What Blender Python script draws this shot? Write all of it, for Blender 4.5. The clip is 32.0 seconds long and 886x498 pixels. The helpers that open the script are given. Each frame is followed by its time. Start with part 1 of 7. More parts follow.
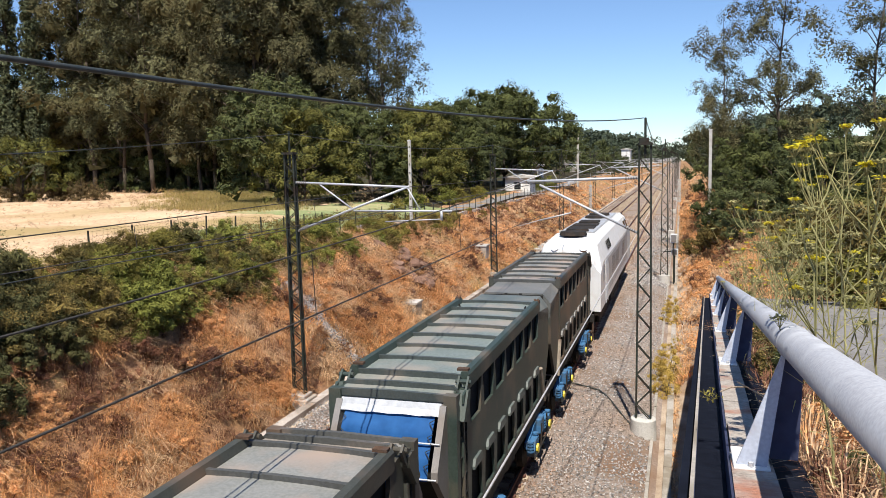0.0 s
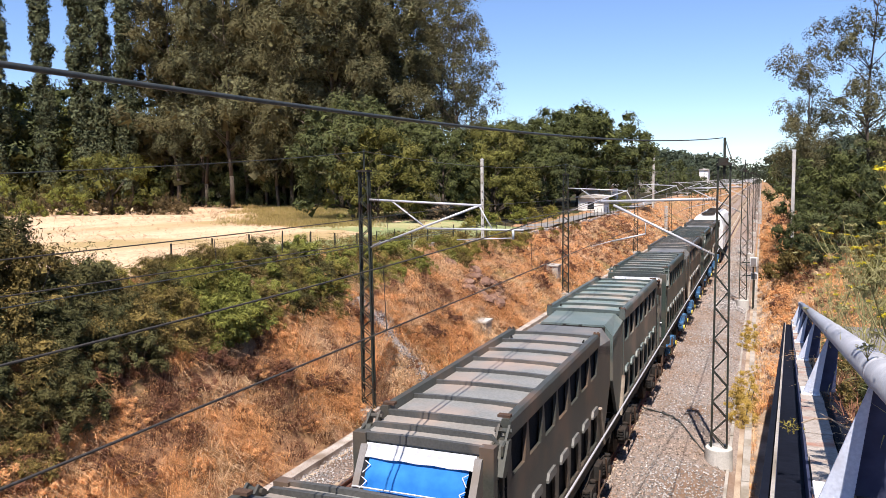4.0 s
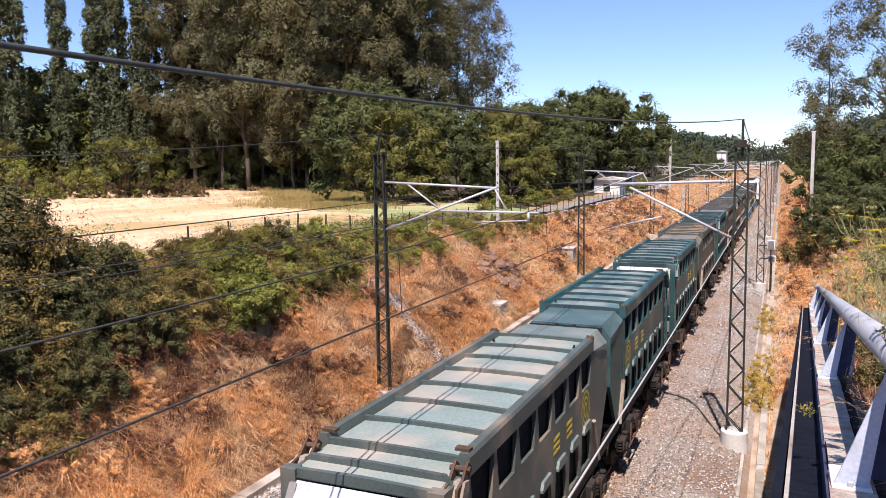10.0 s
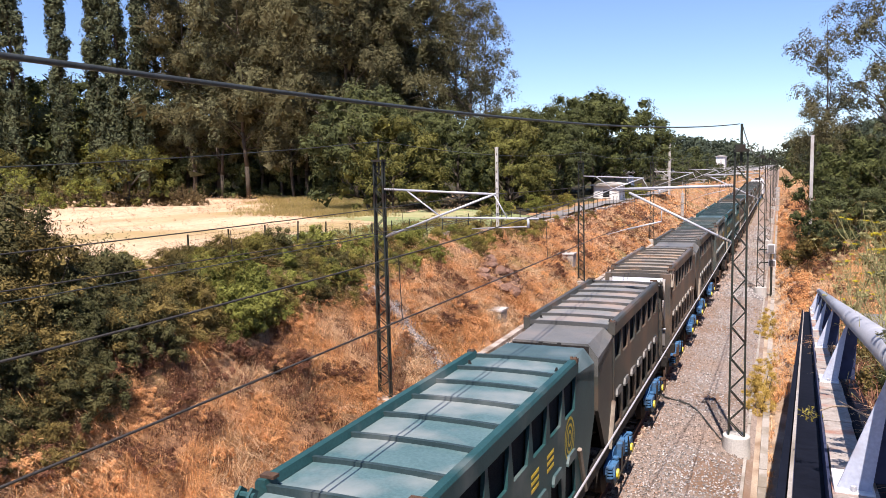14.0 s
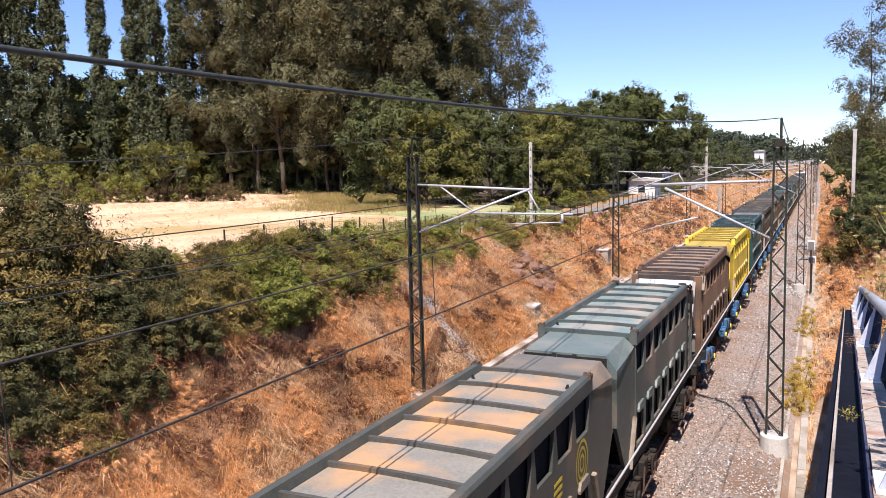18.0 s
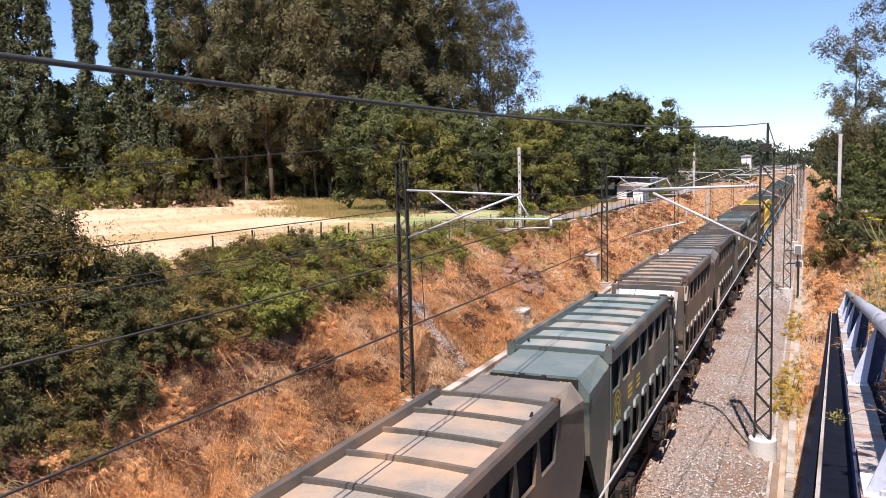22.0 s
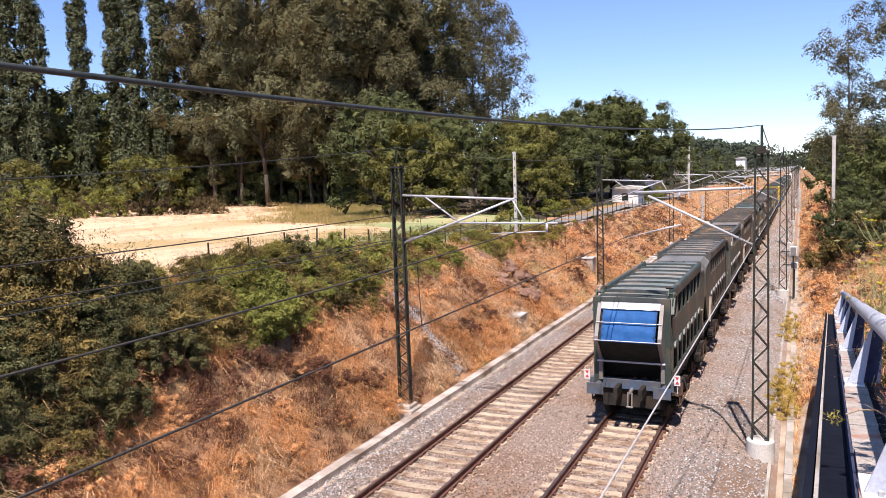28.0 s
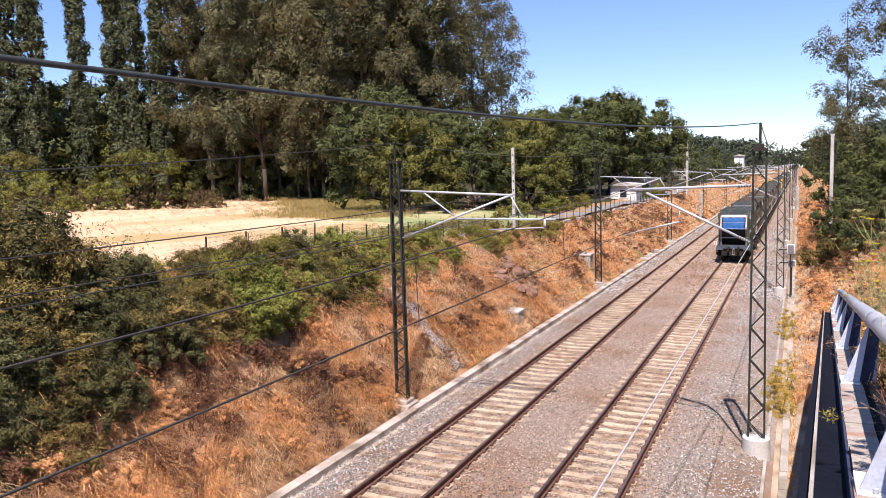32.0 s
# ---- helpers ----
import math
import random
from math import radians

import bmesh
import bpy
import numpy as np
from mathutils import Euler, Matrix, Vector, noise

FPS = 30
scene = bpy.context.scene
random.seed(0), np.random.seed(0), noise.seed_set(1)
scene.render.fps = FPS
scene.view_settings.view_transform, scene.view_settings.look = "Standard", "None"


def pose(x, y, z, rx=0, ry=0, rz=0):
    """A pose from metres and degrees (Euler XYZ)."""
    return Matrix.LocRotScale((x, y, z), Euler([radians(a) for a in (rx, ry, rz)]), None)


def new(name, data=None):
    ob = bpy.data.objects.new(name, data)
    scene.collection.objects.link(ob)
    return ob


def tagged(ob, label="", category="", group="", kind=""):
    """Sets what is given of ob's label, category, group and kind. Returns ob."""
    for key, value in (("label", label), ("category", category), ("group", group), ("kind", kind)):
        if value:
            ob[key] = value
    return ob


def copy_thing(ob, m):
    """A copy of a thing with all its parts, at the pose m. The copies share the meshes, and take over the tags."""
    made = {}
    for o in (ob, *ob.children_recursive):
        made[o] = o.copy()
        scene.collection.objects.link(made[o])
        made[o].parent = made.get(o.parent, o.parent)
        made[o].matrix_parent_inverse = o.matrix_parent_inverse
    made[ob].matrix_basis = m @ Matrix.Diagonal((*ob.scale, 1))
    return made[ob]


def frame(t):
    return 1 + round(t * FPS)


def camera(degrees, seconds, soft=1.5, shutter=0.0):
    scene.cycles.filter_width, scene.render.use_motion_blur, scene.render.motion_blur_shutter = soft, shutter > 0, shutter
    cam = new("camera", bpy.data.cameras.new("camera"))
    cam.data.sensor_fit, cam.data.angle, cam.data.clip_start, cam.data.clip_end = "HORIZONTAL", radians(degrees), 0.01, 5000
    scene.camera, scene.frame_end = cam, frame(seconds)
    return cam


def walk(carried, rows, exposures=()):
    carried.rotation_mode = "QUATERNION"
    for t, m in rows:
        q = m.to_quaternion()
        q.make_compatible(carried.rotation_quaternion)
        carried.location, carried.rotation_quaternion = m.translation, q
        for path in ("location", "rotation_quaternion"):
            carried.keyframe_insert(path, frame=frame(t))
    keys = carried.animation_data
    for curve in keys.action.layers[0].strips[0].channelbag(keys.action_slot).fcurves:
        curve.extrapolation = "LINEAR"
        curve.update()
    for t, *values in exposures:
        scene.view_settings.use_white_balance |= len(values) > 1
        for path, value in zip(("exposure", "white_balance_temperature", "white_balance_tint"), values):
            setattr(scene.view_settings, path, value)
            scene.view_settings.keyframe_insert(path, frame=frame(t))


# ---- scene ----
cam = camera(59.82, 32.0, soft=0.6)
EYE = (0.0, 0.0, 7.54)
# seconds, yaw, pitch, roll of the camera, held by hand over the parapet
AIM = [
    (0, 17.08, -6.50, 1.28), (0.5, 17.58, -6.62, 1.57), (1, 18.02, -6.76, 1.63), (1.5, 18.24, -6.74, 1.56),
    (2, 17.97, -6.18, 1.01), (2.5, 19.03, -6.10, 0.79), (3, 19.26, -6.01, 1.05), (3.5, 20.78, -5.36, 1.35),
    (4, 22.44, -5.04, 0.72), (4.5, 22.90, -6.70, 0.56), (6.5, 23.32, -6.88, 0.75), (7, 23.25, -6.71, 0.67),
    (7.5, 23.52, -6.70, 0.57), (8, 23.46, -6.52, 0.61), (8.5, 23.38, -6.32, 0.69), (9, 23.12, -6.58, 0.74),
    (9.5, 23.15, -6.34, 0.86), (10, 23.56, -6.32, 0.79), (10.5, 23.69, -6.26, 0.79), (11, 23.81, -6.23, 0.54),
    (11.5, 23.99, -6.26, 0.61), (12, 24.01, -6.28, 0.58), (12.5, 23.30, -6.09, 0.83), (13, 23.79, -5.73, 0.66),
    (13.5, 23.85, -6.28, 0.74), (14, 23.52, -5.83, 1.22), (14.5, 23.81, -6.26, 1.04), (16.5, 26.01, -6.33, 1.21),
    (17, 25.89, -6.26, 1.17), (17.5, 25.94, -6.42, 1.48), (18, 26.00, -6.11, 1.30), (18.5, 26.04, -6.01, 1.41),
    (19, 25.85, -6.05, 1.41), (19.5, 25.64, -5.87, 1.32), (20, 25.40, -6.02, 1.39), (20.5, 25.34, -5.77, 1.35),
    (21, 25.36, -5.82, 1.26), (21.5, 25.30, -5.77, 1.41), (22, 25.18, -5.73, 1.40), (22.5, 25.35, -5.36, 1.56),
    (23, 25.49, -5.36, 1.52), (23.5, 25.58, -5.35, 1.51), (24, 25.80, -5.33, 1.72), (24.5, 25.60, -5.15, 1.66),
    (26.5, 25.27, -5.54, 1.53), (27, 25.01, -5.54, 1.65), (27.5, 24.26, -5.80, 1.83), (28, 24.84, -5.38, 1.93),
    (28.5, 24.97, -5.34, 1.83), (29, 24.70, -5.59, 1.69), (29.5, 24.73, -5.35, 1.65), (30, 24.53, -5.39, 1.55),
    (30.5, 24.52, -5.70, 1.57), (31, 24.65, -5.76, 1.50), (31.5, 24.89, -5.53, 1.47), (32, 24.72, -5.71, 1.54),
]
walk(cam, [(t, pose(*EYE, 90 + p, r, y)) for t, y, p, r in AIM], [(0, 0.61, 6500, 10), (1, 0.76, 6500, 12), (3, 0.82, 6500, 15), (8, 0.85, 6500, 21), (32, 0.87, 6500, 21)])

# ---- light ----
SUN_TO = Vector((0.110, -0.465, 0.87)).normalized()
world = bpy.data.worlds.new("sky")
scene.world = world
world.use_nodes = True
wn = world.node_tree.nodes
sky = wn.new("ShaderNodeTexSky")
sky.sky_type, sky.sun_disc = "NISHITA", False
sky.sun_elevation = math.asin(SUN_TO.z)
sky.sun_rotation = math.atan2(SUN_TO.x, SUN_TO.y)
sky.altitude = 1300
sky.air_density, sky.dust_density, sky.ozone_density = 1.0, 0.0, 2.5
wn["Background"].inputs[1].default_value = 0.09
tint = wn.new("ShaderNodeMix")
tint.data_type, tint.blend_type = "RGBA", "MULTIPLY"
tint.inputs[0].default_value, tint.inputs[7].default_value = 1.0, (0.88, 0.985, 1.12, 1)
world.node_tree.links.new(sky.outputs[0], tint.inputs[6])
world.node_tree.links.new(tint.outputs[2], wn["Background"].inputs[0])
sun = new("sun", bpy.data.lights.new("sun", "SUN"))
sun.data.energy, sun.data.angle, sun.data.color = 5.0, radians(0.5), (1.0, 0.94, 0.84)
sun.matrix_world = SUN_TO.to_track_quat("Z", "Y").to_matrix().to_4x4()


# ---- materials ----
def material(name, dark, light, scale=6.0, rough=0.8, metal=0.0, bump=0.3, fine=60.0, spots=None, spot_scale=1.2, spot_amount=0.4, vary=0.0, stretch=(1, 1, 1), island=False, space="Object", glow_through=None):
    """Two-scale noise between two colours, stains of a third, bump, and a change of value from object to object."""
    m = bpy.data.materials.new(name)
    m.use_nodes = True
    n, l = m.node_tree.nodes, m.node_tree.links
    b = n["Principled BSDF"]
    b.inputs["Roughness"].default_value, b.inputs["Metallic"].default_value = rough, metal
    b.inputs["Specular IOR Level"].default_value = 0.5 if rough < 0.55 else 0.08
    tc = n.new("ShaderNodeTexCoord")
    mp = n.new("ShaderNodeMapping")
    mp.inputs["Scale"].default_value = stretch
    if space == "World":
        geo = n.new("ShaderNodeNewGeometry")
        l.new(geo.outputs["Position"], mp.inputs[0])
    else:
        l.new(tc.outputs[space], mp.inputs[0])

    def noise_at(s, detail=5.0):
        t = n.new("ShaderNodeTexNoise")
        t.inputs["Scale"].default_value, t.inputs["Detail"].default_value = s, detail
        l.new(mp.outputs[0], t.inputs["Vector"])
        return t

    def mix(fac, a, c):
        x = n.new("ShaderNodeMix")
        x.data_type = "RGBA"
        for sock, val in ((0, fac), (6, a), (7, c)):
            if isinstance(val, (tuple, list)):
                x.inputs[sock].default_value = (*val, 1)
            elif isinstance(val, (int, float)):
                x.inputs[sock].default_value = val
            else:
                l.new(val, x.inputs[sock])
        return x.outputs[2]

    def ramp(fac, a, c):
        r = n.new("ShaderNodeMapRange")
        r.inputs[1].default_value, r.inputs[2].default_value = a, c
        l.new(fac, r.inputs[0])
        return r.outputs[0]

    coarse, grain = noise_at(scale), noise_at(fine, 3.0)
    col = mix(ramp(coarse.outputs[0], 0.32, 0.68), dark, light)
    g = mix(ramp(grain.outputs[0], 0.3, 0.7), tuple(v * 0.72 for v in dark), tuple(min(1, v * 1.15) for v in light))
    col = mix(0.4, col, g)
    if spots:
        sp = noise_at(spot_scale, 6.0)
        col = mix(ramp(sp.outputs[0], 0.62 - spot_amount * 0.35, 0.74 - spot_amount * 0.2), col, spots)
    if vary:
        src = n.new("ShaderNodeNewGeometry").outputs["Random Per Island"] if island else n.new("ShaderNodeObjectInfo").outputs["Random"]
        hs = n.new("ShaderNodeHueSaturation")
        v = n.new("ShaderNodeMapRange")
        v.inputs[3].default_value, v.inputs[4].default_value = 1 - vary, 1 + vary
        l.new(src, v.inputs[0])
        l.new(v.outputs[0], hs.inputs["Value"])
        l.new(col, hs.inputs["Color"])
        col = hs.outputs[0]
    l.new(col, b.inputs["Base Color"])
    if bump:
        bp = n.new("ShaderNodeBump")
        bp.inputs["Strength"].default_value, bp.inputs["Distance"].default_value = bump, 0.02
        l.new(grain.outputs[0], bp.inputs["Height"])
        l.new(bp.outputs[0], b.inputs["Normal"])
    if glow_through:
        tr = n.new("ShaderNodeBsdfTranslucent")
        l.new(col, tr.inputs[0])
        ms = n.new("ShaderNodeMixShader")
        ms.inputs[0].default_value = glow_through
        l.new(b.outputs[0], ms.inputs[1])
        l.new(tr.outputs[0], ms.inputs[2])
        l.new(ms.outputs[0], n["Material Output"].inputs[0])
    return m


def leafy(name, dark, light, through_light=0.35, vary=0.26, other=None, most=0.7):
    """Leaves that differ a little from one to the next; other: a second colour that some whole plants lean to."""
    m = material(name, dark, light, scale=0.35, fine=3.0, rough=0.6, bump=0, vary=vary, island=True, space="World", glow_through=through_light)
    if other:
        n, l = m.node_tree.nodes, m.node_tree.links
        b = n["Principled BSDF"]
        col = b.inputs["Base Color"].links[0].from_socket
        amount = n.new("ShaderNodeMapRange")
        amount.inputs[4].default_value = most
        l.new(n.new("ShaderNodeObjectInfo").outputs["Random"], amount.inputs[0])
        mix = n.new("ShaderNodeMix")
        mix.data_type = "RGBA"
        mix.inputs[7].default_value = (*other, 1)
        l.new(amount.outputs[0], mix.inputs[0])
        l.new(col, mix.inputs[6])
        for k in [k for k in l if k.from_socket == col and k.to_node != mix]:
            l.new(mix.outputs[2], k.to_socket)
    return m


M_BALLAST = material("ballast", (0.15, 0.119, 0.101), (0.335, 0.27, 0.228), 9, 0.95, bump=1.0, fine=22, spots=(0.19, 0.12, 0.08), spot_scale=0.35, space="World")
M_STONE = material("ballast_stone", (0.17, 0.125, 0.10), (0.37, 0.285, 0.235), 5, 0.95, bump=0.3, spots=(0.22, 0.135, 0.09), spot_scale=0.22, spot_amount=0.45, vary=0.62, island=True, space="World")
M_STONE_GREY = material("grey_ballast_stone", (0.14, 0.13, 0.124), (0.37, 0.348, 0.332), 5, 0.95, bump=0.3, spots=(0.25, 0.18, 0.135), spot_scale=0.3, spot_amount=0.3, vary=0.66, island=True, space="World")
M_SOIL = material("dry_soil", (0.27, 0.145, 0.076), (0.42, 0.245, 0.138), 0.8, 0.95, bump=0.8, fine=14, spots=(0.20, 0.15, 0.06), spot_scale=0.25, space="World")
M_FIELD = material("cut_straw", (0.42, 0.285, 0.175), (0.64, 0.455, 0.30), 0.35, 0.95, bump=0.8, fine=6, spots=(0.34, 0.25, 0.12), spot_scale=0.09, spot_amount=0.35, space="World", stretch=(1, 0.45, 1))
M_MEADOW = material("pale_green_lawn", (0.145, 0.175, 0.07), (0.29, 0.32, 0.155), 0.5, 0.95, bump=0.8, fine=9, spots=(0.42, 0.35, 0.19), spot_scale=0.15, spot_amount=0.3, space="World")
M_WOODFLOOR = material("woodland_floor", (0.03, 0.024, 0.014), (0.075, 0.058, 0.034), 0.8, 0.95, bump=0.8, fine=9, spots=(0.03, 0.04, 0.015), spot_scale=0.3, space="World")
M_SAND = material("sandy_grit", (0.31, 0.24, 0.174), (0.494, 0.404, 0.313), 1.6, 0.95, bump=0.7, fine=26, spots=(0.22, 0.15, 0.10), spot_scale=0.8, space="World")
M_CONCRETE = material("old_concrete", (0.255, 0.232, 0.203), (0.413, 0.383, 0.345), 1.8, 0.9, bump=0.4, fine=30, spots=(0.22, 0.19, 0.15), spot_scale=1.1)
M_WHITE_CONC = material("pale_concrete", (0.4, 0.384, 0.36), (0.544, 0.528, 0.496), 2.5, 0.9, bump=0.4, fine=30, spots=(0.33, 0.29, 0.25), spot_scale=0.9, space="World")
M_KERB = material("dusty_kerb_concrete", (0.3, 0.258, 0.222), (0.504, 0.45, 0.402), 2.2, 0.9, bump=0.4, fine=30, spots=(0.20, 0.155, 0.12), spot_scale=0.8, spot_amount=0.5, space="World")
M_SLEEPER = material("concrete_sleeper", (0.33, 0.26, 0.185), (0.48, 0.39, 0.29), 5, 0.9, bump=0.4, vary=0.14, spots=(0.22, 0.14, 0.09), spot_scale=2.5, space="World")
M_RAIL = material("rusty_rail", (0.1, 0.0494, 0.038), (0.22, 0.114, 0.0855), 4, 0.7, 0.3, bump=0.3)
M_RAIL_TOP = material("worn_rail_top", (0.16, 0.13, 0.12), (0.26, 0.22, 0.2), 3, 0.35, 0.8, bump=0.1)
M_MAST = material("weathered_mast_paint", (0.0279, 0.0341, 0.0279), (0.0527, 0.0589, 0.0496), 5, 0.75, 0.3, bump=0.3, spots=(0.04, 0.027, 0.022), spot_scale=3)
M_GALV = material("galvanised_steel", (0.4, 0.408, 0.432), (0.544, 0.552, 0.568), 7, 0.5, 0.25, bump=0.15)
M_TUBE = material("aluminium_grey_paint", (0.29, 0.30, 0.33), (0.37, 0.38, 0.41), 1.2, 0.45, 0.1, bump=0, fine=90, spots=(0.42, 0.43, 0.46), spot_scale=5, spot_amount=0.2)
M_POST = material("pale_blue_paint", (0.30, 0.33, 0.40), (0.37, 0.40, 0.47), 4, 0.5, 0.0, bump=0.02, spots=(0.26, 0.26, 0.29), spot_scale=4, spot_amount=0.2)
M_WIRE = material("black_cable", (0.02, 0.025, 0.022), (0.045, 0.05, 0.045), 20, 0.5, 0.0, bump=0.1)
M_COPPER = material("oxidised_wire", (0.05, 0.045, 0.04), (0.09, 0.08, 0.07), 20, 0.6, 0.4, bump=0.0)
M_STEELWIRE = material("bright_wire", (0.55, 0.5, 0.46), (0.7, 0.66, 0.62), 20, 0.4, 0.4, bump=0.0)
M_BARK = material("bark", (0.045, 0.036, 0.028), (0.11, 0.09, 0.07), 3, 0.95, bump=0.8, fine=20)
L_EUCA = leafy("eucalyptus_leaf", (0.026, 0.031, 0.016), (0.152, 0.146, 0.072), 0.04, 0.45, other=(0.105, 0.082, 0.034), most=0.45)
L_BROAD = leafy("broad_leaf", (0.024, 0.031, 0.010), (0.112, 0.122, 0.036), 0.05, 0.45, other=(0.062, 0.074, 0.036), most=0.6)
L_BRIGHT = leafy("bright_leaf", (0.062, 0.073, 0.015), (0.26, 0.262, 0.06), 0.12, 0.42)
L_OAK = leafy("oak_leaf", (0.036, 0.042, 0.011), (0.165, 0.16, 0.04), 0.06, 0.45, other=(0.13, 0.105, 0.03), most=0.5)
L_POPLAR = leafy("poplar_leaf", (0.024, 0.032, 0.017), (0.12, 0.132, 0.068), 0.04, 0.45)
L_OLIVE = leafy("olive_scrub_leaf", (0.045, 0.037, 0.012), (0.235, 0.172, 0.056), 0.10, 0.5)
L_PALE = leafy("pale_straw", (0.46, 0.29, 0.165), (0.78, 0.56, 0.35), 0.25, 0.3)
L_HAY = leafy("cut_hay", (0.33, 0.222, 0.13), (0.59, 0.42, 0.265), 0.2, 0.35)
L_YWEED = leafy("yellow_weed", (0.34, 0.235, 0.05), (0.60, 0.43, 0.125), 0.3)
L_YGREEN = leafy("yellow_green_leaf", (0.095, 0.09, 0.021), (0.34, 0.282, 0.072), 0.2, 0.4)
L_BROWN = leafy("dead_bracken", (0.075, 0.035, 0.022), (0.225, 0.105, 0.063), 0.12, 0.4)
L_SCRUB = leafy("grey_green_scrub_leaf", (0.017, 0.021, 0.009), (0.115, 0.115, 0.047), 0.04, 0.5, other=(0.10, 0.075, 0.025), most=0.5)
L_DULL = leafy("dull_brown_undergrowth", (0.07, 0.05, 0.026), (0.18, 0.13, 0.06), 0.15)
L_STRAW = leafy("dry_grass", (0.43, 0.20, 0.082), (0.85, 0.485, 0.225), 0.25, 0.36)
L_ROUGH = leafy("rough_olive_grass", (0.22, 0.172, 0.0575), (0.462, 0.368, 0.149), 0.35)
L_YELLOW = leafy("fennel_flower", (0.425, 0.357, 0.017), (0.595, 0.51, 0.0425), 0.3)
L_FENNEL = leafy("fennel_stalk", (0.19, 0.185, 0.075), (0.40, 0.365, 0.17), 0.2)
# bluish grey-green, with the distance's haze put into the leaf colour
L_FAR = leafy("far_wood_leaf", (0.04, 0.056, 0.036), (0.08, 0.096, 0.06), 0.2)
M_HOUSE = material("white_render", (0.70, 0.69, 0.66), (0.82, 0.81, 0.78), 0.8, 0.9, bump=0.2, spots=(0.55, 0.53, 0.49), spot_scale=0.5)
M_ASPHALT = material("worn_asphalt", (0.16, 0.15, 0.145), (0.24, 0.23, 0.22), 1.0, 0.95, bump=0.5, fine=25, space="World")
M_WHITE = material("white_paint", (0.622, 0.622, 0.622), (0.706, 0.706, 0.706), 3, 0.45, bump=0.05, spots=(0.6, 0.58, 0.55), spot_scale=2, spot_amount=0.25)
M_SILVER = material("dusty_grey_paint", (0.165, 0.155, 0.146), (0.225, 0.208, 0.192), 3, 0.5, 0.1, bump=0.05, spots=(0.17, 0.145, 0.12), spot_scale=2)
M_BLACK = material("black_underframe", (0.018, 0.017, 0.016), (0.036, 0.033, 0.03), 5, 0.75, bump=0.3, spots=(0.045, 0.034, 0.027), spot_scale=3)
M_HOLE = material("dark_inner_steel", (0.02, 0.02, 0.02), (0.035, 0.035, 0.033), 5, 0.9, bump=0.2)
M_BLUE = material("blue_bogie_paint", (0.035, 0.11, 0.24), (0.075, 0.19, 0.34), 5, 0.6, bump=0.2, spots=(0.07, 0.075, 0.08), spot_scale=4)
M_YELLOW = material("yellow_paint", (0.527, 0.408, 0.0255), (0.663, 0.527, 0.051), 3, 0.5, bump=0.1, spots=(0.45, 0.33, 0.06), spot_scale=2, spot_amount=0.3)
M_RUST = material("rusty_steel", (0.05, 0.032, 0.023), (0.12, 0.073, 0.05), 5, 0.85, bump=0.4, spots=(0.07, 0.055, 0.05), spot_scale=4)
M_GLASS = material("dark_glass", (0.015, 0.018, 0.02), (0.025, 0.028, 0.03), 2, 0.12, bump=0.0)
M_TARP = material("blue_tarpaulin", (0.0135, 0.0714, 0.225), (0.0269, 0.109, 0.286), 1.6, 0.6, bump=0.1, fine=5, spots=(0.02, 0.08, 0.24), spot_scale=0.8, spot_amount=0.2, glow_through=0.1)
M_TARP_W = material("white_tarpaulin", (0.46, 0.48, 0.51), (0.60, 0.615, 0.64), 2, 0.5, bump=0.5, fine=9, spots=(0.45, 0.45, 0.45), spot_scale=2, spot_amount=0.2, glow_through=0.2)
M_RED = material("red_paint", (0.5, 0.03, 0.025), (0.62, 0.05, 0.04), 3, 0.5, bump=0.05)
M_NAVY_SHADOW = material("navy_painted_steel", (0.03, 0.036, 0.07), (0.05, 0.058, 0.105), 3, 0.7, bump=0.15, fine=12, spots=(0.06, 0.06, 0.075), spot_scale=1.5, spot_amount=0.2)
M_BRICKY = material("worn_kerb_mortar", (0.25, 0.215, 0.185), (0.42, 0.375, 0.33), 6, 0.95, bump=0.7, fine=40, spots=(0.32, 0.14, 0.09), spot_scale=2.6, spot_amount=0.3)
M_MEMBRANE_SHADE = material("black_bitumen_membrane", (0.004, 0.005, 0.010), (0.008, 0.010, 0.018), 3, 0.8, bump=0.15, fine=12)


# ---- building helpers ----
def box(bm, x0, x1, y0, y1, z0, z1):
    v = [bm.verts.new(p) for p in ((x0, y0, z0), (x1, y0, z0), (x1, y1, z0), (x0, y1, z0), (x0, y0, z1), (x1, y0, z1), (x1, y1, z1), (x0, y1, z1))]
    for f in ((3, 2, 1, 0), (4, 5, 6, 7), (0, 1, 5, 4), (1, 2, 6, 5), (2, 3, 7, 6), (3, 0, 4, 7)):
        bm.faces.new([v[i] for i in f])
    return v


def prism(bm, outline, axis, a, b):
    """A closed outline of 2D points pushed along an axis from a to b."""
    def at(p, s):
        return {"x": (s, p[0], p[1]), "y": (p[0], s, p[1]), "z": (p[0], p[1], s)}[axis]
    lo, hi = [bm.verts.new(at(p, a)) for p in outline], [bm.verts.new(at(p, b)) for p in outline]
    n = len(outline)
    bm.faces.new(lo)
    bm.faces.new(hi[::-1])
    for i in range(n):
        bm.faces.new((lo[i], hi[i], hi[(i + 1) % n], lo[(i + 1) % n]))


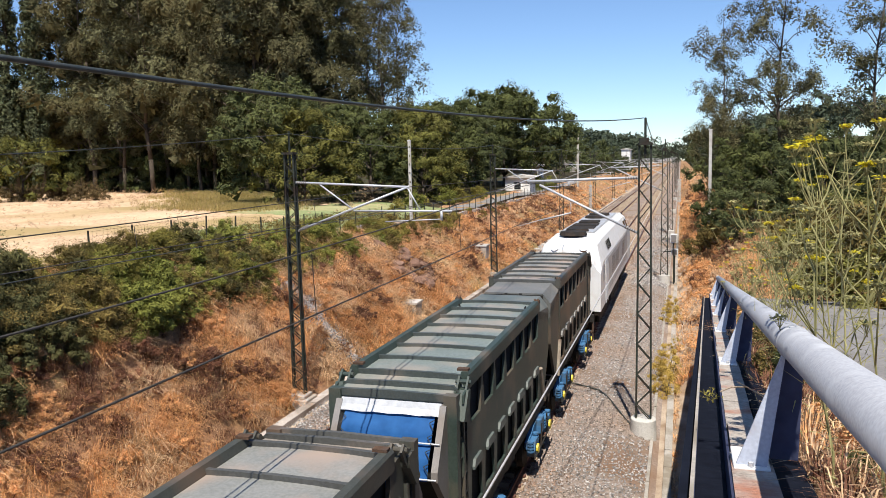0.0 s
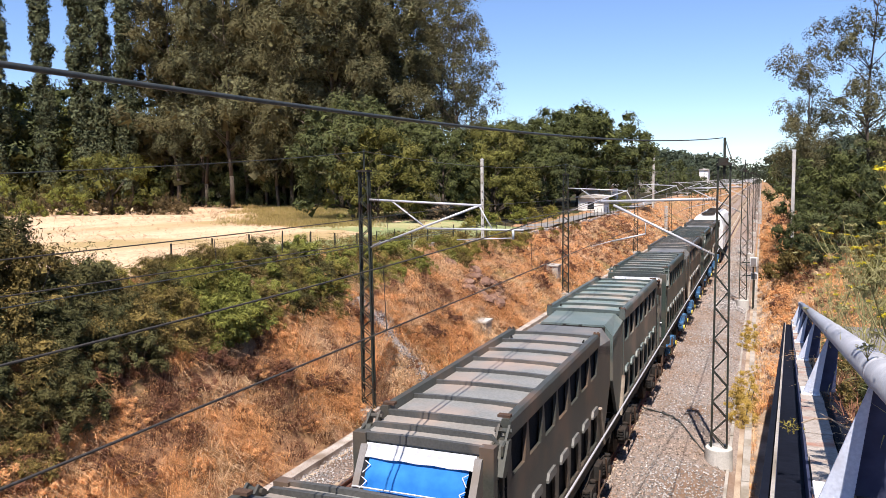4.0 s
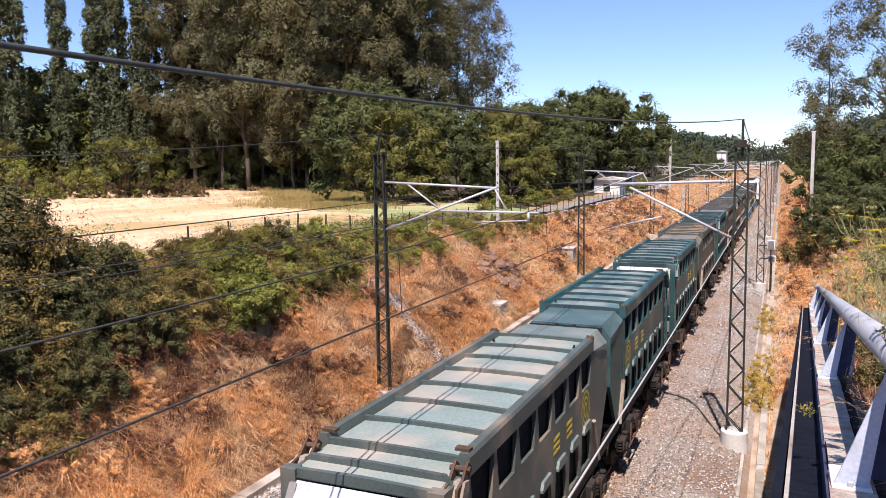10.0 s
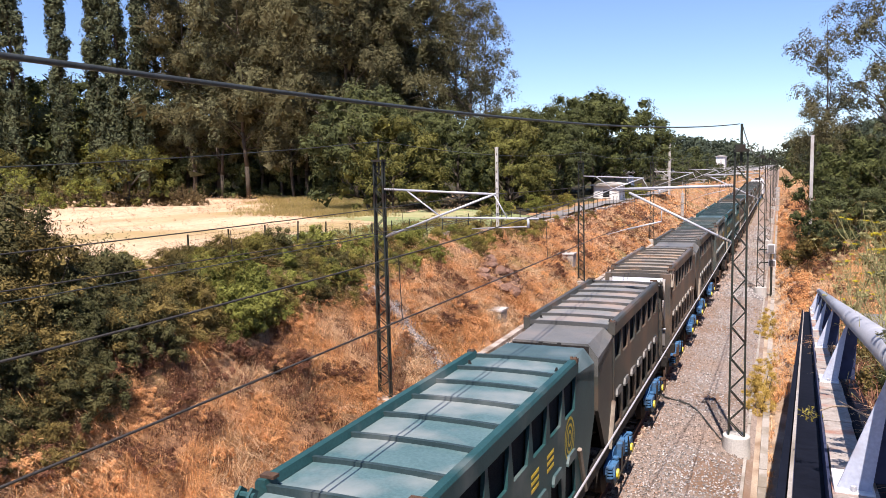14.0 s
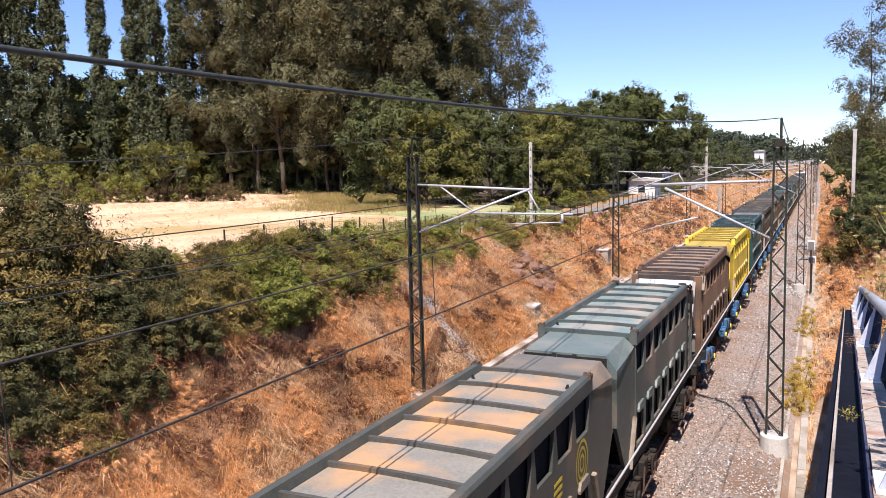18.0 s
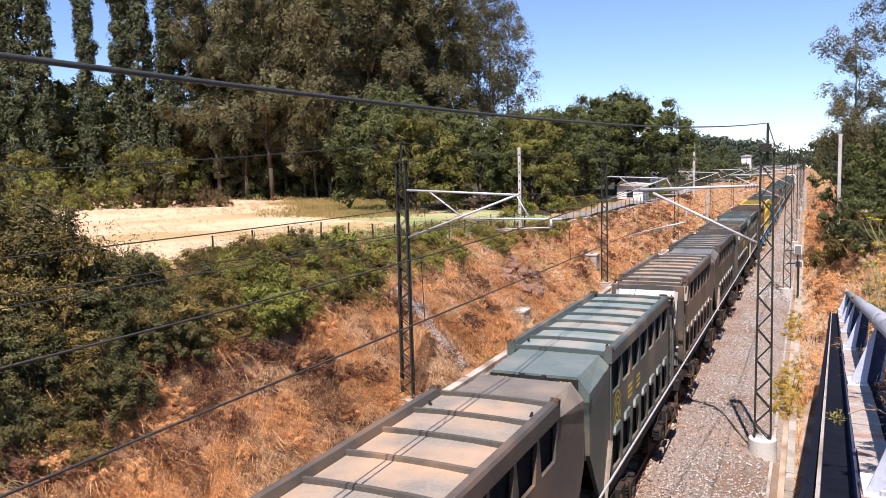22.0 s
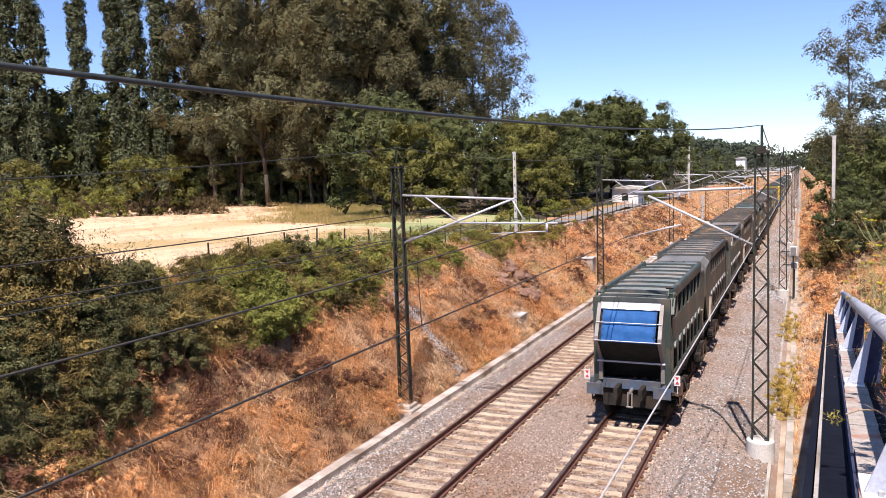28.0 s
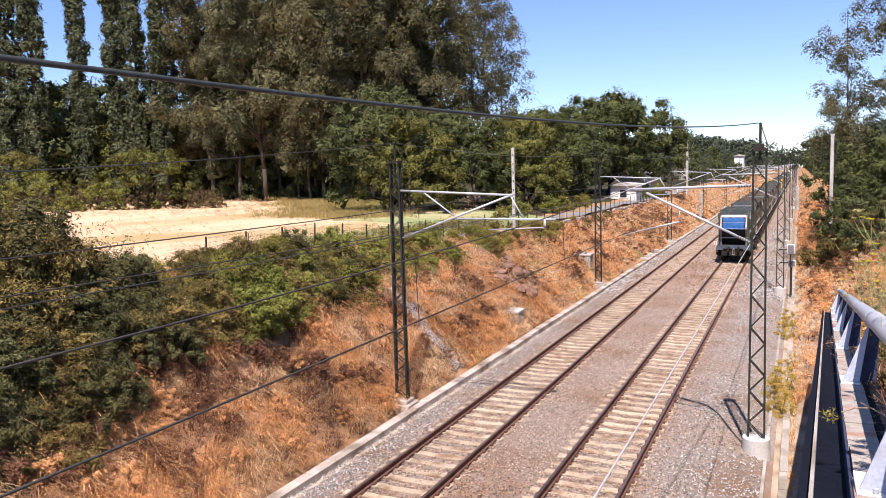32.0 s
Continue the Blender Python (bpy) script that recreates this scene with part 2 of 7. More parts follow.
def rod(bm, p, q, r, sides=6, r2=None):
    p, q = Vector(p), Vector(q)
    d = (q - p).normalized()
    u = d.orthogonal().normalized()
    w = d.cross(u)
    r2 = r if r2 is None else r2
    rings = []
    for c, rr in ((p, r), (q, r2)):
        rings.append([bm.verts.new(c + rr * (math.cos(2 * math.pi * k / sides) * u + math.sin(2 * math.pi * k / sides) * w)) for k in range(sides)])
    for k in range(sides):
        bm.faces.new((rings[0][k], rings[0][(k + 1) % sides], rings[1][(k + 1) % sides], rings[1][k]))
    bm.faces.new(rings[0][::-1])
    bm.faces.new(rings[1])


def mesh_of(bm, mat, name, smooth=False, bevel=0.0):
    if bevel:
        bmesh.ops.bevel(bm, geom=list(bm.edges), offset=bevel, segments=1, affect="EDGES")
    bmesh.ops.recalc_face_normals(bm, faces=bm.faces)
    me = bpy.data.meshes.new(name)
    bm.to_mesh(me)
    bm.free()
    for m in (mat if isinstance(mat, (list, tuple)) else [mat]):
        me.materials.append(m)
    if smooth:
        me.polygons.foreach_set("use_smooth", [True] * len(me.polygons))
    return me


def part(name, bm, mat, parent=None, label="", smooth=False, bevel=0.0):
    ob = new(name, mesh_of(bm, mat, name, smooth, bevel))
    if parent is not None:
        ob.parent = parent
    if label:
        ob["label"] = label
    return ob


def again(ob, m=None, parent=None):
    """Another object on the same mesh."""
    c = new(ob.name.split(".")[0], ob.data)
    c.parent = parent if parent is not None else ob.parent
    if "label" in ob:
        c["label"] = ob["label"]
    if m is not None:
        c.matrix_basis = m
    return c


def boxes(name, mat, parent, *dims, label="", bevel=0.0):
    bm = bmesh.new()
    for d in dims:
        box(bm, *d)
    return part(name, bm, mat, parent, label, bevel=bevel)


def raw_mesh(name, verts, faces, mats, smooth=False):
    me = bpy.data.meshes.new(name)
    verts, faces = np.asarray(verts, np.float32), np.asarray(faces, np.int32)
    k = faces.shape[1]
    me.vertices.add(len(verts))
    me.vertices.foreach_set("co", verts.ravel())
    me.loops.add(faces.size)
    me.loops.foreach_set("vertex_index", faces.ravel())
    me.polygons.add(len(faces))
    me.polygons.foreach_set("loop_start", np.arange(len(faces), dtype=np.int32) * k)
    for m in mats:
        me.materials.append(m)
    me.update(calc_edges=True)
    me.validate()
    if smooth:
        me.polygons.foreach_set("use_smooth", np.ones(len(faces), bool))
    return me


def wire(name, pts, r, mat, label, category="wire", parent=None):
    cu = bpy.data.curves.new(name, "CURVE")
    cu.dimensions, cu.bevel_depth, cu.bevel_resolution = "3D", r, 1
    sp = cu.splines.new("POLY")
    sp.points.add(len(pts) - 1)
    for p, q in zip(sp.points, pts):
        p.co = (*q, 1)
    cu.materials.append(mat)
    return tagged(new(name, cu), label, category)


def sagging(a, b, sag, n=16):
    a, b = Vector(a), Vector(b)
    return [a.lerp(b, i / n) - Vector((0, 0, 4 * sag * (i / n) * (1 - i / n))) for i in range(n + 1)]


# ---- ground ----
def crest(y):
    return float(np.interp(y, [-50, 15, 24, 32, 45, 65, 120, 250], [4.6, 4.6, 4.5, 4.0, 3.6, 3.1, 2.9, 2.0]))


def ramp_z(y):
    return 6.66 - 0.1386 * y


WALL_END = 27.0


def on_chute(x, y):
    """Where the drain of grey stones comes down the left bank."""
    return (x > -15.9) & (x < -11.9) & (np.abs(y - 26.95 - 0.25 * np.sin(2.1 * x)) < 0.30)


def lumps(x, y, s, amp):
    return amp * noise.noise((x * s, y * s, 3.7))


def ground_z(x, y):
    far = max(0.0, math.hypot(x, y) - 220) * 0.03
    far = min(far, 26.0) * (1.0 if y > 0 else 0.5)
    if -11.1 <= x <= 0.02:
        bed = -0.235
        if x > -1.4:
            bed = -0.235 - 0.31 * min(1.0, (x + 1.4) / 0.9)
        if x < -10.7:
            bed = -0.36
        return bed
    if x < -11.1:
        c = crest(y)
        t = min(1.0, max(0.0, (-11.9 - x) / 4.9))
        z = -0.38 + (c + 0.38) * (t ** 0.85)
        z += lumps(x, y, 0.55, 0.35) * math.sin(math.pi * min(1.0, t)) + lumps(x, y, 1.5, 0.20) * min(1, t * 4)
        if x < -17:
            z += (4.0 - c) * min(1.0, (-17 - x) / 10) + lumps(x, y, 0.08, 0.5) * min(1.0, (-17 - x) / 20)
        return z + far * min(1.0, (-17 - x) / 60 if x < -17 else 0)
    if y < WALL_END:
        x -= 0.0313 * (max(y, -6.0) - 3.6)
        z = max(ramp_z(y), 2.9) - 0.10 - 0.12 * max(0.0, min(1.0, (x - 1.5) / 3)) if x > 0.30 else -0.55
        return z
    t = min(1.0, (x - 0.02) / 4.5)
    z = -0.5 + (3.4 * t ** 0.8) * (1 - 0.0012 * (y - 27)) + lumps(x, y, 0.5, 0.4) * t
    if x > 5:
        z += min(3.0, (x - 5) * 0.08)
    return z + far * min(1.0, (x - 3) / 60 if x > 3 else 0)


def build_ground():
    xs = [-1800, -1200, -800, -500, -350, -250, -180, -140, -110, -90, -75, -62, -52, -44, -38, -33, -29, -26, -23.5, -21, -19.5, -18.2]
    xs += list(np.arange(-17.4, -11.9, 0.4)) + [-11.9, -11.5, -11.12, -11.08, -10.72, -10.68, -8, -5, -3, -1.4, -0.5, 0.0, 0.27, 0.33]
    xs += [0.8, 1.4, 2.0, 2.8, 3.6, 4.5, 6, 8, 11, 15, 20, 28, 40, 60, 90, 140, 220, 350, 500, 800, 1200, 1800]
    ys = [-400, -200, -100, -50, -25, -12, -5] + list(np.arange(0, 27, 0.7)) + [26.98, 27.02] + list(np.arange(27.8, 70, 0.9))
    ys += list(np.arange(71, 120, 2.5)) + list(np.arange(122, 300, 9)) + [320, 360, 420, 500, 620, 800, 1100, 1500, 2200]
    nx, ny = len(xs), len(ys)
    def skew(x, y):
        # the wall's line runs a little off the track's
        w = 1.0 if 0.1 < x < 1.5 else 0.0
        return x + w * 0.0313 * (min(max(y, -6.0), WALL_END) - 3.6)

    verts = [(skew(x, y), y, ground_z(skew(x, y), y)) for y in ys for x in xs]
    faces = [(j * nx + i, j * nx + i + 1, (j + 1) * nx + i + 1, (j + 1) * nx + i) for j in range(ny - 1) for i in range(nx - 1)]
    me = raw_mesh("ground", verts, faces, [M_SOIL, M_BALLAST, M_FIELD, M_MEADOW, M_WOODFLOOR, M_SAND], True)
    idx = []
    for j in range(ny - 1):
        for i in range(nx - 1):
            x, y = (xs[i] + xs[i + 1]) / 2, (ys[j] + ys[j + 1]) / 2
            field = -105 < x < -20 and 14 < y < 60 - 0.62 * (x + 20)
            meadow = 28 < y < 66 and -26.5 - 0.04 * (y - 28) < x < -17 or 50 < y < 105 and -0.64 * y < x < -0.52 * y
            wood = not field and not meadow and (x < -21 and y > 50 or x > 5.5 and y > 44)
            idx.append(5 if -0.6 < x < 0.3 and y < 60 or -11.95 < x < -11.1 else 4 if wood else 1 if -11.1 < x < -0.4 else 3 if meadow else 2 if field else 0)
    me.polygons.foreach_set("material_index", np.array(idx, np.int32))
    tagged(new("ground", me), "dry soil cutting with ballast bed and pale mown field", "ground", kind="structure")


build_ground()

# ---- tracks ----
TRACKS = {"track_left": -8.73, "track_right": -4.55}
RAIL_X = 0.87


def rail_mesh(y0, y1):
    bm = bmesh.new()
    prof = [(-0.07, -0.17), (0.07, -0.17), (0.07, -0.155), (0.012, -0.135), (0.012, -0.045), (0.036, -0.035), (0.036, -0.003), (-0.036, -0.003), (-0.036, -0.035), (-0.012, -0.045), (-0.012, -0.135), (-0.07, -0.155)]
    prism(bm, prof, "y", y0, y1)
    return mesh_of(bm, M_RAIL, "rail")


def sleeper_bm():
    bm = bmesh.new()
    prism(bm, [(-1.30, -0.36), (1.08, -0.36), (1.06, -0.188), (0.55, -0.172), (0.35, -0.190), (-0.35, -0.190), (-0.55, -0.172), (-1.27, -0.188)], "y", -0.13, 0.13)
    return bm


def build_tracks():
    rail, = [rail_mesh(-40, 520)]
    top_bm = bmesh.new()
    box(top_bm, -0.022, 0.022, -40, 520, -0.002, 0.001)
    top = mesh_of(top_bm, M_RAIL_TOP, "rail_top")
    sl = mesh_of(sleeper_bm(), M_SLEEPER, "sleeper")
    clip_bm = bmesh.new()
    for x in (-RAIL_X, RAIL_X):
        for s in (-1, 1):
            box(clip_bm, x + s * 0.10 - 0.035, x + s * 0.10 + 0.035, -0.06, 0.06, -0.18, -0.135)
    clip = mesh_of(clip_bm, M_RAIL, "rail_clip")
    for name, cx in TRACKS.items():
        tr = tagged(new(name, None), "railway track with rusty rails on concrete sleepers", "track", kind="structure")
        tr.location = (cx, 0, 0)
        for s in (-RAIL_X, RAIL_X):
            for nm, me in (("rail", rail), ("rail_top", top)):
                r = new(nm, me)
                r.parent, r.location = tr, (s, 0, 0)
        n0 = 0
        for k in range(118):
            y = 7.05 + 0.6 * k
            s = new("sleeper", sl)
            s.parent, s.location = tr, (random.uniform(-0.012, 0.012), y, random.uniform(-0.012, 0.004))
            if k < 60:
                c = new("rail_clip", clip)
                c.parent, c.location = tr, (0, y, 0)
        bm = bmesh.new()
        for k in range(118, 800):
            y = 7.05 + 0.6 * k
            box(bm, -1.29, 1.29, y - 0.13, y + 0.13, -0.32, -0.185)
        tagged(part("sleepers_far", bm, M_SLEEPER, tr), kind="stuff")


build_tracks()
kerb_bm = bmesh.new()
kerb_y = -10.0
while kerb_y < 160:
    ln = 2.0
    dx = lumps(0, kerb_y, 0.2, 0.05)
    box(kerb_bm, -11.58 + dx, -11.26 + dx, kerb_y + 0.012, kerb_y + ln - 0.012, -0.6, -0.17 + lumps(3, kerb_y, 0.3, 0.03))
    kerb_y += ln
tagged(part("trackside_kerb", kerb_bm, M_KERB), "pale concrete kerb along the foot of the bank", "kerb", kind="structure")
duct_bm = bmesh.new()
kerb_y = 2.0
while kerb_y < 150:
    box(duct_bm, -0.34, -0.14, kerb_y + 0.01, kerb_y + 1.19, -0.75, -0.46 + lumps(5, kerb_y, 0.4, 0.04))
    box(duct_bm, -0.74, -0.66, kerb_y + 0.01, kerb_y + 1.19, -0.7, -0.40 + lumps(8, kerb_y, 0.4, 0.04))
    kerb_y += 1.2
tagged(part("cable_duct", duct_bm, M_CONCRETE), "narrow concrete cable duct beside the track", "duct", kind="structure")


def stones():
    """Loose angular stones over the ballast, thickest near the bridge: grey on the shoulders, rusty between the rails."""
    rng = np.random.default_rng(4)
    n = 130000
    y = np.where(np.arange(n) < 95000, 11.5 + 42 * rng.random(n) ** 1.6, rng.uniform(48, 105, n))
    x = rng.uniform(-11.1, -0.7, n)
    keep = (x < -1.9) | (rng.random(n) < 0.75)
    x, y = x[keep], y[keep]
    n = len(x)
    base = np.array([(1, 0, 0), (-1, 0, 0), (0, 1, 0), (0, -1, 0), (0, 0, 1.0)])
    tri = np.array([(0, 2, 4), (2, 1, 4), (1, 3, 4), (3, 0, 4)])
    size = rng.uniform(0.016, 0.036, n) * np.where(y > 48, 1.9, 1.0)
    v = base[None] * size[:, None, None] * rng.uniform(0.55, 1.35, (n, 5, 1))
    v[:, 4, :2] += rng.normal(0, 0.55, (n, 2)) * size[:, None]
    v[:, :4, 2] += rng.uniform(-0.4, 0.5, (n, 4)) * size[:, None]
    a = rng.uniform(0, 6.28, n)
    c, s = np.cos(a), np.sin(a)
    vx, vy = v[..., 0] * c[:, None] - v[..., 1] * s[:, None], v[..., 0] * s[:, None] + v[..., 1] * c[:, None]
    z = -0.225 - np.clip(x + 1.4, 0, 0.9) * 0.34 + rng.uniform(0, 0.022, n)
    verts = np.stack([vx + x[:, None], vy + y[:, None], v[..., 2] + z[:, None]], -1)
    grey = (x + rng.normal(0, 0.5, n) > -3.0) | (x + rng.normal(0, 0.3, n) < -10.2)
    for sel, mat, label in ((grey, M_STONE_GREY, "loose grey crushed stone on the shoulders of the bed"), (~grey, M_STONE, "loose rust-brown crushed stone between the tracks")):
        p = verts[sel]
        faces = (tri[None] + 5 * np.arange(len(p))[:, None, None]).reshape(-1, 3)
        tagged(new("ballast_stones", raw_mesh("ballast_stones", p.reshape(-1, 3), faces, [mat])), label, "ballast", kind="stuff")


stones()


# ---- overhead line ----
def mast(x, y, side, near, foot):
    """Lattice mast. side: +1 where its arm reaches towards +x."""
    root = tagged(new("catenary_mast", None), "dark lattice steel mast on a %s" % ("round concrete foot" if foot == "round" else "square concrete block"), "mast", group="catenary masts")
    root.location = (x, y, 0)
    h, w0, w1, dp = 7.9, 0.205, 0.155, 0.07
    bm = bmesh.new()
    rod(bm, (w0, 0, -0.2), (w1, 0, h), 0.034, 4)
    leg = part("leg", bm, M_MAST, root)
    leg.location = (0, -dp, 0)
    for sx, dy in ((1, dp), (-1, -dp), (-1, dp)):
        again(leg, Matrix.Translation((0, dy, 0)) @ (Matrix.Rotation(math.pi, 4, "Z") if sx < 0 else Matrix.Identity(4)))
    step = 0.30 if side > 0 else 0.44
    n = int((h - 0.1) / step)
    joined = bmesh.new()
    for face in (-dp, dp):
        for k in range(n):
            z0, z1 = 0.05 + k * step, 0.05 + (k + 1) * step
            wa, wb = w0 + (w1 - w0) * z0 / h, w0 + (w1 - w0) * z1 / h
            s = 1 if k % 2 else -1
            if near:
                bm = bmesh.new()
                rod(bm, (-s * wa, face * 1.1, z0), (s * wb, face * 1.1, z1), 0.018, 4)
                part("brace", bm, M_MAST, root)
            else:
                rod(joined, (-s * wa, face * 1.1, z0), (s * wb, face * 1.1, z1), 0.020, 4)
    if near:
        joined.free()
    else:
        tagged(part("lacing", joined, M_MAST, root), kind="stuff")
    lace = bmesh.new()
    for sx in (-1, 1):
        for k in range(n):
            if near:
                lace = bmesh.new()
            z0, z1 = 0.05 + k * step, 0.05 + (k + 1) * step
            s = dp if k % 2 else -dp
            rod(lace, (sx * (w0 + (w1 - w0) * z0 / h), -s, z0), (sx * (w0 + (w1 - w0) * z1 / h), s, z1), 0.014, 4)
            if near:
                part("side_brace", lace, M_MAST, root)
    if not near:
        tagged(part("side_lacing", lace, M_MAST, root), kind="stuff")
    bm = bmesh.new()
    rod(bm, (0, 0, 7.5), (0, 0, 8.6), 0.035, 6)
    box(bm, -0.2, 0.2, -0.16, 0.16, 7.86, 7.93)
    if side < 0:
        box(bm, -0.16, 0.10, -0.09, 0.09, 7.93, 8.06)
    part("top_bracket", bm, M_MAST, root)
    bm = bmesh.new()
    if foot == "round":
        bmesh.ops.create_cone(bm, cap_ends=True, segments=20, radius1=0.38, radius2=0.36, depth=0.8, matrix=Matrix.Translation((0, 0, -0.3)))
        part("foot", bm, M_WHITE_CONC, root, "round concrete foot", bevel=0.02)
    else:
        box(bm, -0.42, 0.42, -0.42, 0.42, -0.8, -0.08)
        box(bm, -0.3, 0.3, -0.3, 0.3, -0.08, 0.04)
        part("foot", bm, M_WHITE_CONC, root, "pale concrete block", bevel=0.02)

    def tube(name, a, b, r):
        bm = bmesh.new()
        rod(bm, (a[0] * side, 0.02, a[1]), (b[0] * side, 0.02, b[1]), r, 8)
        return part(name, bm, M_GALV, root, "pale galvanised tube", smooth=True)

    def insulator(p, q):
        bm = bmesh.new()
        a, b = Vector((p[0] * side, 0.02, p[1])), Vector((q[0] * side, 0.02, q[1]))
        for i in range(5):
            c = a.lerp(b, (i + 0.5) / 5)
            d = (b - a).normalized() * 0.02
            rod(bm, c - d, c + d, 0.042, 8)
        part("insulator", bm, M_SILVER, root, "ribbed insulator")

    tube("top_arm", (0.16, 6.97), (4.0 if side > 0 else 3.3, 6.78 if side > 0 else 6.90), 0.036)
    tube("bracket_arm", (0.18, 5.42), (4.0 if side > 0 else 2.95, 6.80), 0.036)
    insulator((0.2, 6.96), (0.55, 6.95))
    insulator((0.25, 5.46), (0.55, 5.60))
    if side > 0:
        tube("strut", (1.0, 6.90), (2.15, 6.08), 0.026)
        tube("registration_arm", (2.15 if y < 40 else 3.6, 6.06), (5.35, 6.04), 0.030)
        tube("drop_rod", (3.95, 6.75), (4.35, 6.06), 0.022)
        tube("registration_stop", (5.02, 6.04), (5.02, 5.76), 0.04)
        tube("steady_arm", (5.02, 5.8), (3.2, 5.72), 0.016)
    else:
        tube("steady_arm", (2.05, 5.99), (2.97, 5.77), 0.022)
        tube("drop_rod", (2.05, 6.36), (2.05, 5.98), 0.012)
        tube("wire_clamp", (2.97, 5.78), (3.58, 5.60), 0.010)
    return root


MAST_Y = [22.2, 50.0, 80.8, 113, 146, 180, 216, 255, 300]
for i, y in enumerate(MAST_Y):
    mast(-11.93, y, 1, i < 2, "square")
    mast(-0.95, y - (0.1 if i == 0 else 0), -1, i < 2, "round")


def line(name, x, zs, r, mat, label, sag, start=(-22.0, None), jitter=0.0):
    ys = [-8.0] + MAST_Y
    pts = []
    for k in range(len(ys) - 1):
        a = (x + jitter * (-1) ** k, ys[k], zs[0] if k == 0 else zs[1])
        b = (x - jitter * (-1) ** k, ys[k + 1], zs[1])
        seg = sagging(a, b, sag, 12)
        pts += seg if not pts else seg[1:]
    return wire(name, pts, r, mat, label)


line("contact_wire", -4.55, (5.62, 5.58), 0.011, M_COPPER, "dark contact wire above the track", 0.02, jitter=0.12)
line("messenger_wire", -4.55, (6.55, 6.86), 0.010, M_COPPER, "dark messenger wire above the track", 0.30, jitter=0.1)
line("contact_wire", -8.65, (6.35, 6.05), 0.010, M_COPPER, "dark contact wire above the far track", 0.02, jitter=0.1)
line("messenger_wire", -8.45, (6.80, 6.76), 0.010, M_COPPER, "dark messenger wire above the far track", 0.12, jitter=0.1)
line("mast_cable", -12.0, (5.62, 5.48), 0.013, M_WIRE, "black cable strung along the masts", 0.08)
line("mast_cable", -1.18, (5.46, 5.38), 0.009, M_STEELWIRE, "bright bare cable strung along the masts", 0.03)
line("earth_wire", -11.9, (7.55, 8.52), 0.012, M_WIRE, "thin dark earth wire on the mast tops", 0.35)
for x, zt, zb, ys in ((-8.5, 6.72, 6.25, (4.2, 10.5, 17.0)), (-4.55, 6.5, 5.6, (3.0, 9.0, 16.0, 27.0, 35.0, 43.0))):
    for y in ys:
        wire("dropper", [(x, y, zb - 0.02), (x - 0.03, y, zt - 0.12)], 0.006, M_COPPER, "thin dropper between the overhead wires", "dropper")
thick = []
for i in range(31):
    y = 22.1 - 32 * i / 30
    k = 1 - 0.4 * (22.1 - y) / 19.3
    x, z = -1.0 - 2.9 * (22.1 - y) / 19.3, 8.6 - 0.0648 * (22.1 - y) + 0.00232 * (22.1 - y) ** 2
    thick.append((x * k, y * k, 7.54 + (z - 7.54) * k))
wire("feeder_cable", thick, 0.0125, M_WIRE, "thick black insulated cable crossing above the tracks", "cable")
wire("feeder_cable", sagging((-0.95, 22.1, 8.6), (-0.95, 49.9, 8.5), 0.7), 0.014, M_WIRE, "thick black insulated cable along the mast tops", "cable")


# black strands laid on the ballast for the mast's shadow, from the rail to the mast's foot
shadow_line = [(-3.66, 26.1, -0.12), (-3.45, 26.0, -0.19), (-3.0, 25.8, -0.185), (-2.5, 25.4, -0.19), (-2.1, 24.6, -0.185), (-1.7, 23.4, -0.19), (-1.35, 22.4, -0.2), (-1.2, 22.1, -0.15)]
wire("bonding_cable", shadow_line, 0.016, M_WIRE, "black strand laid for the mast's shadow on the ballast", "cable")
wire("bonding_cable", [(x - 0.05, y + 0.12 + 0.08 * math.sin(9 * x), z) for x, y, z in shadow_line], 0.014, M_WIRE, "black strand laid for the mast's shadow on the ballast", "cable")


# ---- parapet ----
def loft_rings(bm, rings):
    vs = [[bm.verts.new(q) for q in r] for r in rings]
    n = len(vs[0])
    for a, b in zip(vs, vs[1:]):
        for i in range(n):
            bm.faces.new((a[i], a[(i + 1) % n], b[(i + 1) % n], b[i]))
    bm.faces.new(vs[0][::-1])
    bm.faces.new(vs[-1])


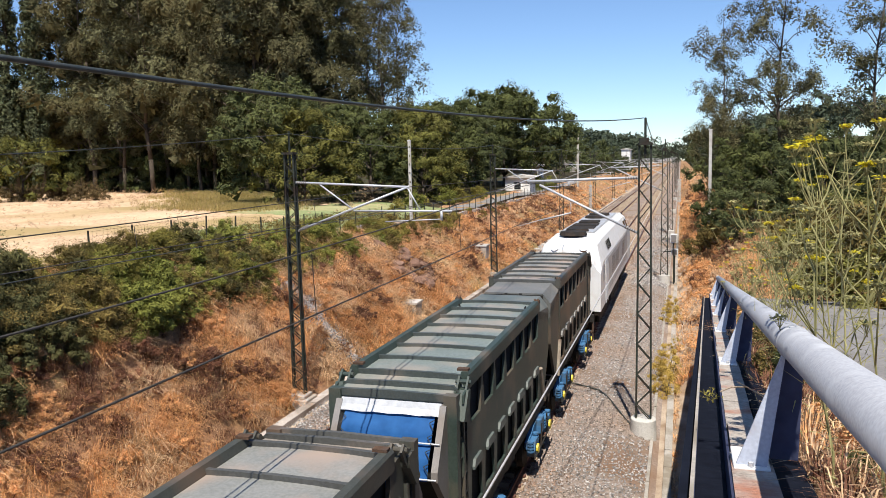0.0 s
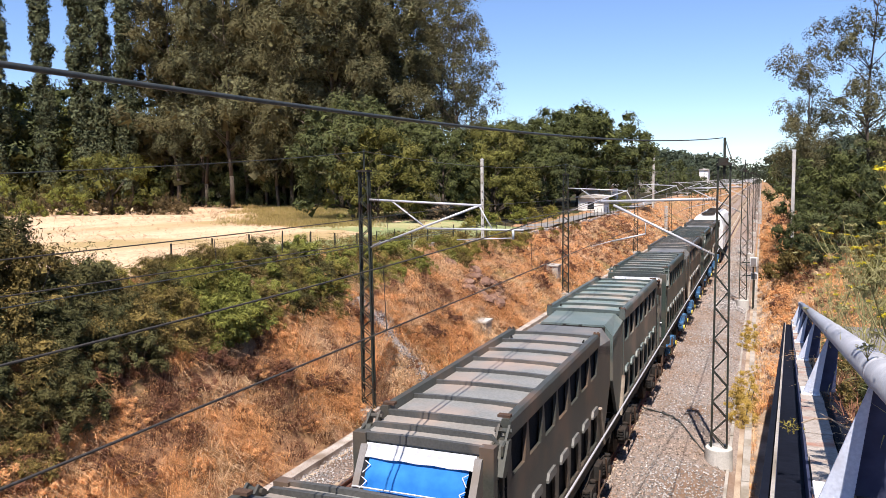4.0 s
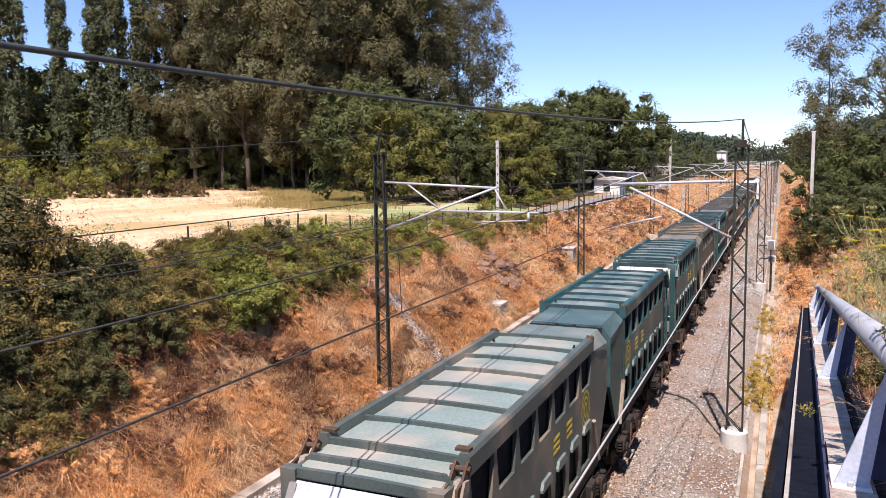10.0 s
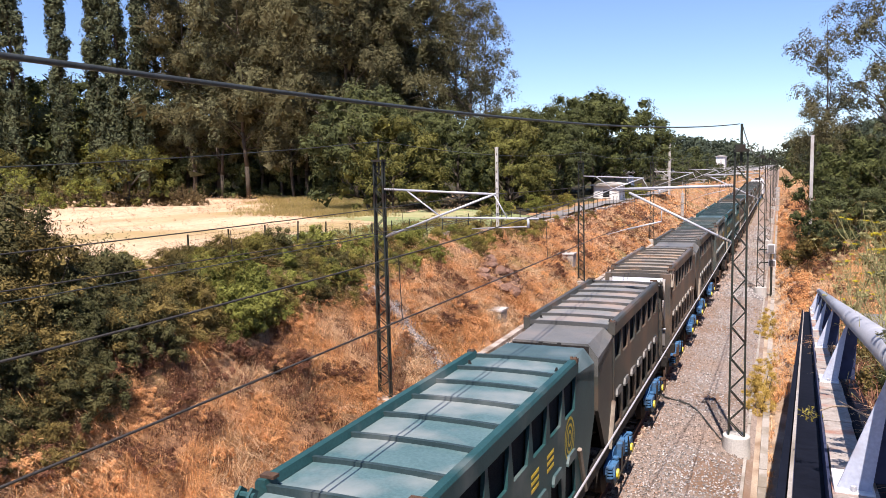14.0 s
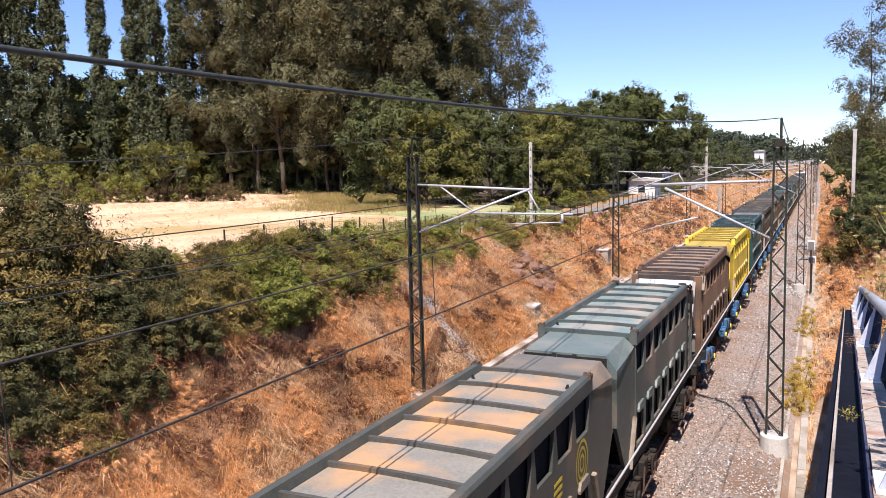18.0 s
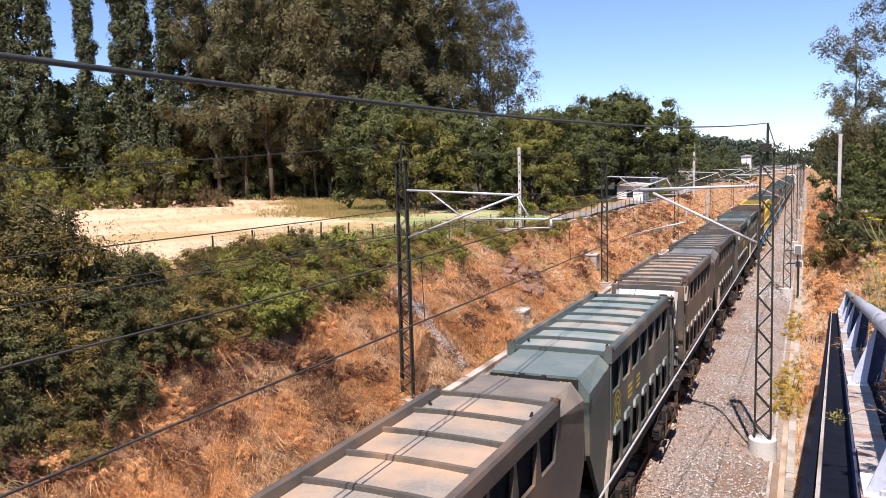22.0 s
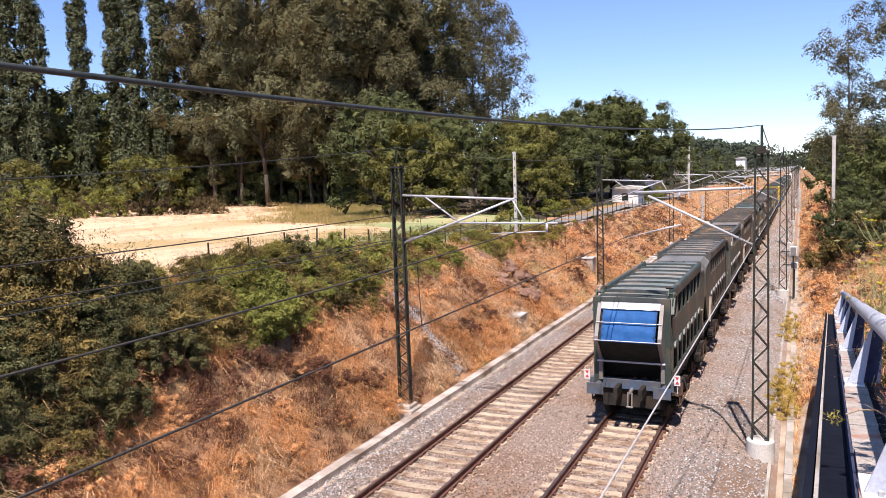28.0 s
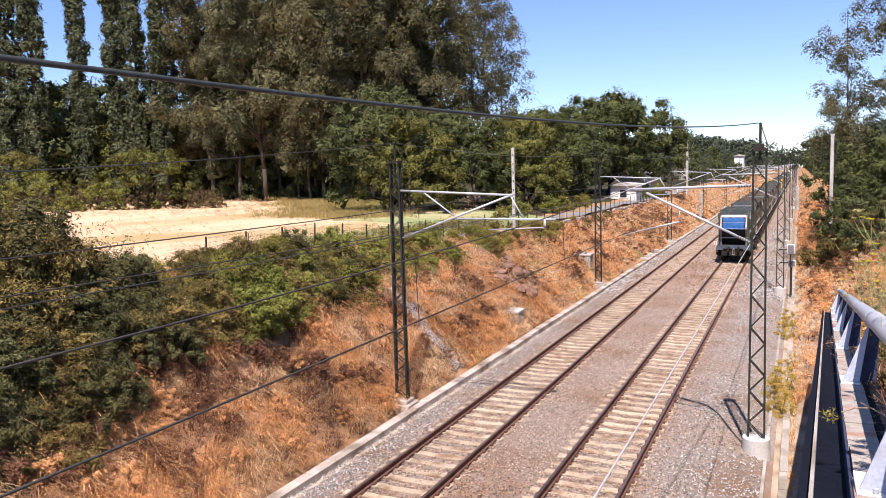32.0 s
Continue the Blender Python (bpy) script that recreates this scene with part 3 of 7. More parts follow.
def build_parapet():
    root = tagged(new("parapet_railing", None), "grey steel tube railing on triangular posts", "railing")
    slope = Vector((0.0313, 1.0, -0.1386))
    p0 = Vector((0.484, 3.6, 6.715))
    bm = bmesh.new()
    rod(bm, p0 - slope * 6, p0 + slope * 21.5, 0.0726, 24)
    part("top_tube", bm, M_TUBE, root, smooth=True)
    post = ring = None
    for k in range(-1, 7):
        o = slope * (3.78 * k)
        if post is None:
            bm = bmesh.new()
            # a narrow upright, navy for the post's shadowed half, with a pale triangular stiffener in front
            loft_rings(bm, [[(0.345, 3.58, 6.19), (0.51, 3.58, 6.19), (0.51, 3.70, 6.19), (0.345, 3.70, 6.19)], [(0.445, 3.60, 6.68), (0.525, 3.60, 6.68), (0.525, 3.68, 6.68), (0.445, 3.68, 6.68)]])
            post = part("post", bm, M_NAVY_SHADOW, root, "steel upright coloured navy for the post's shadow", bevel=0.002)
            bm = bmesh.new()
            loft_rings(bm, [[(0.245, 3.48, 6.19), (0.372, 3.47, 6.19), (0.372, 3.482, 6.19), (0.245, 3.492, 6.19)], [(0.438, 3.585, 6.68), (0.450, 3.584, 6.68), (0.450, 3.596, 6.68), (0.438, 3.597, 6.68)]])
            stiff = part("stiffener", bm, M_POST, root, "pale triangular stiffener plate")
            bm = bmesh.new()
            box(bm, 0.235, 0.385, 3.44, 3.70, 6.168, 6.192)
            plate = part("base_plate", bm, M_WHITE, root, "pale bolted base plate", bevel=0.003)
            bm = bmesh.new()
            rod(bm, (0.305, 3.456, 6.19), (0.305, 3.456, 6.214), 0.012, 6)
            bolt = part("bolt", bm, M_GALV, root)
            bm = bmesh.new()
            rod(bm, p0 - slope * 0.022, p0 + slope * 0.022, 0.077, 24)
            ring = part("tube_joint", bm, M_TUBE, root, smooth=True)
            first = (post, stiff, plate, bolt, ring)
            for ob in first:
                ob.location = o
        else:
            for ob in first:
                again(ob, Matrix.Translation(o))
    # kerb, trough and wall under the railing
    ys = np.arange(-6.0, WALL_END, 0.75)
    kerb, trough, floor, lip, wall = bmesh.new(), bmesh.new(), bmesh.new(), bmesh.new(), bmesh.new()

    def run(bm, x0, x1, z0, z1, y0, y1, dz=0.0):
        c = [[bm.verts.new((x + 0.0313 * (y - 3.6), y, 6.16 - 0.1386 * (y - 3.6) + z + dz)) for x, z in ((x0, z0), (x1, z0), (x1, z1), (x0, z1))] for y in (y0, y1)]
        bm.faces.new(c[0])
        bm.faces.new(c[1][::-1])
        for i in range(4):
            bm.faces.new((c[0][i], c[1][i], c[1][(i + 1) % 4], c[0][(i + 1) % 4]))

    random.seed(5)
    for y in ys:
        run(kerb, 0.235 + random.uniform(-0.006, 0.006), 0.395 + random.uniform(-0.012, 0.012), -0.35, random.uniform(-0.006, 0.006), y + 0.004, y + 0.746)
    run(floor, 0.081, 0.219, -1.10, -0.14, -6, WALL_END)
    run(trough, 0.220, 0.233, -1.10, -0.012, -6, WALL_END)
    run(trough, 0.060, 0.080, -1.10, -0.095, -6, WALL_END)
    run(lip, 0.060, 0.078, -0.094, -0.066, -6, WALL_END)
    run(wall, 0.03, 0.40, -7.5, -1.105, -6, WALL_END)
    # outer strip, coloured black for the shade beyond the lip
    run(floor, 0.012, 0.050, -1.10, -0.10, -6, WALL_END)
    # black strip put where the railing's shadow lies right of the kerb
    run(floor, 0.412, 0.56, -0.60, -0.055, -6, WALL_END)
    tagged(part("parapet_kerb", kerb, M_BRICKY), "pale worn kerb with brick patches under the railing", "kerb", kind="structure")
    tr = tagged(part("edge_trough", trough, M_NAVY_SHADOW), "dark navy steel trough along the parapet", "trough", kind="structure")
    part("membrane", floor, M_MEMBRANE_SHADE, tr, "black bitumen membrane")
    part("lip", lip, M_CONCRETE, tr, "pale crumbling mortar lip")
    tagged(part("retaining_wall", wall, M_CONCRETE), "concrete retaining wall below the parapet", "wall", kind="structure")


build_parapet()


# ---- plants ----
def leaf_blades(centres, normals, size, ratio, rng):
    """Pointed leaves at centres, facing about normals."""
    n = len(centres)
    a = rng.normal(size=(n, 3))
    u = np.cross(normals, a)
    u /= np.linalg.norm(u, axis=1, keepdims=True) + 1e-9
    w = np.cross(normals, u)
    L = size[:, None]
    v = np.stack([centres - u * L * 0.8 + w * L * ratio, centres - u * L * 0.8 - w * L * ratio * 0.8, centres + u * L], 1)
    return v.reshape(-1, 3), np.arange(3 * n).reshape(n, 3)


def clump_leaves(centres, radii, per, size, ratio, rng, droop=0.0, flat=0.8, firm=0.6, core=0.0, outward=False):
    """Leaves over the top and sides of uneven clumps. firm: how far they face outwards; core: size of the larger sprays inside; outward: clumps stand round an axis and carry most leaves away from it."""
    n = len(centres)
    d = rng.normal(size=(n * per, 3))
    d /= np.linalg.norm(d, axis=1, keepdims=True)
    if outward:
        way = centres.copy()
        way[:, 2] = 0.3 * np.linalg.norm(way[:, :2], axis=1) + 0.2
        way = np.repeat(way / (np.linalg.norm(way, axis=1, keepdims=True) + 1e-9), per, 0)
        dot = (d * way).sum(1, keepdims=True)
        d = np.where(dot < -0.25, d - 2 * dot * way, d)
    d[:, 2] = np.where(d[:, 2] < -0.45, -d[:, 2], d[:, 2])
    s = rng.uniform(0.6, 1.25, (n, 3)) * np.array([1, 1, flat])
    lump = 1 + 0.22 * np.sin(3.1 * d[:, 0:1] * 2 + np.repeat(rng.uniform(0, 6, (n, 1)), per, 0)) * np.sin(2.7 * d[:, 1:2] * 2 + 4.0 * d[:, 2:3])
    r = (0.66 + 0.34 * rng.random(n * per) ** 0.6)[:, None] * lump
    off = (d * r + rng.normal(0, 0.10, d.shape)) * np.repeat(s * radii[:, None], per, 0)
    off[:, 2] -= droop * (off[:, 0] ** 2 + off[:, 1] ** 2) / (np.repeat(radii, per) + 1e-6) * 0.6
    c = np.repeat(centres, per, 0) + off
    nrm = d * firm + rng.normal(size=d.shape) * 0.36 + np.array([0, 0, 0.25])
    nrm /= np.linalg.norm(nrm, axis=1, keepdims=True)
    v, f = leaf_blades(c, nrm, rng.uniform(0.5, 1.4, n * per) * size, ratio, rng)
    if core:
        k = 10
        cc = np.repeat(centres, k, 0) + rng.normal(0, 0.22, (n * k, 3)) * np.repeat(s * radii[:, None], k, 0)
        cn = rng.normal(size=cc.shape)
        cn /= np.linalg.norm(cn, axis=1, keepdims=True)
        v2, f2 = leaf_blades(cc, cn, np.repeat(radii, k) * rng.uniform(0.5, 1.0, n * k) * core, 0.4, rng)
        v, f = np.concatenate([v, v2]), np.concatenate([f, f2 + len(v)])
    return v, f


def plant(name, label, category, trunk_bm, bark, verts, faces, leaf_mat, group="", wood="trunk"):
    root = tagged(new(name, None), label, category, group=group)
    if trunk_bm is not None:
        t = part(wood, trunk_bm, bark, root, smooth=True)
        if wood == "stem":
            tagged(t, kind="stuff")
    c = new("crown", raw_mesh("crown", verts, faces, [leaf_mat]))
    c.parent = root
    return root


def limb_tree(bm, rng, h, r, tips, start=0.35, lean=0.0):
    """A tapered trunk and a limb to each tip."""
    pts = [Vector((lean * z * z / h + 0.25 * math.sin(z * 0.5 + lean * 9), 0.2 * math.cos(z * 0.4), z)) for z in np.linspace(-0.4, h, 8)]
    for k in range(7):
        rod(bm, pts[k], pts[k + 1], r * (1 - k / 7.6), 6, r * (1 - (k + 1) / 7.6))
    for t in tips:
        t = Vector(t)
        z = max(h * start, min(h * 0.95, t.z - 0.45 * math.hypot(t.x, t.y) - 0.5))
        f = (z + 0.4) / (h + 0.4) * 7
        i = min(6, int(f))
        a = pts[i].lerp(pts[i + 1], f - i)
        mid = a.lerp(t, 0.5) + Vector((rng.uniform(-0.2, 0.2), rng.uniform(-0.2, 0.2), 0.1 * (t - a).length))
        ra = r * (1 - f / 7.6) * 0.45 + 0.015
        rod(bm, a, mid, ra, 3, ra * 0.65)
        rod(bm, mid, t, ra * 0.65, 3, 0.012)


def eucalyptus(seed, h, open_crown=False, per=92):
    """Boughs stand out from the trunk at uneven heights, each ending in a few hanging clumps."""
    rng = np.random.default_rng(seed)
    boughs = 20 if open_crown else 26
    low = 0.30 if open_crown else 0.25
    zb = h * np.sort(low + (0.98 - low) * rng.random(boughs))
    rb = (0.12 if open_crown else 0.18) * h * np.interp(zb / h, [0.1, 0.25, 0.42, 0.68, 0.88, 1.0], [0.3, 0.95, 1.0, 1.0, 0.75, 0.3]) * rng.uniform(0.45, 1.1, boughs)
    ab = np.arange(boughs) * 2.4 + rng.uniform(-0.5, 0.5, boughs)
    k = 3 if open_crown else 2
    c = np.stack([np.repeat(rb * np.cos(ab), k), np.repeat(rb * np.sin(ab), k), np.repeat(zb, k)], 1)
    c += rng.normal(0, 0.032 if open_crown else 0.042, c.shape) * h
    cr = rng.uniform(0.026, 0.05, len(c)) * h * (1.15 if open_crown else 1.5)
    v, f = clump_leaves(c, cr, per, 0.0036 * h + (0.035 if open_crown else 0.06), 0.42, rng, droop=0.4, flat=1.1, firm=1.9, core=0.3 if open_crown else 0.7, outward=not open_crown)
    bm = bmesh.new()
    limb_tree(bm, rng, h * 0.97, h * (0.005 if open_crown else 0.009) + 0.05, c[::2], 0.3 if open_crown else 0.2, rng.uniform(-0.03, 0.03))
    return plant("eucalyptus_tree", "tall eucalyptus with grey-green hanging leaves at the field's edge", "tree", bm, M_BARK, v, f, L_EUCA, "eucalyptus trees")


def broadleaf(seed, h, w, mat, label, n=70, per=75, leaf=0.0, foot=0.05):
    rng = np.random.default_rng(seed)
    u = rng.random(n) ** 0.9
    a = np.arange(n) * 2.4 + rng.uniform(-0.6, 0.6, n)
    rad = w / 2 * 0.9 * np.sqrt(np.clip(1 - ((u - 0.36) / 0.7) ** 2, 0.02, 1)) * (0.5 + 0.55 * rng.random(n) ** 0.5)
    c = np.stack([rad * np.cos(a), rad * np.sin(a), h * (foot + (0.92 - foot) * u)], 1)
    cr = rng.uniform(0.06, 0.125, n) * w
    v, f = clump_leaves(c, cr, per, leaf or 0.007 * h + 0.075, 0.46, rng, flat=0.8, firm=1.8, core=0.7, outward=True)
    bm = bmesh.new()
    limb_tree(bm, rng, h * 0.75, h * 0.018, c[::4], 0.15)
    return plant("broadleaf_tree", label, "tree", bm, M_BARK, v, f, mat, "broadleaf trees")


def poplar(seed, h):
    rng = np.random.default_rng(seed)
    n = 230
    z = h * (0.04 + 0.95 * rng.random(n))
    rad = 0.034 * h * np.clip(np.sin(np.pi * np.clip(z / h * 0.82 + 0.15, 0, 1)), 0.06, 1) ** 0.8 * (0.1 + 0.9 * rng.random(n) ** 0.6)
    a = rng.uniform(0, 6.283, n)
    c = np.stack([rad * np.cos(a), rad * np.sin(a), z], 1)
    v, f = clump_leaves(c, rng.uniform(0.014, 0.026, n) * h, 85, 0.0035 * h + 0.06, 0.5, rng, flat=1.8, firm=1.6, core=1.0, outward=True)
    bm = bmesh.new()
    limb_tree(bm, rng, h * 0.95, h * 0.009, c[::7], 0.08)
    return plant("poplar_tree", "slender columnar poplar with dark green leaves", "tree", bm, M_BARK, v, f, L_POPLAR, "poplars")


def bush(seed, h, w, mat, label, leaf=0.07, per=60, clumps=44, name="bush", shoots=22, core=0.7):
    rng = np.random.default_rng(seed)
    d = rng.normal(size=(clumps, 3))
    d /= np.linalg.norm(d, axis=1, keepdims=True)
    d[:, 2] = np.abs(d[:, 2])
    d *= (0.35 + 0.7 * rng.random(clumps) ** 0.5)[:, None]
    c = d * np.array([w / 2, w / 2, h * 0.85])
    c[:, 2] += 0.08 * h
    v, f = clump_leaves(c, rng.uniform(0.08, 0.17, clumps) * min(w, h * 1.4), per, leaf, 0.36, rng, flat=0.9, firm=1.2, core=core)
    # upright shoots that break the outline
    m, k = shoots, 16
    sx, sy = rng.normal(0, w * 0.22, m), rng.normal(0, w * 0.22, m)
    top = h * rng.uniform(0.8, 1.25, m)
    t = rng.random((m, k))
    pc = np.stack([np.repeat(sx, k) + rng.normal(0, 0.05, m * k), np.repeat(sy, k) + rng.normal(0, 0.05, m * k), (top[:, None] * (0.5 + 0.5 * t)).ravel()], 1)
    nr = rng.normal(size=pc.shape)
    nr /= np.linalg.norm(nr, axis=1, keepdims=True)
    v2, f2 = leaf_blades(pc, nr, rng.uniform(0.6, 1.2, m * k) * leaf, 0.3, rng)
    v, f = np.concatenate([v, v2]), np.concatenate([f, f2 + len(v)])
    bm = bmesh.new()
    for i in range(0, clumps, 5):
        rod(bm, (c[i][0] * 0.15, c[i][1] * 0.15, -0.25), c[i], 0.02 + 0.004 * h, 3, 0.006)
    return plant(name, label, "bush", bm, M_BARK, v, f, mat, "scrub on the bank", "stem")


def drop(ob, x, y, turn=0.0, s=1.0, sink=0.1):
    z = ground_z(x, y) - sink
    return Matrix.Translation((x, y, z)) @ Matrix.Rotation(turn, 4, "Z") @ Matrix.Scale(s, 4)


def scatter(kinds, spots, seed):
    """Copies of the kinds at (x, y, scale) spots; each kind itself takes its first spot."""
    rng = random.Random(seed)
    for i, (x, y, s) in enumerate(spots):
        k = kinds[i % len(kinds)]
        m = drop(k, x, y, rng.uniform(0, 6.28), s)
        if i < len(kinds):
            k.matrix_basis = m
        else:
            copy_thing(k, m @ Matrix.Scale(1 / k.scale.x, 4))


def plant_woods():
    rng = random.Random(11)
    euca = [eucalyptus(20 + i, 27 + 2 * i, False, 300) for i in range(4)]
    # wood behind the field
    spots = [(-45, 86, 1.0), (-48.5, 84, 1.05), (-52, 87, 1.0), (-44.5, 92, 0.95)]
    for k in range(28):
        t = k / 27
        spots.append((-46 - 42 * t + rng.uniform(-3, 3), 84 + 16 * t + rng.uniform(-4, 8), rng.uniform(0.92, 1.18)))
    for k in range(11):
        t = k / 10
        spots.append((-44 - 46 * t + rng.uniform(-3, 3), 98 + 16 * t + rng.uniform(-3, 8), rng.uniform(1.0, 1.2)))
    scatter(euca, spots, 1)
    airy = [eucalyptus(30, 26, True, 200), eucalyptus(31, 25, True, 200)]
    scatter(airy, [(-33.6, 85, 1.05), (-36.5, 88, 1.1), (-35.0, 94, 1.0), (-88.0, 97, 1.25)], 12)
    pop = [poplar(40 + i, 31 + i) for i in range(3)]
    scatter(pop, [(-88.6, 90.2, 1.28), (-91.8, 88.6, 1.32), (-95.2, 87.9, 1.36), (-98.8, 84.4, 1.26), (-101.8, 78.9, 1.38), (-105.2, 77.6, 1.34), (-107.8, 76.8, 1.36), (-108.6, 73.5, 1.3), (-113, 69, 1.35)], 2)
    oak = [broadleaf(50, 12, 12, L_BROAD, "dense green broadleaf tree beside the field", 85, 150, 0, 0.12), broadleaf(51, 11, 10, L_BROAD, "dense green broadleaf tree beside the field", 85, 150, 0, 0.12),
           broadleaf(52, 10, 11, L_OAK, "green bushy tree beside the field", 85, 150)]
    spots = [(-36, 66, 0.95), (-31, 70, 0.9), (-31.0, 60.5, 0.85), (-34.5, 62, 0.98), (-27.5, 67, 0.8), (-26.5, 77, 0.92), (-27, 88, 0.86), (-26, 97, 0.92), (-31, 106, 0.92), (-33, 96, 0.94), (-29, 122, 1.12),
             (-34, 112, 1.08), (-28, 108, 1.08), (-30, 100, 1.0), (-24.5, 73, 0.7), (-27.5, 84, 0.9), (-31, 92, 0.98)]
    scatter(oak, spots, 3)
    high = [broadleaf(53, 12.5, 13, L_BROAD, "spreading dark green tree over a white shed", 80, 150, 0, 0.2)]
    scatter(high, [(-22.0, 119, 1.18), (-24.8, 110, 1.12), (-28.0, 118, 1.22)], 25)
    # scrub at the wood's foot
    low = [broadleaf(60, 9, 11, L_BROAD, "low leafy tree at the wood's edge", 45, 110), broadleaf(61, 8, 12, L_BRIGHT, "low bright tree at the wood's edge", 45, 110), broadleaf(62, 8, 12, L_OAK, "low green tree at the wood's edge", 45, 110)]
    for k in range(16):
        t = k / 15
        copy_thing(low[0], drop(None, -48 - 38 * t + rng.uniform(-2, 2), 97 + 12 * t + rng.uniform(-1, 4), rng.uniform(0, 6.28), rng.uniform(0.6, 1.0)))
    for k in range(18):
        t = k / 17
        copy_thing(low[0], drop(None, -45 - 44 * t + rng.uniform(-2, 2), 89 + 13 * t + rng.uniform(-2, 3), rng.uniform(0, 6.28), rng.uniform(0.75, 1.1)))
    spots = []
    for k in range(26):
        t = k / 25
        spots.append((-96 - 40 * t + rng.uniform(-3, 3), 102 - 26 * t + rng.uniform(-3, 5), rng.uniform(1.6, 2.3)))
    scatter(low, spots, 4)
    # single shrubs at the wood's foot
    for kind, x, y, sc in ((2, -74, 72, 1.0), (1, -73.5, 65.0, 0.42), (1, -79, 59.5, 0.62), (2, -87, 62, 0.95), (1, -90, 55, 0.7), (2, -82, 69, 0.5), (2, -96, 52, 1.0)):
        copy_thing(low[kind], drop(None, x, y, rng.uniform(0, 6.28), sc) @ Matrix.Scale(1 / low[kind].scale.x, 4))
    skirt = [bush(64, 3.2, 6.5, L_DULL, "brown undergrowth at the field's edge", 0.2, 45, 36, "undergrowth"), bush(65, 3.5, 6.5, L_BRIGHT, "yellow-green undergrowth at the field's edge", 0.2, 45, 36, "undergrowth")]
    scatter(skirt[:1], [(-66 - 30 * k / 21 + rng.uniform(-1, 1), 74 - 26 * max(0, k - 3) / 18 + rng.uniform(-1.5, 1.5), rng.uniform(0.4, 0.75)) for k in range(22)], 14)
    scatter(skirt[1:], [(-84, 53, 0.8), (-90, 47, 0.9), (-75, 61, 0.6)], 17)
    verge = [bush(68, 2.2, 3.6, L_YGREEN, "yellow-green bush beside the lane", 0.13, 60, 40), bush(69, 2.4, 3.4, L_BRIGHT, "green bush beside the lane", 0.13, 60, 40)]
    scatter(verge, [(-20.6 - rng.uniform(0, 2.2), 60 + 3.4 * k, rng.uniform(0.35, 0.7)) for k in range(9)], 24)
    # both sides of the line far ahead
    far = [broadleaf(66, 10, 10, L_FAR, "distant dark tree beside the line", 30, 34, 0.26), broadleaf(67, 9, 11, L_BROAD, "distant green tree beside the line", 30, 34, 0.26)]
    spots = [(-22 - rng.uniform(0, 26), 150 + 8 * k + rng.uniform(-3, 3), rng.uniform(0.7, 1.15)) for k in range(30)]
    spots += [(-16 - rng.uniform(0, 6), 190 + 14 * k, rng.uniform(0.45, 0.7)) for k in range(14)]
    spots += [(6 + rng.uniform(0, 22), 110 + 8 * k + rng.uniform(-3, 3), rng.uniform(0.8, 1.3)) for k in range(34)]
    spots += [(-19.5, 284, 0.55), (-22, 288, 0.6), (-17.6, 276, 0.5), (-20.6, 292, 0.62)]
    scatter(far, spots, 15)
    # near-side wood
    sparse = [eucalyptus(70 + i, 17 + i, True, 230) for i in range(3)]
    scatter(sparse, [(3.2, 66, 1.02), (7.4, 66, 1.2), (13.9, 65, 1.12), (10.2, 84, 0.8), (3.8, 76, 0.85), (17.5, 70, 1.0), (21.5, 64, 1.0)], 5)
    dark = [broadleaf(80, 9, 9, L_BROAD, "dark tree on the bank above the track", 45, 110), broadleaf(81, 8, 9, L_BROAD, "dark green tree on the bank", 45, 110)]
    spots = [(4.6 + 0.9 * k + rng.uniform(-0.5, 0.5), 50 + rng.uniform(0, 16), rng.uniform(0.55, 0.8)) for k in range(26)]
    spots += [(4.2 + rng.uniform(0, 5), 66 + 4 * k, rng.uniform(0.6, 0.95)) for k in range(14)]
    spots += [(12 + 2.2 * k, 74 + rng.uniform(0, 20), rng.uniform(0.45, 0.7)) for k in range(16)]
    spots += [(3.3, 51.5, 0.5), (4.0, 47, 0.45), (3.6, 58, 0.6), (2.9, 55, 0.42)]
    scatter(dark, spots, 6)


plant_woods()


def far_hills():
    """Wooded hills on the skyline: one mass of leaf clumps."""
    rng = np.random.default_rng(77)
    n = 5200
    a = rng.uniform(-1.35, 1.1, n)
    r = rng.uniform(420, 760, n)
    x, y = r * np.sin(a), r * np.cos(a)
    keep = (np.abs(x + 6) > 9) | (y > 505)
    x, y = x[keep], y[keep]
    z = np.array([ground_z(p, q) for p, q in zip(x, y)])
    z = np.where(np.abs(x + 5.5) < 7, -0.3, z)
    hgt = rng.uniform(2, 13, len(x)) + 11 * np.clip((x + 20) / 150, 0, 1)
    v, f = clump_leaves(np.stack([x, y, z + hgt], 1), rng.uniform(3.0, 5.5, len(x)), 34, 1.3, 0.6, rng, flat=0.9)
    tagged(new("far_woods", raw_mesh("far_woods", v, f, [L_FAR])), "wooded hills on the horizon", "woods", kind="stuff")


far_hills()


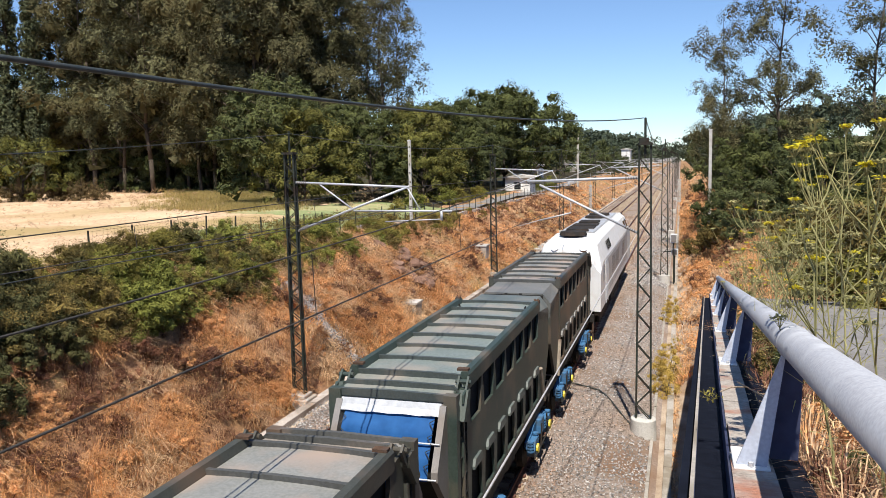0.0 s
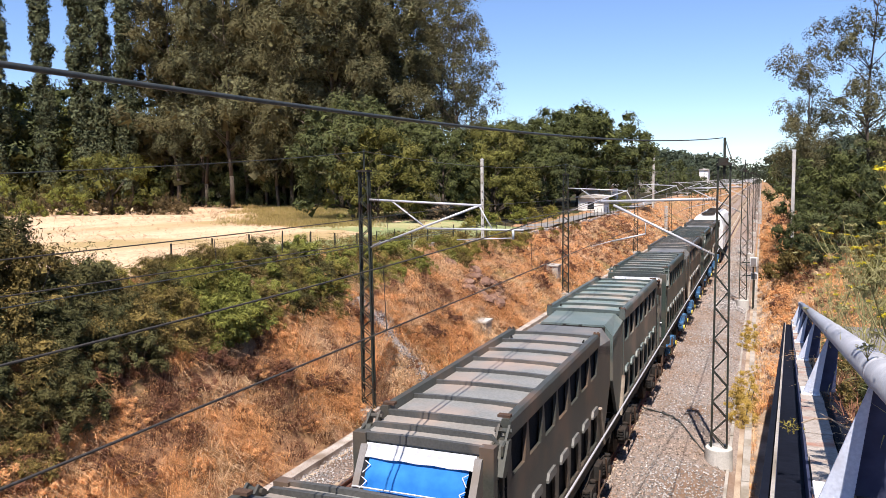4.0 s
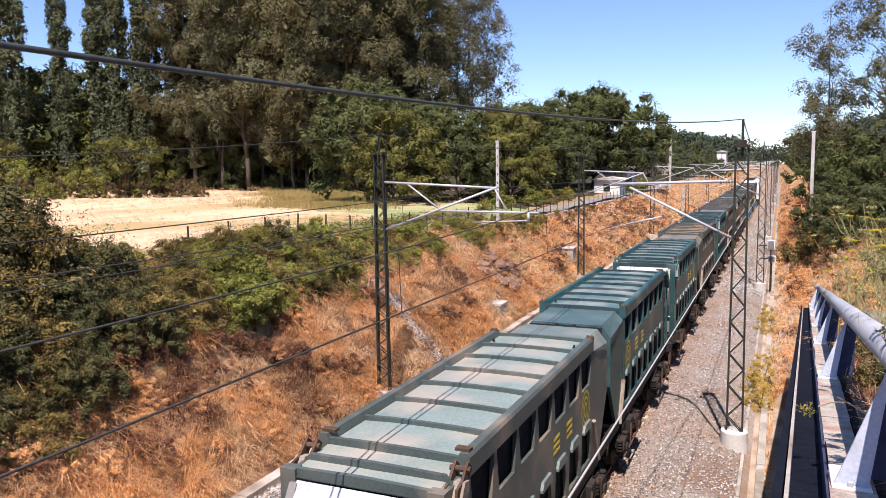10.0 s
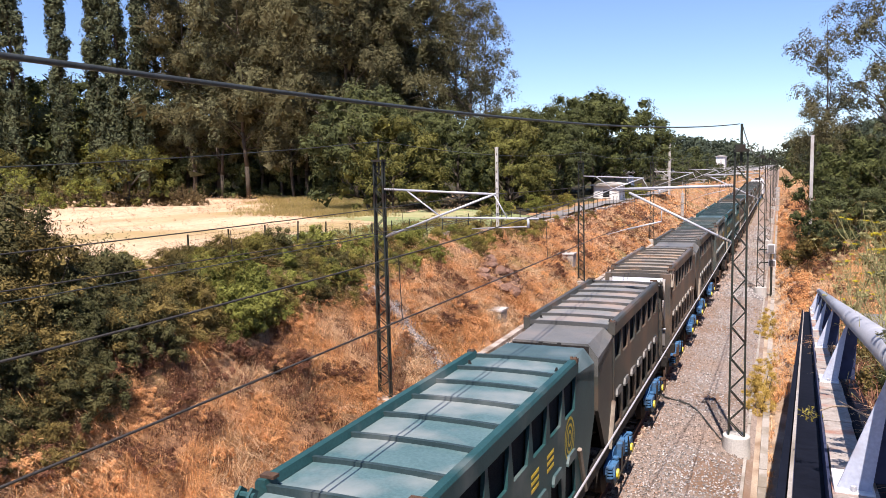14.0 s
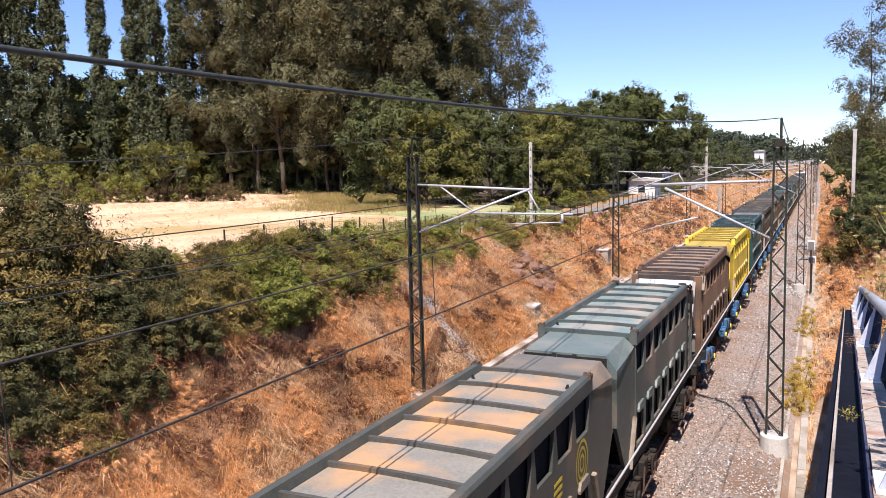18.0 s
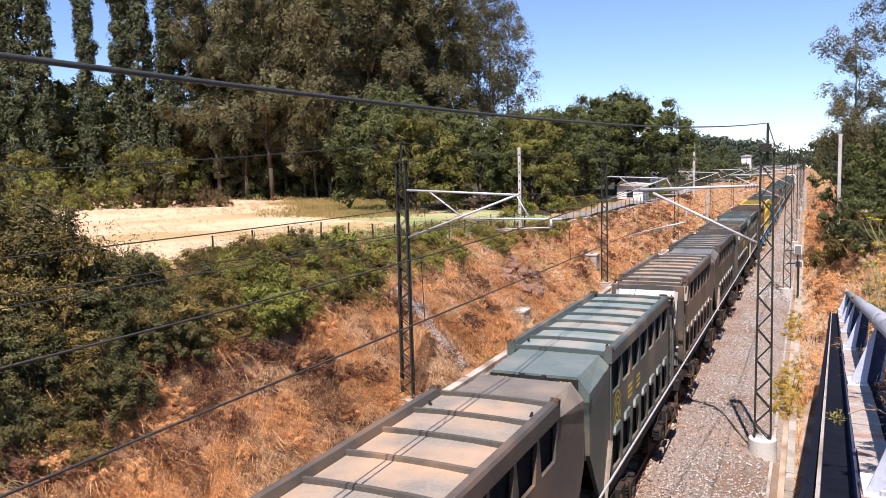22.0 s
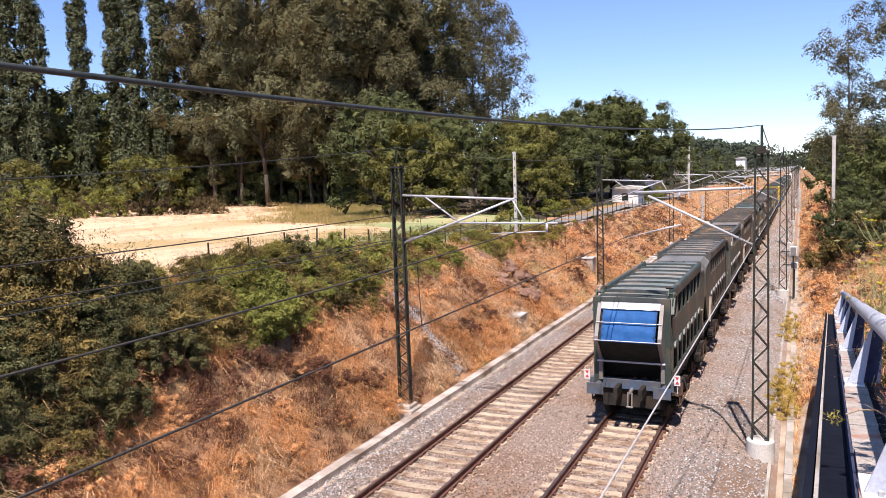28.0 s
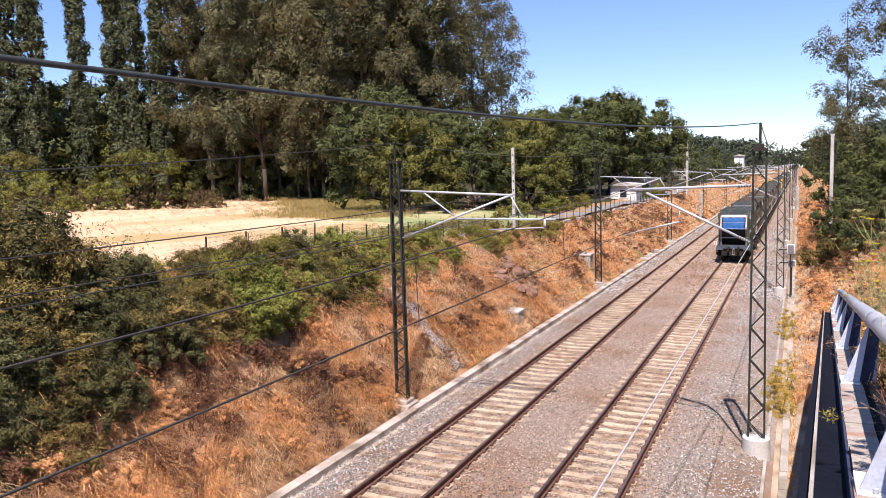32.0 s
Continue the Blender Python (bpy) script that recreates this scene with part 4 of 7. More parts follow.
def bank_scrub():
    rng = random.Random(21)
    green = [bush(100, 2.0, 2.4, L_BRIGHT, "green bramble bush on the bank", 0.07, 150), bush(101, 2.2, 2.4, L_SCRUB, "grey-green bush on the bank", 0.062, 160), bush(102, 1.8, 2.6, L_OLIVE, "olive-brown scrub bush on the bank", 0.05, 190, shoots=40), bush(105, 1.9, 2.4, L_YGREEN, "yellow-green bush on the bank", 0.06, 160, shoots=34),
             bush(104, 2.3, 2.2, L_SCRUB, "grey-green gorse bush on the bank", 0.055, 170, shoots=44), bush(103, 2.1, 2.6, L_OLIVE, "olive-brown scrub bush on the bank", 0.05, 190, shoots=40)]
    BRIGHT, DARK, OLIVE, YGREEN, GORSE, OLIVE_B = range(6)
    stands = [  # kinds, number, x range, y range, scale range
        ((OLIVE, OLIVE_B, OLIVE, GORSE), 14, (-18.2, -16.3), (8.6, 13.6), (1.0, 1.3)),
        ((DARK, GORSE, OLIVE, DARK, GORSE), 15, (-16.4, -14.5), (8.4, 13.0), (0.6, 0.85)),
        ((GORSE, DARK, OLIVE_B), 7, (-15.0, -13.9), (9.2, 12.6), (0.5, 0.75)),
        ((GORSE, DARK, OLIVE_B), 7, (-14.3, -13.5), (9.4, 11.2), (0.4, 0.6)),
        ((GORSE, DARK), 5, (-16.5, -15.4), (13.6, 15.2), (0.68, 0.9)),
        ((DARK, GORSE), 9, (-15.6, -14.5), (12.6, 15.8), (0.55, 0.75)),
        ((OLIVE, OLIVE_B, GORSE), 11, (-16.2, -14.8), (13.0, 17.6), (0.55, 0.78)),
        ((BRIGHT, YGREEN, BRIGHT), 13, (-16.0, -14.7), (16.6, 19.8), (0.6, 0.86)),
        ((DARK, OLIVE_B), 4, (-17.3, -16.5), (18.6, 19.8), (0.4, 0.55)),
        ((OLIVE, GORSE, OLIVE_B, YGREEN), 20, (-16.5, -14.7), (19.8, 25.2), (0.4, 0.6)),
        ((YGREEN, OLIVE, BRIGHT, OLIVE_B), 34, (-17.0, -15.2), (22.5, 32.0), (0.3, 0.5)),
        ((OLIVE, OLIVE_B, YGREEN), 26, (-17.3, -16.3), (13.0, 24.0), (0.38, 0.62)),
        ((YGREEN, OLIVE, YGREEN, BRIGHT), 34, (-17.0, -15.6), (30.0, 44.0), (0.24, 0.44)),
        ((YGREEN, OLIVE_B), 22, (-17.1, -15.9), (43.0, 75.0), (0.18, 0.34)),
    ]
    stands += [
        ((YGREEN, BRIGHT, OLIVE, GORSE), 26, (-16.8, -15.1), (20.0, 31.0), (0.42, 0.62)),
        ((YGREEN, OLIVE, BRIGHT), 24, (-16.9, -15.4), (28.0, 42.0), (0.38, 0.56)),
        ((YGREEN, OLIVE_B, YGREEN), 20, (-16.9, -15.7), (40.0, 56.0), (0.3, 0.46)),
    ]
    used = set()
    for kinds_at, count, xr, yr, sr in stands:
        for k in range(count):
            g = green[kinds_at[k % len(kinds_at)]]
            m = drop(g, rng.uniform(*xr), rng.uniform(*yr), rng.uniform(0, 6.28), rng.uniform(*sr))
            if g.name in used:
                copy_thing(g, m @ Matrix.Scale(1 / g.scale.x, 4))
            else:
                used.add(g.name)
                g.matrix_basis = m
    dead = [bush(110, 0.9, 1.5, L_BROWN, "dead brown bracken on the bank", 0.034, 150, 26, "dead_bracken"), bush(111, 0.8, 1.6, L_STRAW, "tuft of dry straw-coloured weeds on the bank", 0.03, 130, 24, "dry_weeds", shoots=40),
            bush(114, 0.7, 1.3, L_STRAW, "tuft of dry straw-coloured weeds on the bank", 0.028, 130, 24, "dry_weeds", shoots=40)]
    spots = []
    for k in range(165):
        y = 9 + 52 * rng.random() ** 1.5
        spots.append((-12.3 - rng.uniform(0, 3.6), y, rng.uniform(0.4, 0.98)))
    scatter(dead, spots, 8)
    # the broad brown patches half way up
    for x, y, sc in ((-14.3, 17.0, 1.0), (-13.9, 16.2, 0.9), (-13.4, 19.3, 1.0), (-13.0, 20.4, 0.9), (-13.9, 18.3, 0.8), (-13.7, 14.6, 0.7), (-14.2, 11.4, 0.8), (-13.3, 12.2, 0.7), (-13.6, 10.6, 0.9), (-12.9, 21.6, 0.7)):
        copy_thing(dead[0], drop(None, x, y, rng.uniform(0, 6.28), sc) @ Matrix.Scale(1 / dead[0].scale.x, 4))
    # bank on the near side
    spots = [(0.5 + rng.uniform(0, 4.2), 28.5 + 0.9 * k, rng.uniform(0.4, 1.0)) for k in range(46)]
    more = [bush(112, 1.0, 1.7, L_STRAW, "dry straw-coloured weeds on the near bank", 0.08, 40, 22, "dry_weeds"), bush(113, 1.0, 1.6, L_PALE, "bleached straw-coloured weeds on the near bank", 0.05, 60, 30, "dry_weeds"), bush(115, 1.0, 1.6, L_BROWN, "dead brown bracken on the near bank", 0.08, 40, 22, "dead_bracken")]
    spots += [(0.6 + rng.uniform(0, 4.5), 70 + 2.0 * k, rng.uniform(0.8, 1.5)) for k in range(40)]
    scatter(more, spots, 9)
    weeds = [bush(116, 1.3, 1.3, L_YWEED, "yellowish weed growing beside the cable duct", 0.024, 170, 30, "trackside_weed")]
    scatter(weeds, [(-0.45, 26.6, 0.85), (-0.42, 28.0, 1.0), (-0.45, 29.6, 0.9), (-0.40, 38.5, 0.9), (-0.4, 41, 0.8), (-0.1, 33, 0.5)], 16)


bank_scrub()


def dry_grass():
    """Long blades that arch over and lie in mats on both banks: straw, bleached straw and rusty bracken stems in patches."""
    rng = np.random.default_rng(31)
    got = {"straw": [], "pale": [], "rust": []}

    def tufts(n, x0, x1, y0, y1, power, per, spread, h0, h1, patchy=True, downhill=0.0):
        cx, cy = rng.uniform(x0, x1, n), y0 + (y1 - y0) * rng.random(n) ** power
        patch = np.array([noise.noise((0.45 * p, 0.45 * q, 9.0)) + 0.5 * noise.noise((1.3 * p, 1.3 * q, 4.0)) for p, q in zip(cx, cy)])
        bleach = np.array([noise.noise((0.6 * p, 0.6 * q, 33.0)) for p, q in zip(cx, cy)]) + rng.normal(0, 0.12, n)
        bare = np.array([noise.noise((0.9 * p, 0.9 * q, 21.0)) for p, q in zip(cx, cy)])
        ok = (bare < 0.42) & ~on_chute(cx, cy) & ~((cx > -11.8) & (cx < -0.2)) & ~((cy < WALL_END) & (cx > -0.02) & (cx < 0.5))
        rust = (patch + rng.normal(0, 0.1, n) > np.where(cy < 19, 0.06, 0.34)) & patchy
        for kind, sel in (("rust", ok & rust), ("pale", ok & ~rust & (bleach > 0.02)), ("straw", ok & ~rust & (bleach <= 0.02))):
            x, y = cx[sel], cy[sel]
            m = len(x)
            z = np.array([ground_z(p, q) for p, q in zip(x, y)]) - 0.03
            h = rng.uniform(h0, h1, m) * rng.uniform(0.6, 1.3, m) * (0.8 if kind == "rust" else 1.0)
            a = rng.uniform(0, 6.283, (m, per))
            r = spread * rng.random((m, per)) ** 0.5
            L = h[:, None] * rng.uniform(0.35, 0.95, (m, per))
            lean = rng.uniform(0.25, 1.25, (m, per))
            w = rng.uniform(0.003, 0.006, (m, per)) * (1 + np.clip(y - 12, 0, 300) * 0.04)[:, None]
            dx, dy = np.cos(a), np.sin(a)
            base = np.stack([x[:, None] + r * dx, y[:, None] + r * dy, np.repeat(z[:, None], per, 1)], -1)
            dx = dx + downhill
            side = np.stack([-dy * w, dx * w, 0 * w], -1)
            mid = base + np.stack([dx * L * lean * 0.35, dy * L * lean * 0.35, L * (0.66 - 0.2 * lean)], -1)
            tip = base + np.stack([dx * L * lean, dy * L * lean, L * (0.95 - 0.62 * lean) - downhill * 0.5 * L * lean], -1)
            got[kind].append(np.stack([base - side, base + side, mid + side * 0.7, mid - side * 0.7, tip], 2).reshape(-1, 5, 3))
    tufts(5400, -17.2, -11.95, 8, 40, 1.35, 27, 0.17, 0.4, 0.9, downhill=0.35)
    tufts(3600, -17.2, -11.9, 36, 130, 1.5, 15, 0.22, 0.25, 0.7, downhill=0.3)
    tufts(1500, -18.5, -11.9, 120, 330, 1.3, 9, 0.5, 0.35, 0.8)
    tufts(900, 0.1, 6.5, 110, 300, 1.3, 9, 0.5, 0.35, 0.8)
    tufts(300, -0.10, 0.0, 12, 27, 1.0, 10, 0.05, 0.1, 0.3, False)
    tufts(2600, -0.1, 5.0, 27.4, 150, 1.8, 16, 0.15, 0.25, 0.6, downhill=-0.25)
    tufts(900, 0.6, 1.2, 1.0, 13, 1.2, 12, 0.07, 0.1, 0.4)
    for kind, mat, name, label in (("straw", L_STRAW, "dry_grass", "dry orange-gold grass covering the banks"), ("pale", L_PALE, "bleached_grass", "bleached pale straw lying on the banks"),
                                   ("rust", L_BROWN, "dry_bracken", "rust-brown dead bracken in patches on the banks")):
        v = np.concatenate(got[kind]).reshape(-1, 3)
        k = 5 * np.arange(len(v) // 5)[:, None]
        f = np.concatenate([k + np.array([0, 1, 2]), k + np.array([0, 2, 3]), k + np.array([3, 2, 4])])
        tagged(new(name, raw_mesh(name, v, f, [mat])), label, "grass", kind="stuff")


dry_grass()


def dry_litter():
    """Tangled dead stems and leaves lying in heaps over the banks."""
    rng = np.random.default_rng(41)

    def heap(n, x0, x1, y0, y1, power, per, mat, name, label, size):
        cx, cy = rng.uniform(x0, x1, n), y0 + (y1 - y0) * rng.random(n) ** power
        keep = ~on_chute(cx, cy)
        cx, cy = cx[keep], cy[keep]
        n = len(cx)
        r = rng.uniform(0.10, 0.34, n)
        cz = np.array([ground_z(a, b) for a, b in zip(cx, cy)]) + r * rng.uniform(0.1, 1.1, n)
        sz = size * (1 + np.repeat(np.clip(cy - 18, 0, 60), per) * 0.02)
        v, f = clump_leaves(np.stack([cx, cy, cz], 1), r * 1.3, per, sz, 0.16, rng, flat=0.8)
        tagged(new(name, raw_mesh(name, v, f, [mat])), label, "dry weeds", kind="stuff")
    heap(3300, -16.8, -12.0, 8.5, 60, 1.5, 42, L_STRAW, "straw_litter", "straw-coloured weeds heaped on the bank", 0.034)
    heap(1900, -16.8, -12.1, 8.5, 100, 1.6, 38, L_BROWN, "bracken_litter", "red-brown dead bracken heaped on the bank", 0.05)
    heap(1900, -16.6, -12.0, 9, 50, 1.3, 44, L_PALE, "pale_litter", "bleached pale weeds heaped on the bank", 0.028)
    heap(1500, -84, -24, 24, 90, 0.8, 16, L_HAY, "cut_hay", "rows of cut hay and stubble on the field", 0.055)
    heap(500, -24, -17.6, 31, 54, 1.0, 26, L_OLIVE, "meadow_tufts", "olive grass tufts behind the fence", 0.08)
    heap(1100, 0.1, 4.8, 27.6, 120, 1.6, 36, L_STRAW, "straw_litter", "pale straw-coloured weeds heaped on the near bank", 0.06)


def rough_grass():
    """Tall olive grass standing between the mown field and the wood."""
    rng = np.random.default_rng(47)
    n = 3000
    t, s = rng.random(n), rng.random(n)
    x = -33 - 27 * t + 8 * (s - 0.5) * (0.3 + t) + rng.normal(0, 2.6, n)
    y = 50 + 40 * t + 9 * s * (0.4 + t)
    per = 14
    x, y = np.repeat(x, per) + rng.normal(0, 0.3, n * per), np.repeat(y, per) + rng.normal(0, 0.3, n * per)
    z = np.array([ground_z(a, b) for a, b in zip(x, y)])
    c = np.stack([x, y, z], 1)
    a = rng.uniform(0, 6.283, len(x))
    w = np.stack([np.cos(a), np.sin(a), 0 * a], 1) * 0.024
    tip = c + np.stack([rng.normal(0, 0.15, len(x)), rng.normal(0, 0.15, len(x)), rng.uniform(0.15, 0.6, len(x))], 1)
    v = np.stack([c - w, c + w, tip], 1).reshape(-1, 3)
    tagged(new("rough_grass", raw_mesh("rough_grass", v, np.arange(len(v)).reshape(-1, 3), [L_ROUGH])), "tall olive-gold grass at the field's far end", "grass", kind="stuff")


dry_litter()
rough_grass()


# ---- field side: fence, lane, posts, houses ----
def build_fence():
    root = tagged(new("field_fence", None), "wire mesh fence with thin dark posts along the crest", "fence")
    bm = bmesh.new()
    rod(bm, (0, 0, -0.3), (0, 0, 1.2), 0.03, 6)
    me = mesh_of(bm, M_MAST, "fence_post")
    ys = list(np.arange(19.0, 112.0, 2.0))
    for y in ys:
        o = new("fence_post", me)
        o.parent, o.matrix_basis = root, Matrix.Translation((-17.1, y, ground_z(-17.1, y))) @ Matrix.Rotation(radians(random.uniform(-3, 3)), 4, "Y")
    for h in (0.3, 0.55, 0.8, 1.0, 1.16):
        bm = bmesh.new()
        rings = []
        for y in ys:
            z = ground_z(-17.1, y) + h
            rings.append([(-17.1 + 0.004 * math.cos(a), y, z + 0.004 * math.sin(a)) for a in (0.5, 2.6, 4.7)])
        loft_rings(bm, rings)
        part("fence_wire", bm, M_MAST, root)
    bm = bmesh.new()
    for y in np.arange(30.0, 111.0, 2.0):
        z = ground_z(-17.0, y)
        box(bm, -17.12, -16.92, y + 0.01, y + 1.99, z - 0.4, z + 0.2)
    tagged(part("fence_kerb", bm, M_WHITE_CONC), "pale concrete kerb under the fence", "kerb", kind="structure")
    bm = bmesh.new()
    for y in np.arange(19.0, 60.0, 0.16):
        z = ground_z(-17.1, y)
        rod(bm, (-17.1, y, z + 0.2), (-17.1, y, z + 1.16), 0.0022, 3)
    tagged(part("fence_mesh", bm, M_MAST, root), kind="stuff")


build_fence()


def strip(name, x0, x1, y0, y1, step, mat, label, category, lift=0.05):
    verts, faces = [], []
    ys = list(np.arange(y0, y1, step)) + [y1]
    for y in ys:
        for x in (x0, (x0 + x1) / 2, x1):
            verts.append((x, y, max(ground_z(x, y), ground_z((x0 + x1) / 2, y)) + lift))
    for j in range(len(ys) - 1):
        for i in range(2):
            faces.append((3 * j + i, 3 * j + i + 1, 3 * j + 4 + i, 3 * j + 3 + i))
    return tagged(new(name, raw_mesh(name, verts, faces, [mat], True)), label, category, kind="structure")


strip("lane", -19.8, -17.9, 60, 190, 3, M_ASPHALT, "worn grey lane behind the fence", "lane", 0.07)
strip("road", 1.3, 4.8, -10, 26, 1.5, M_ASPHALT, "grey road going down beside the parapet", "road", 0.06)


def utility_post(x, y, top, label, r=0.09, slotted=False):
    root = tagged(new("utility_post", None), label, "post")
    z = ground_z(x, y)
    root.location = (x, y, z - 0.3)
    bm = bmesh.new()
    box(bm, -r, -r * 0.45, -r * 0.6, r * 0.6, 0, top - z + 0.3)
    box(bm, r * 0.45, r, -r * 0.6, r * 0.6, 0, top - z + 0.3)
    if slotted:
        k = 0.6
        while k < top - z:
            box(bm, -r * 0.45, r * 0.45, -r * 0.5, r * 0.5, k, k + 0.4)
            k += 0.55
    else:
        box(bm, -r * 0.45, r * 0.45, -r * 0.55, r * 0.55, 0, top - z + 0.3)
    part("shaft", bm, M_WHITE_CONC, root)
    bm = bmesh.new()
    box(bm, -0.5, 0.5, -0.04, 0.04, top - z + 0.12, top - z + 0.2) if r > 0.1 else box(bm, -r * 1.3, r * 1.3, -0.05, 0.05, top - z + 0.25, top - z + 0.31)
    part("cap", bm, M_GALV, root)


utility_post(-16.5, 46.5, 8.9, "slim pale concrete post with slots beside the fence", slotted=True)
utility_post(-16.45, 130, 11.6, "pale concrete post beside the lane", 0.16)
utility_post(1.9, 56, 9.3, "pale concrete post on the bank above the line", 0.1)


def house(x0, x1, y0, y1, z0, wall, ridge, roof_mat, label, wall_mat=M_HOUSE):
    root = tagged(new("house", None), label, "house")
    bm = bmesh.new()
    box(bm, x0, x1, y0, y1, z0 - 0.5, z0 + wall)
    part("wall", bm, wall_mat, root)
    bm = bmesh.new()
    xm = (x0 + x1) / 2
    prism(bm, [(x0 - 0.4, z0 + wall - 0.05), (x1 + 0.4, z0 + wall - 0.05), (x1 + 0.4, z0 + wall + 0.1), (xm, z0 + wall + ridge), (x0 - 0.4, z0 + wall + 0.1)], "y", y0 - 0.4, y1 + 0.4)
    part("roof", bm, roof_mat, root)
    n = max(1, int((x1 - x0) / 2.2))
    for k in range(n):
        x = x0 + (k + 0.5) * (x1 - x0) / n
        w = part("window", _pane(x, y0), M_GLASS, root, "dark window")
        bm = bmesh.new()
        box(bm, x - 0.55, x + 0.55, y0 - 0.08, y0 - 0.001, z0 + 0.85, z0 + 0.92)
        part("sill", bm, M_HOUSE, w)
        for v in w.data.vertices:
            v.co.z += z0


def _pane(x, y0):
    bm = bmesh.new()
    box(bm, x - 0.42, x + 0.42, y0 - 0.025, y0 - 0.003, 0.95, 1.9)
    return bm


house(-22.2, -18.9, 100, 104, 2.7, 2.5, 0.35, M_WHITE_CONC, "low white shed under the trees beside the lane")
house(-24.8, -20.8, 117, 122, 2.9, 3.6, 0.5, M_WHITE_CONC, "white house half hidden under the trees")
house(-28.8, -25.0, 200, 205, 4.5, 4.6, 0.3, M_CONCRETE, "grey block of a building beyond the lane", M_CONCRETE)
house(-42, -37, 300, 310, 5.0, 3.4, 1.3, M_CONCRETE, "grey-roofed house beside the lane")
house(-21.6, -18.4, 300, 308, 3.0, 7.4, 0.6, M_WHITE_CONC, "distant white house beside the line")
hedge = bush(120, 1.6, 3.4, L_BRIGHT, "clipped yellow-green hedge beside the house", 0.11, 80, 40, "hedge")
hedge.matrix_basis = drop(hedge, -19.4, 112, 0.3, 1.3)
copy_thing(hedge, drop(None, -18.9, 107.5, 1.1, 0.9) @ Matrix.Scale(1 / hedge.scale.x, 4))


# ---- things on the left bank ----
def rock(seed, s, mat):
    rng = random.Random(seed)
    bm = bmesh.new()
    bmesh.ops.create_icosphere(bm, subdivisions=2, radius=1.0)
    for v in bm.verts:
        d = 1 + 0.45 * noise.noise(v.co * 1.3 + Vector((seed, 0, 0)))
        v.co = Vector((v.co.x * d * 1.25, v.co.y * d, v.co.z * d * 0.75)) * s
        v.co = Vector(round(c / (0.28 * s)) * 0.28 * s * 0.6 + c * 0.4 for c in v.co)
    return bm


M_ROCK = material("brown_rock", (0.12, 0.065, 0.045), (0.25, 0.155, 0.115), 3, 0.9, bump=0.8, fine=14, vary=0.2)
rocks = random.Random(5)
for k in range(26):
    x, y = -13.0 - rocks.uniform(0, 2.6), 36.2 + rocks.uniform(0, 4.5)
    ob = tagged(part("rock", rock(k, rocks.uniform(0.2, 0.52), M_ROCK), M_ROCK), "angular brown rock breaking out of the bank", "rock", group="rocks on the bank")
    ob.location = (x, y, ground_z(x, y) + 0.16)
    ob.rotation_euler = (rocks.uniform(-0.4, 0.4), rocks.uniform(-0.4, 0.4), rocks.uniform(0, 3))


def stone_chute():
    rng = np.random.default_rng(9)
    n = 1300
    t = rng.random(n)
    x = -15.7 + 3.7 * t
    y = 26.85 + 0.25 * np.sin(2.1 * x) + 0.3 * t + rng.normal(0, 0.30 + 0.25 * t, n)
    base = np.array([(1, 0, 0), (-1, 0, 0), (0, 1, 0), (0, -1, 0), (0, 0, 0.8), (0, 0, -0.8)])
    tri = np.array([(0, 2, 4), (2, 1, 4), (1, 3, 4), (3, 0, 4), (2, 0, 5), (1, 2, 5), (3, 1, 5), (0, 3, 5)])
    z = np.array([ground_z(a, b) for a, b in zip(x, y)]) + rng.uniform(0.0, 0.12, n)
    v = base[None] * rng.uniform(0.03, 0.085, n)[:, None, None] * rng.uniform(0.6, 1.3, (n, 6, 1)) + np.stack([x, y, z], 1)[:, None]
    f = (tri[None] + 6 * np.arange(n)[:, None, None]).reshape(-1, 3)
    m = material("pale_grey_stone", (0.22, 0.205, 0.2), (0.42, 0.395, 0.385), 4, 0.9, bump=0.4, vary=0.25, island=True)
    tagged(new("stone_chute", raw_mesh("stone_chute", v.reshape(-1, 3), f, [m])), "drain of pale grey stones down the bank", "stones", kind="stuff")


stone_chute()


def cabinet(x, y, w, d, h, label, mat, lid=True):
    root = tagged(new("concrete_box", None), label, "box")
    z = ground_z(x, y)
    root.location = (x, y, z)
    boxes("body", mat, root, (-w / 2, w / 2, -d / 2, d / 2, -0.8, h), bevel=0.015)
    if lid:
        boxes("lid", M_WHITE_CONC, root, (-w / 2 - 0.06, w / 2 + 0.06, -d / 2 - 0.06, d / 2 + 0.06, h, h + 0.1), label="pale slab lid", bevel=0.01)


cabinet(-12.6, 35.0, 0.9, 0.9, 0.28, "low concrete chamber with a slab lid at the bank's foot", M_CONCRETE)
cabinet(-13.4, 52.0, 1.1, 0.9, 0.55, "pale concrete box on the bank behind a mast", M_WHITE_CONC)
for k in range(5):
    slab = boxes("concrete_slab", M_WHITE_CONC, None, (-0.45, 0.45, -0.3, 0.3, -0.1, 0.07), bevel=0.01)
    slab.matrix_basis = Matrix.Translation((-12.1 - 0.12 * (k % 2), 66 + 1.7 * k, -0.22)) @ Matrix.Rotation(0.3 * k, 4, "Z")
    tagged(slab, "loose pale concrete slab beside the kerb", "slab", group="slabs beside the kerb")


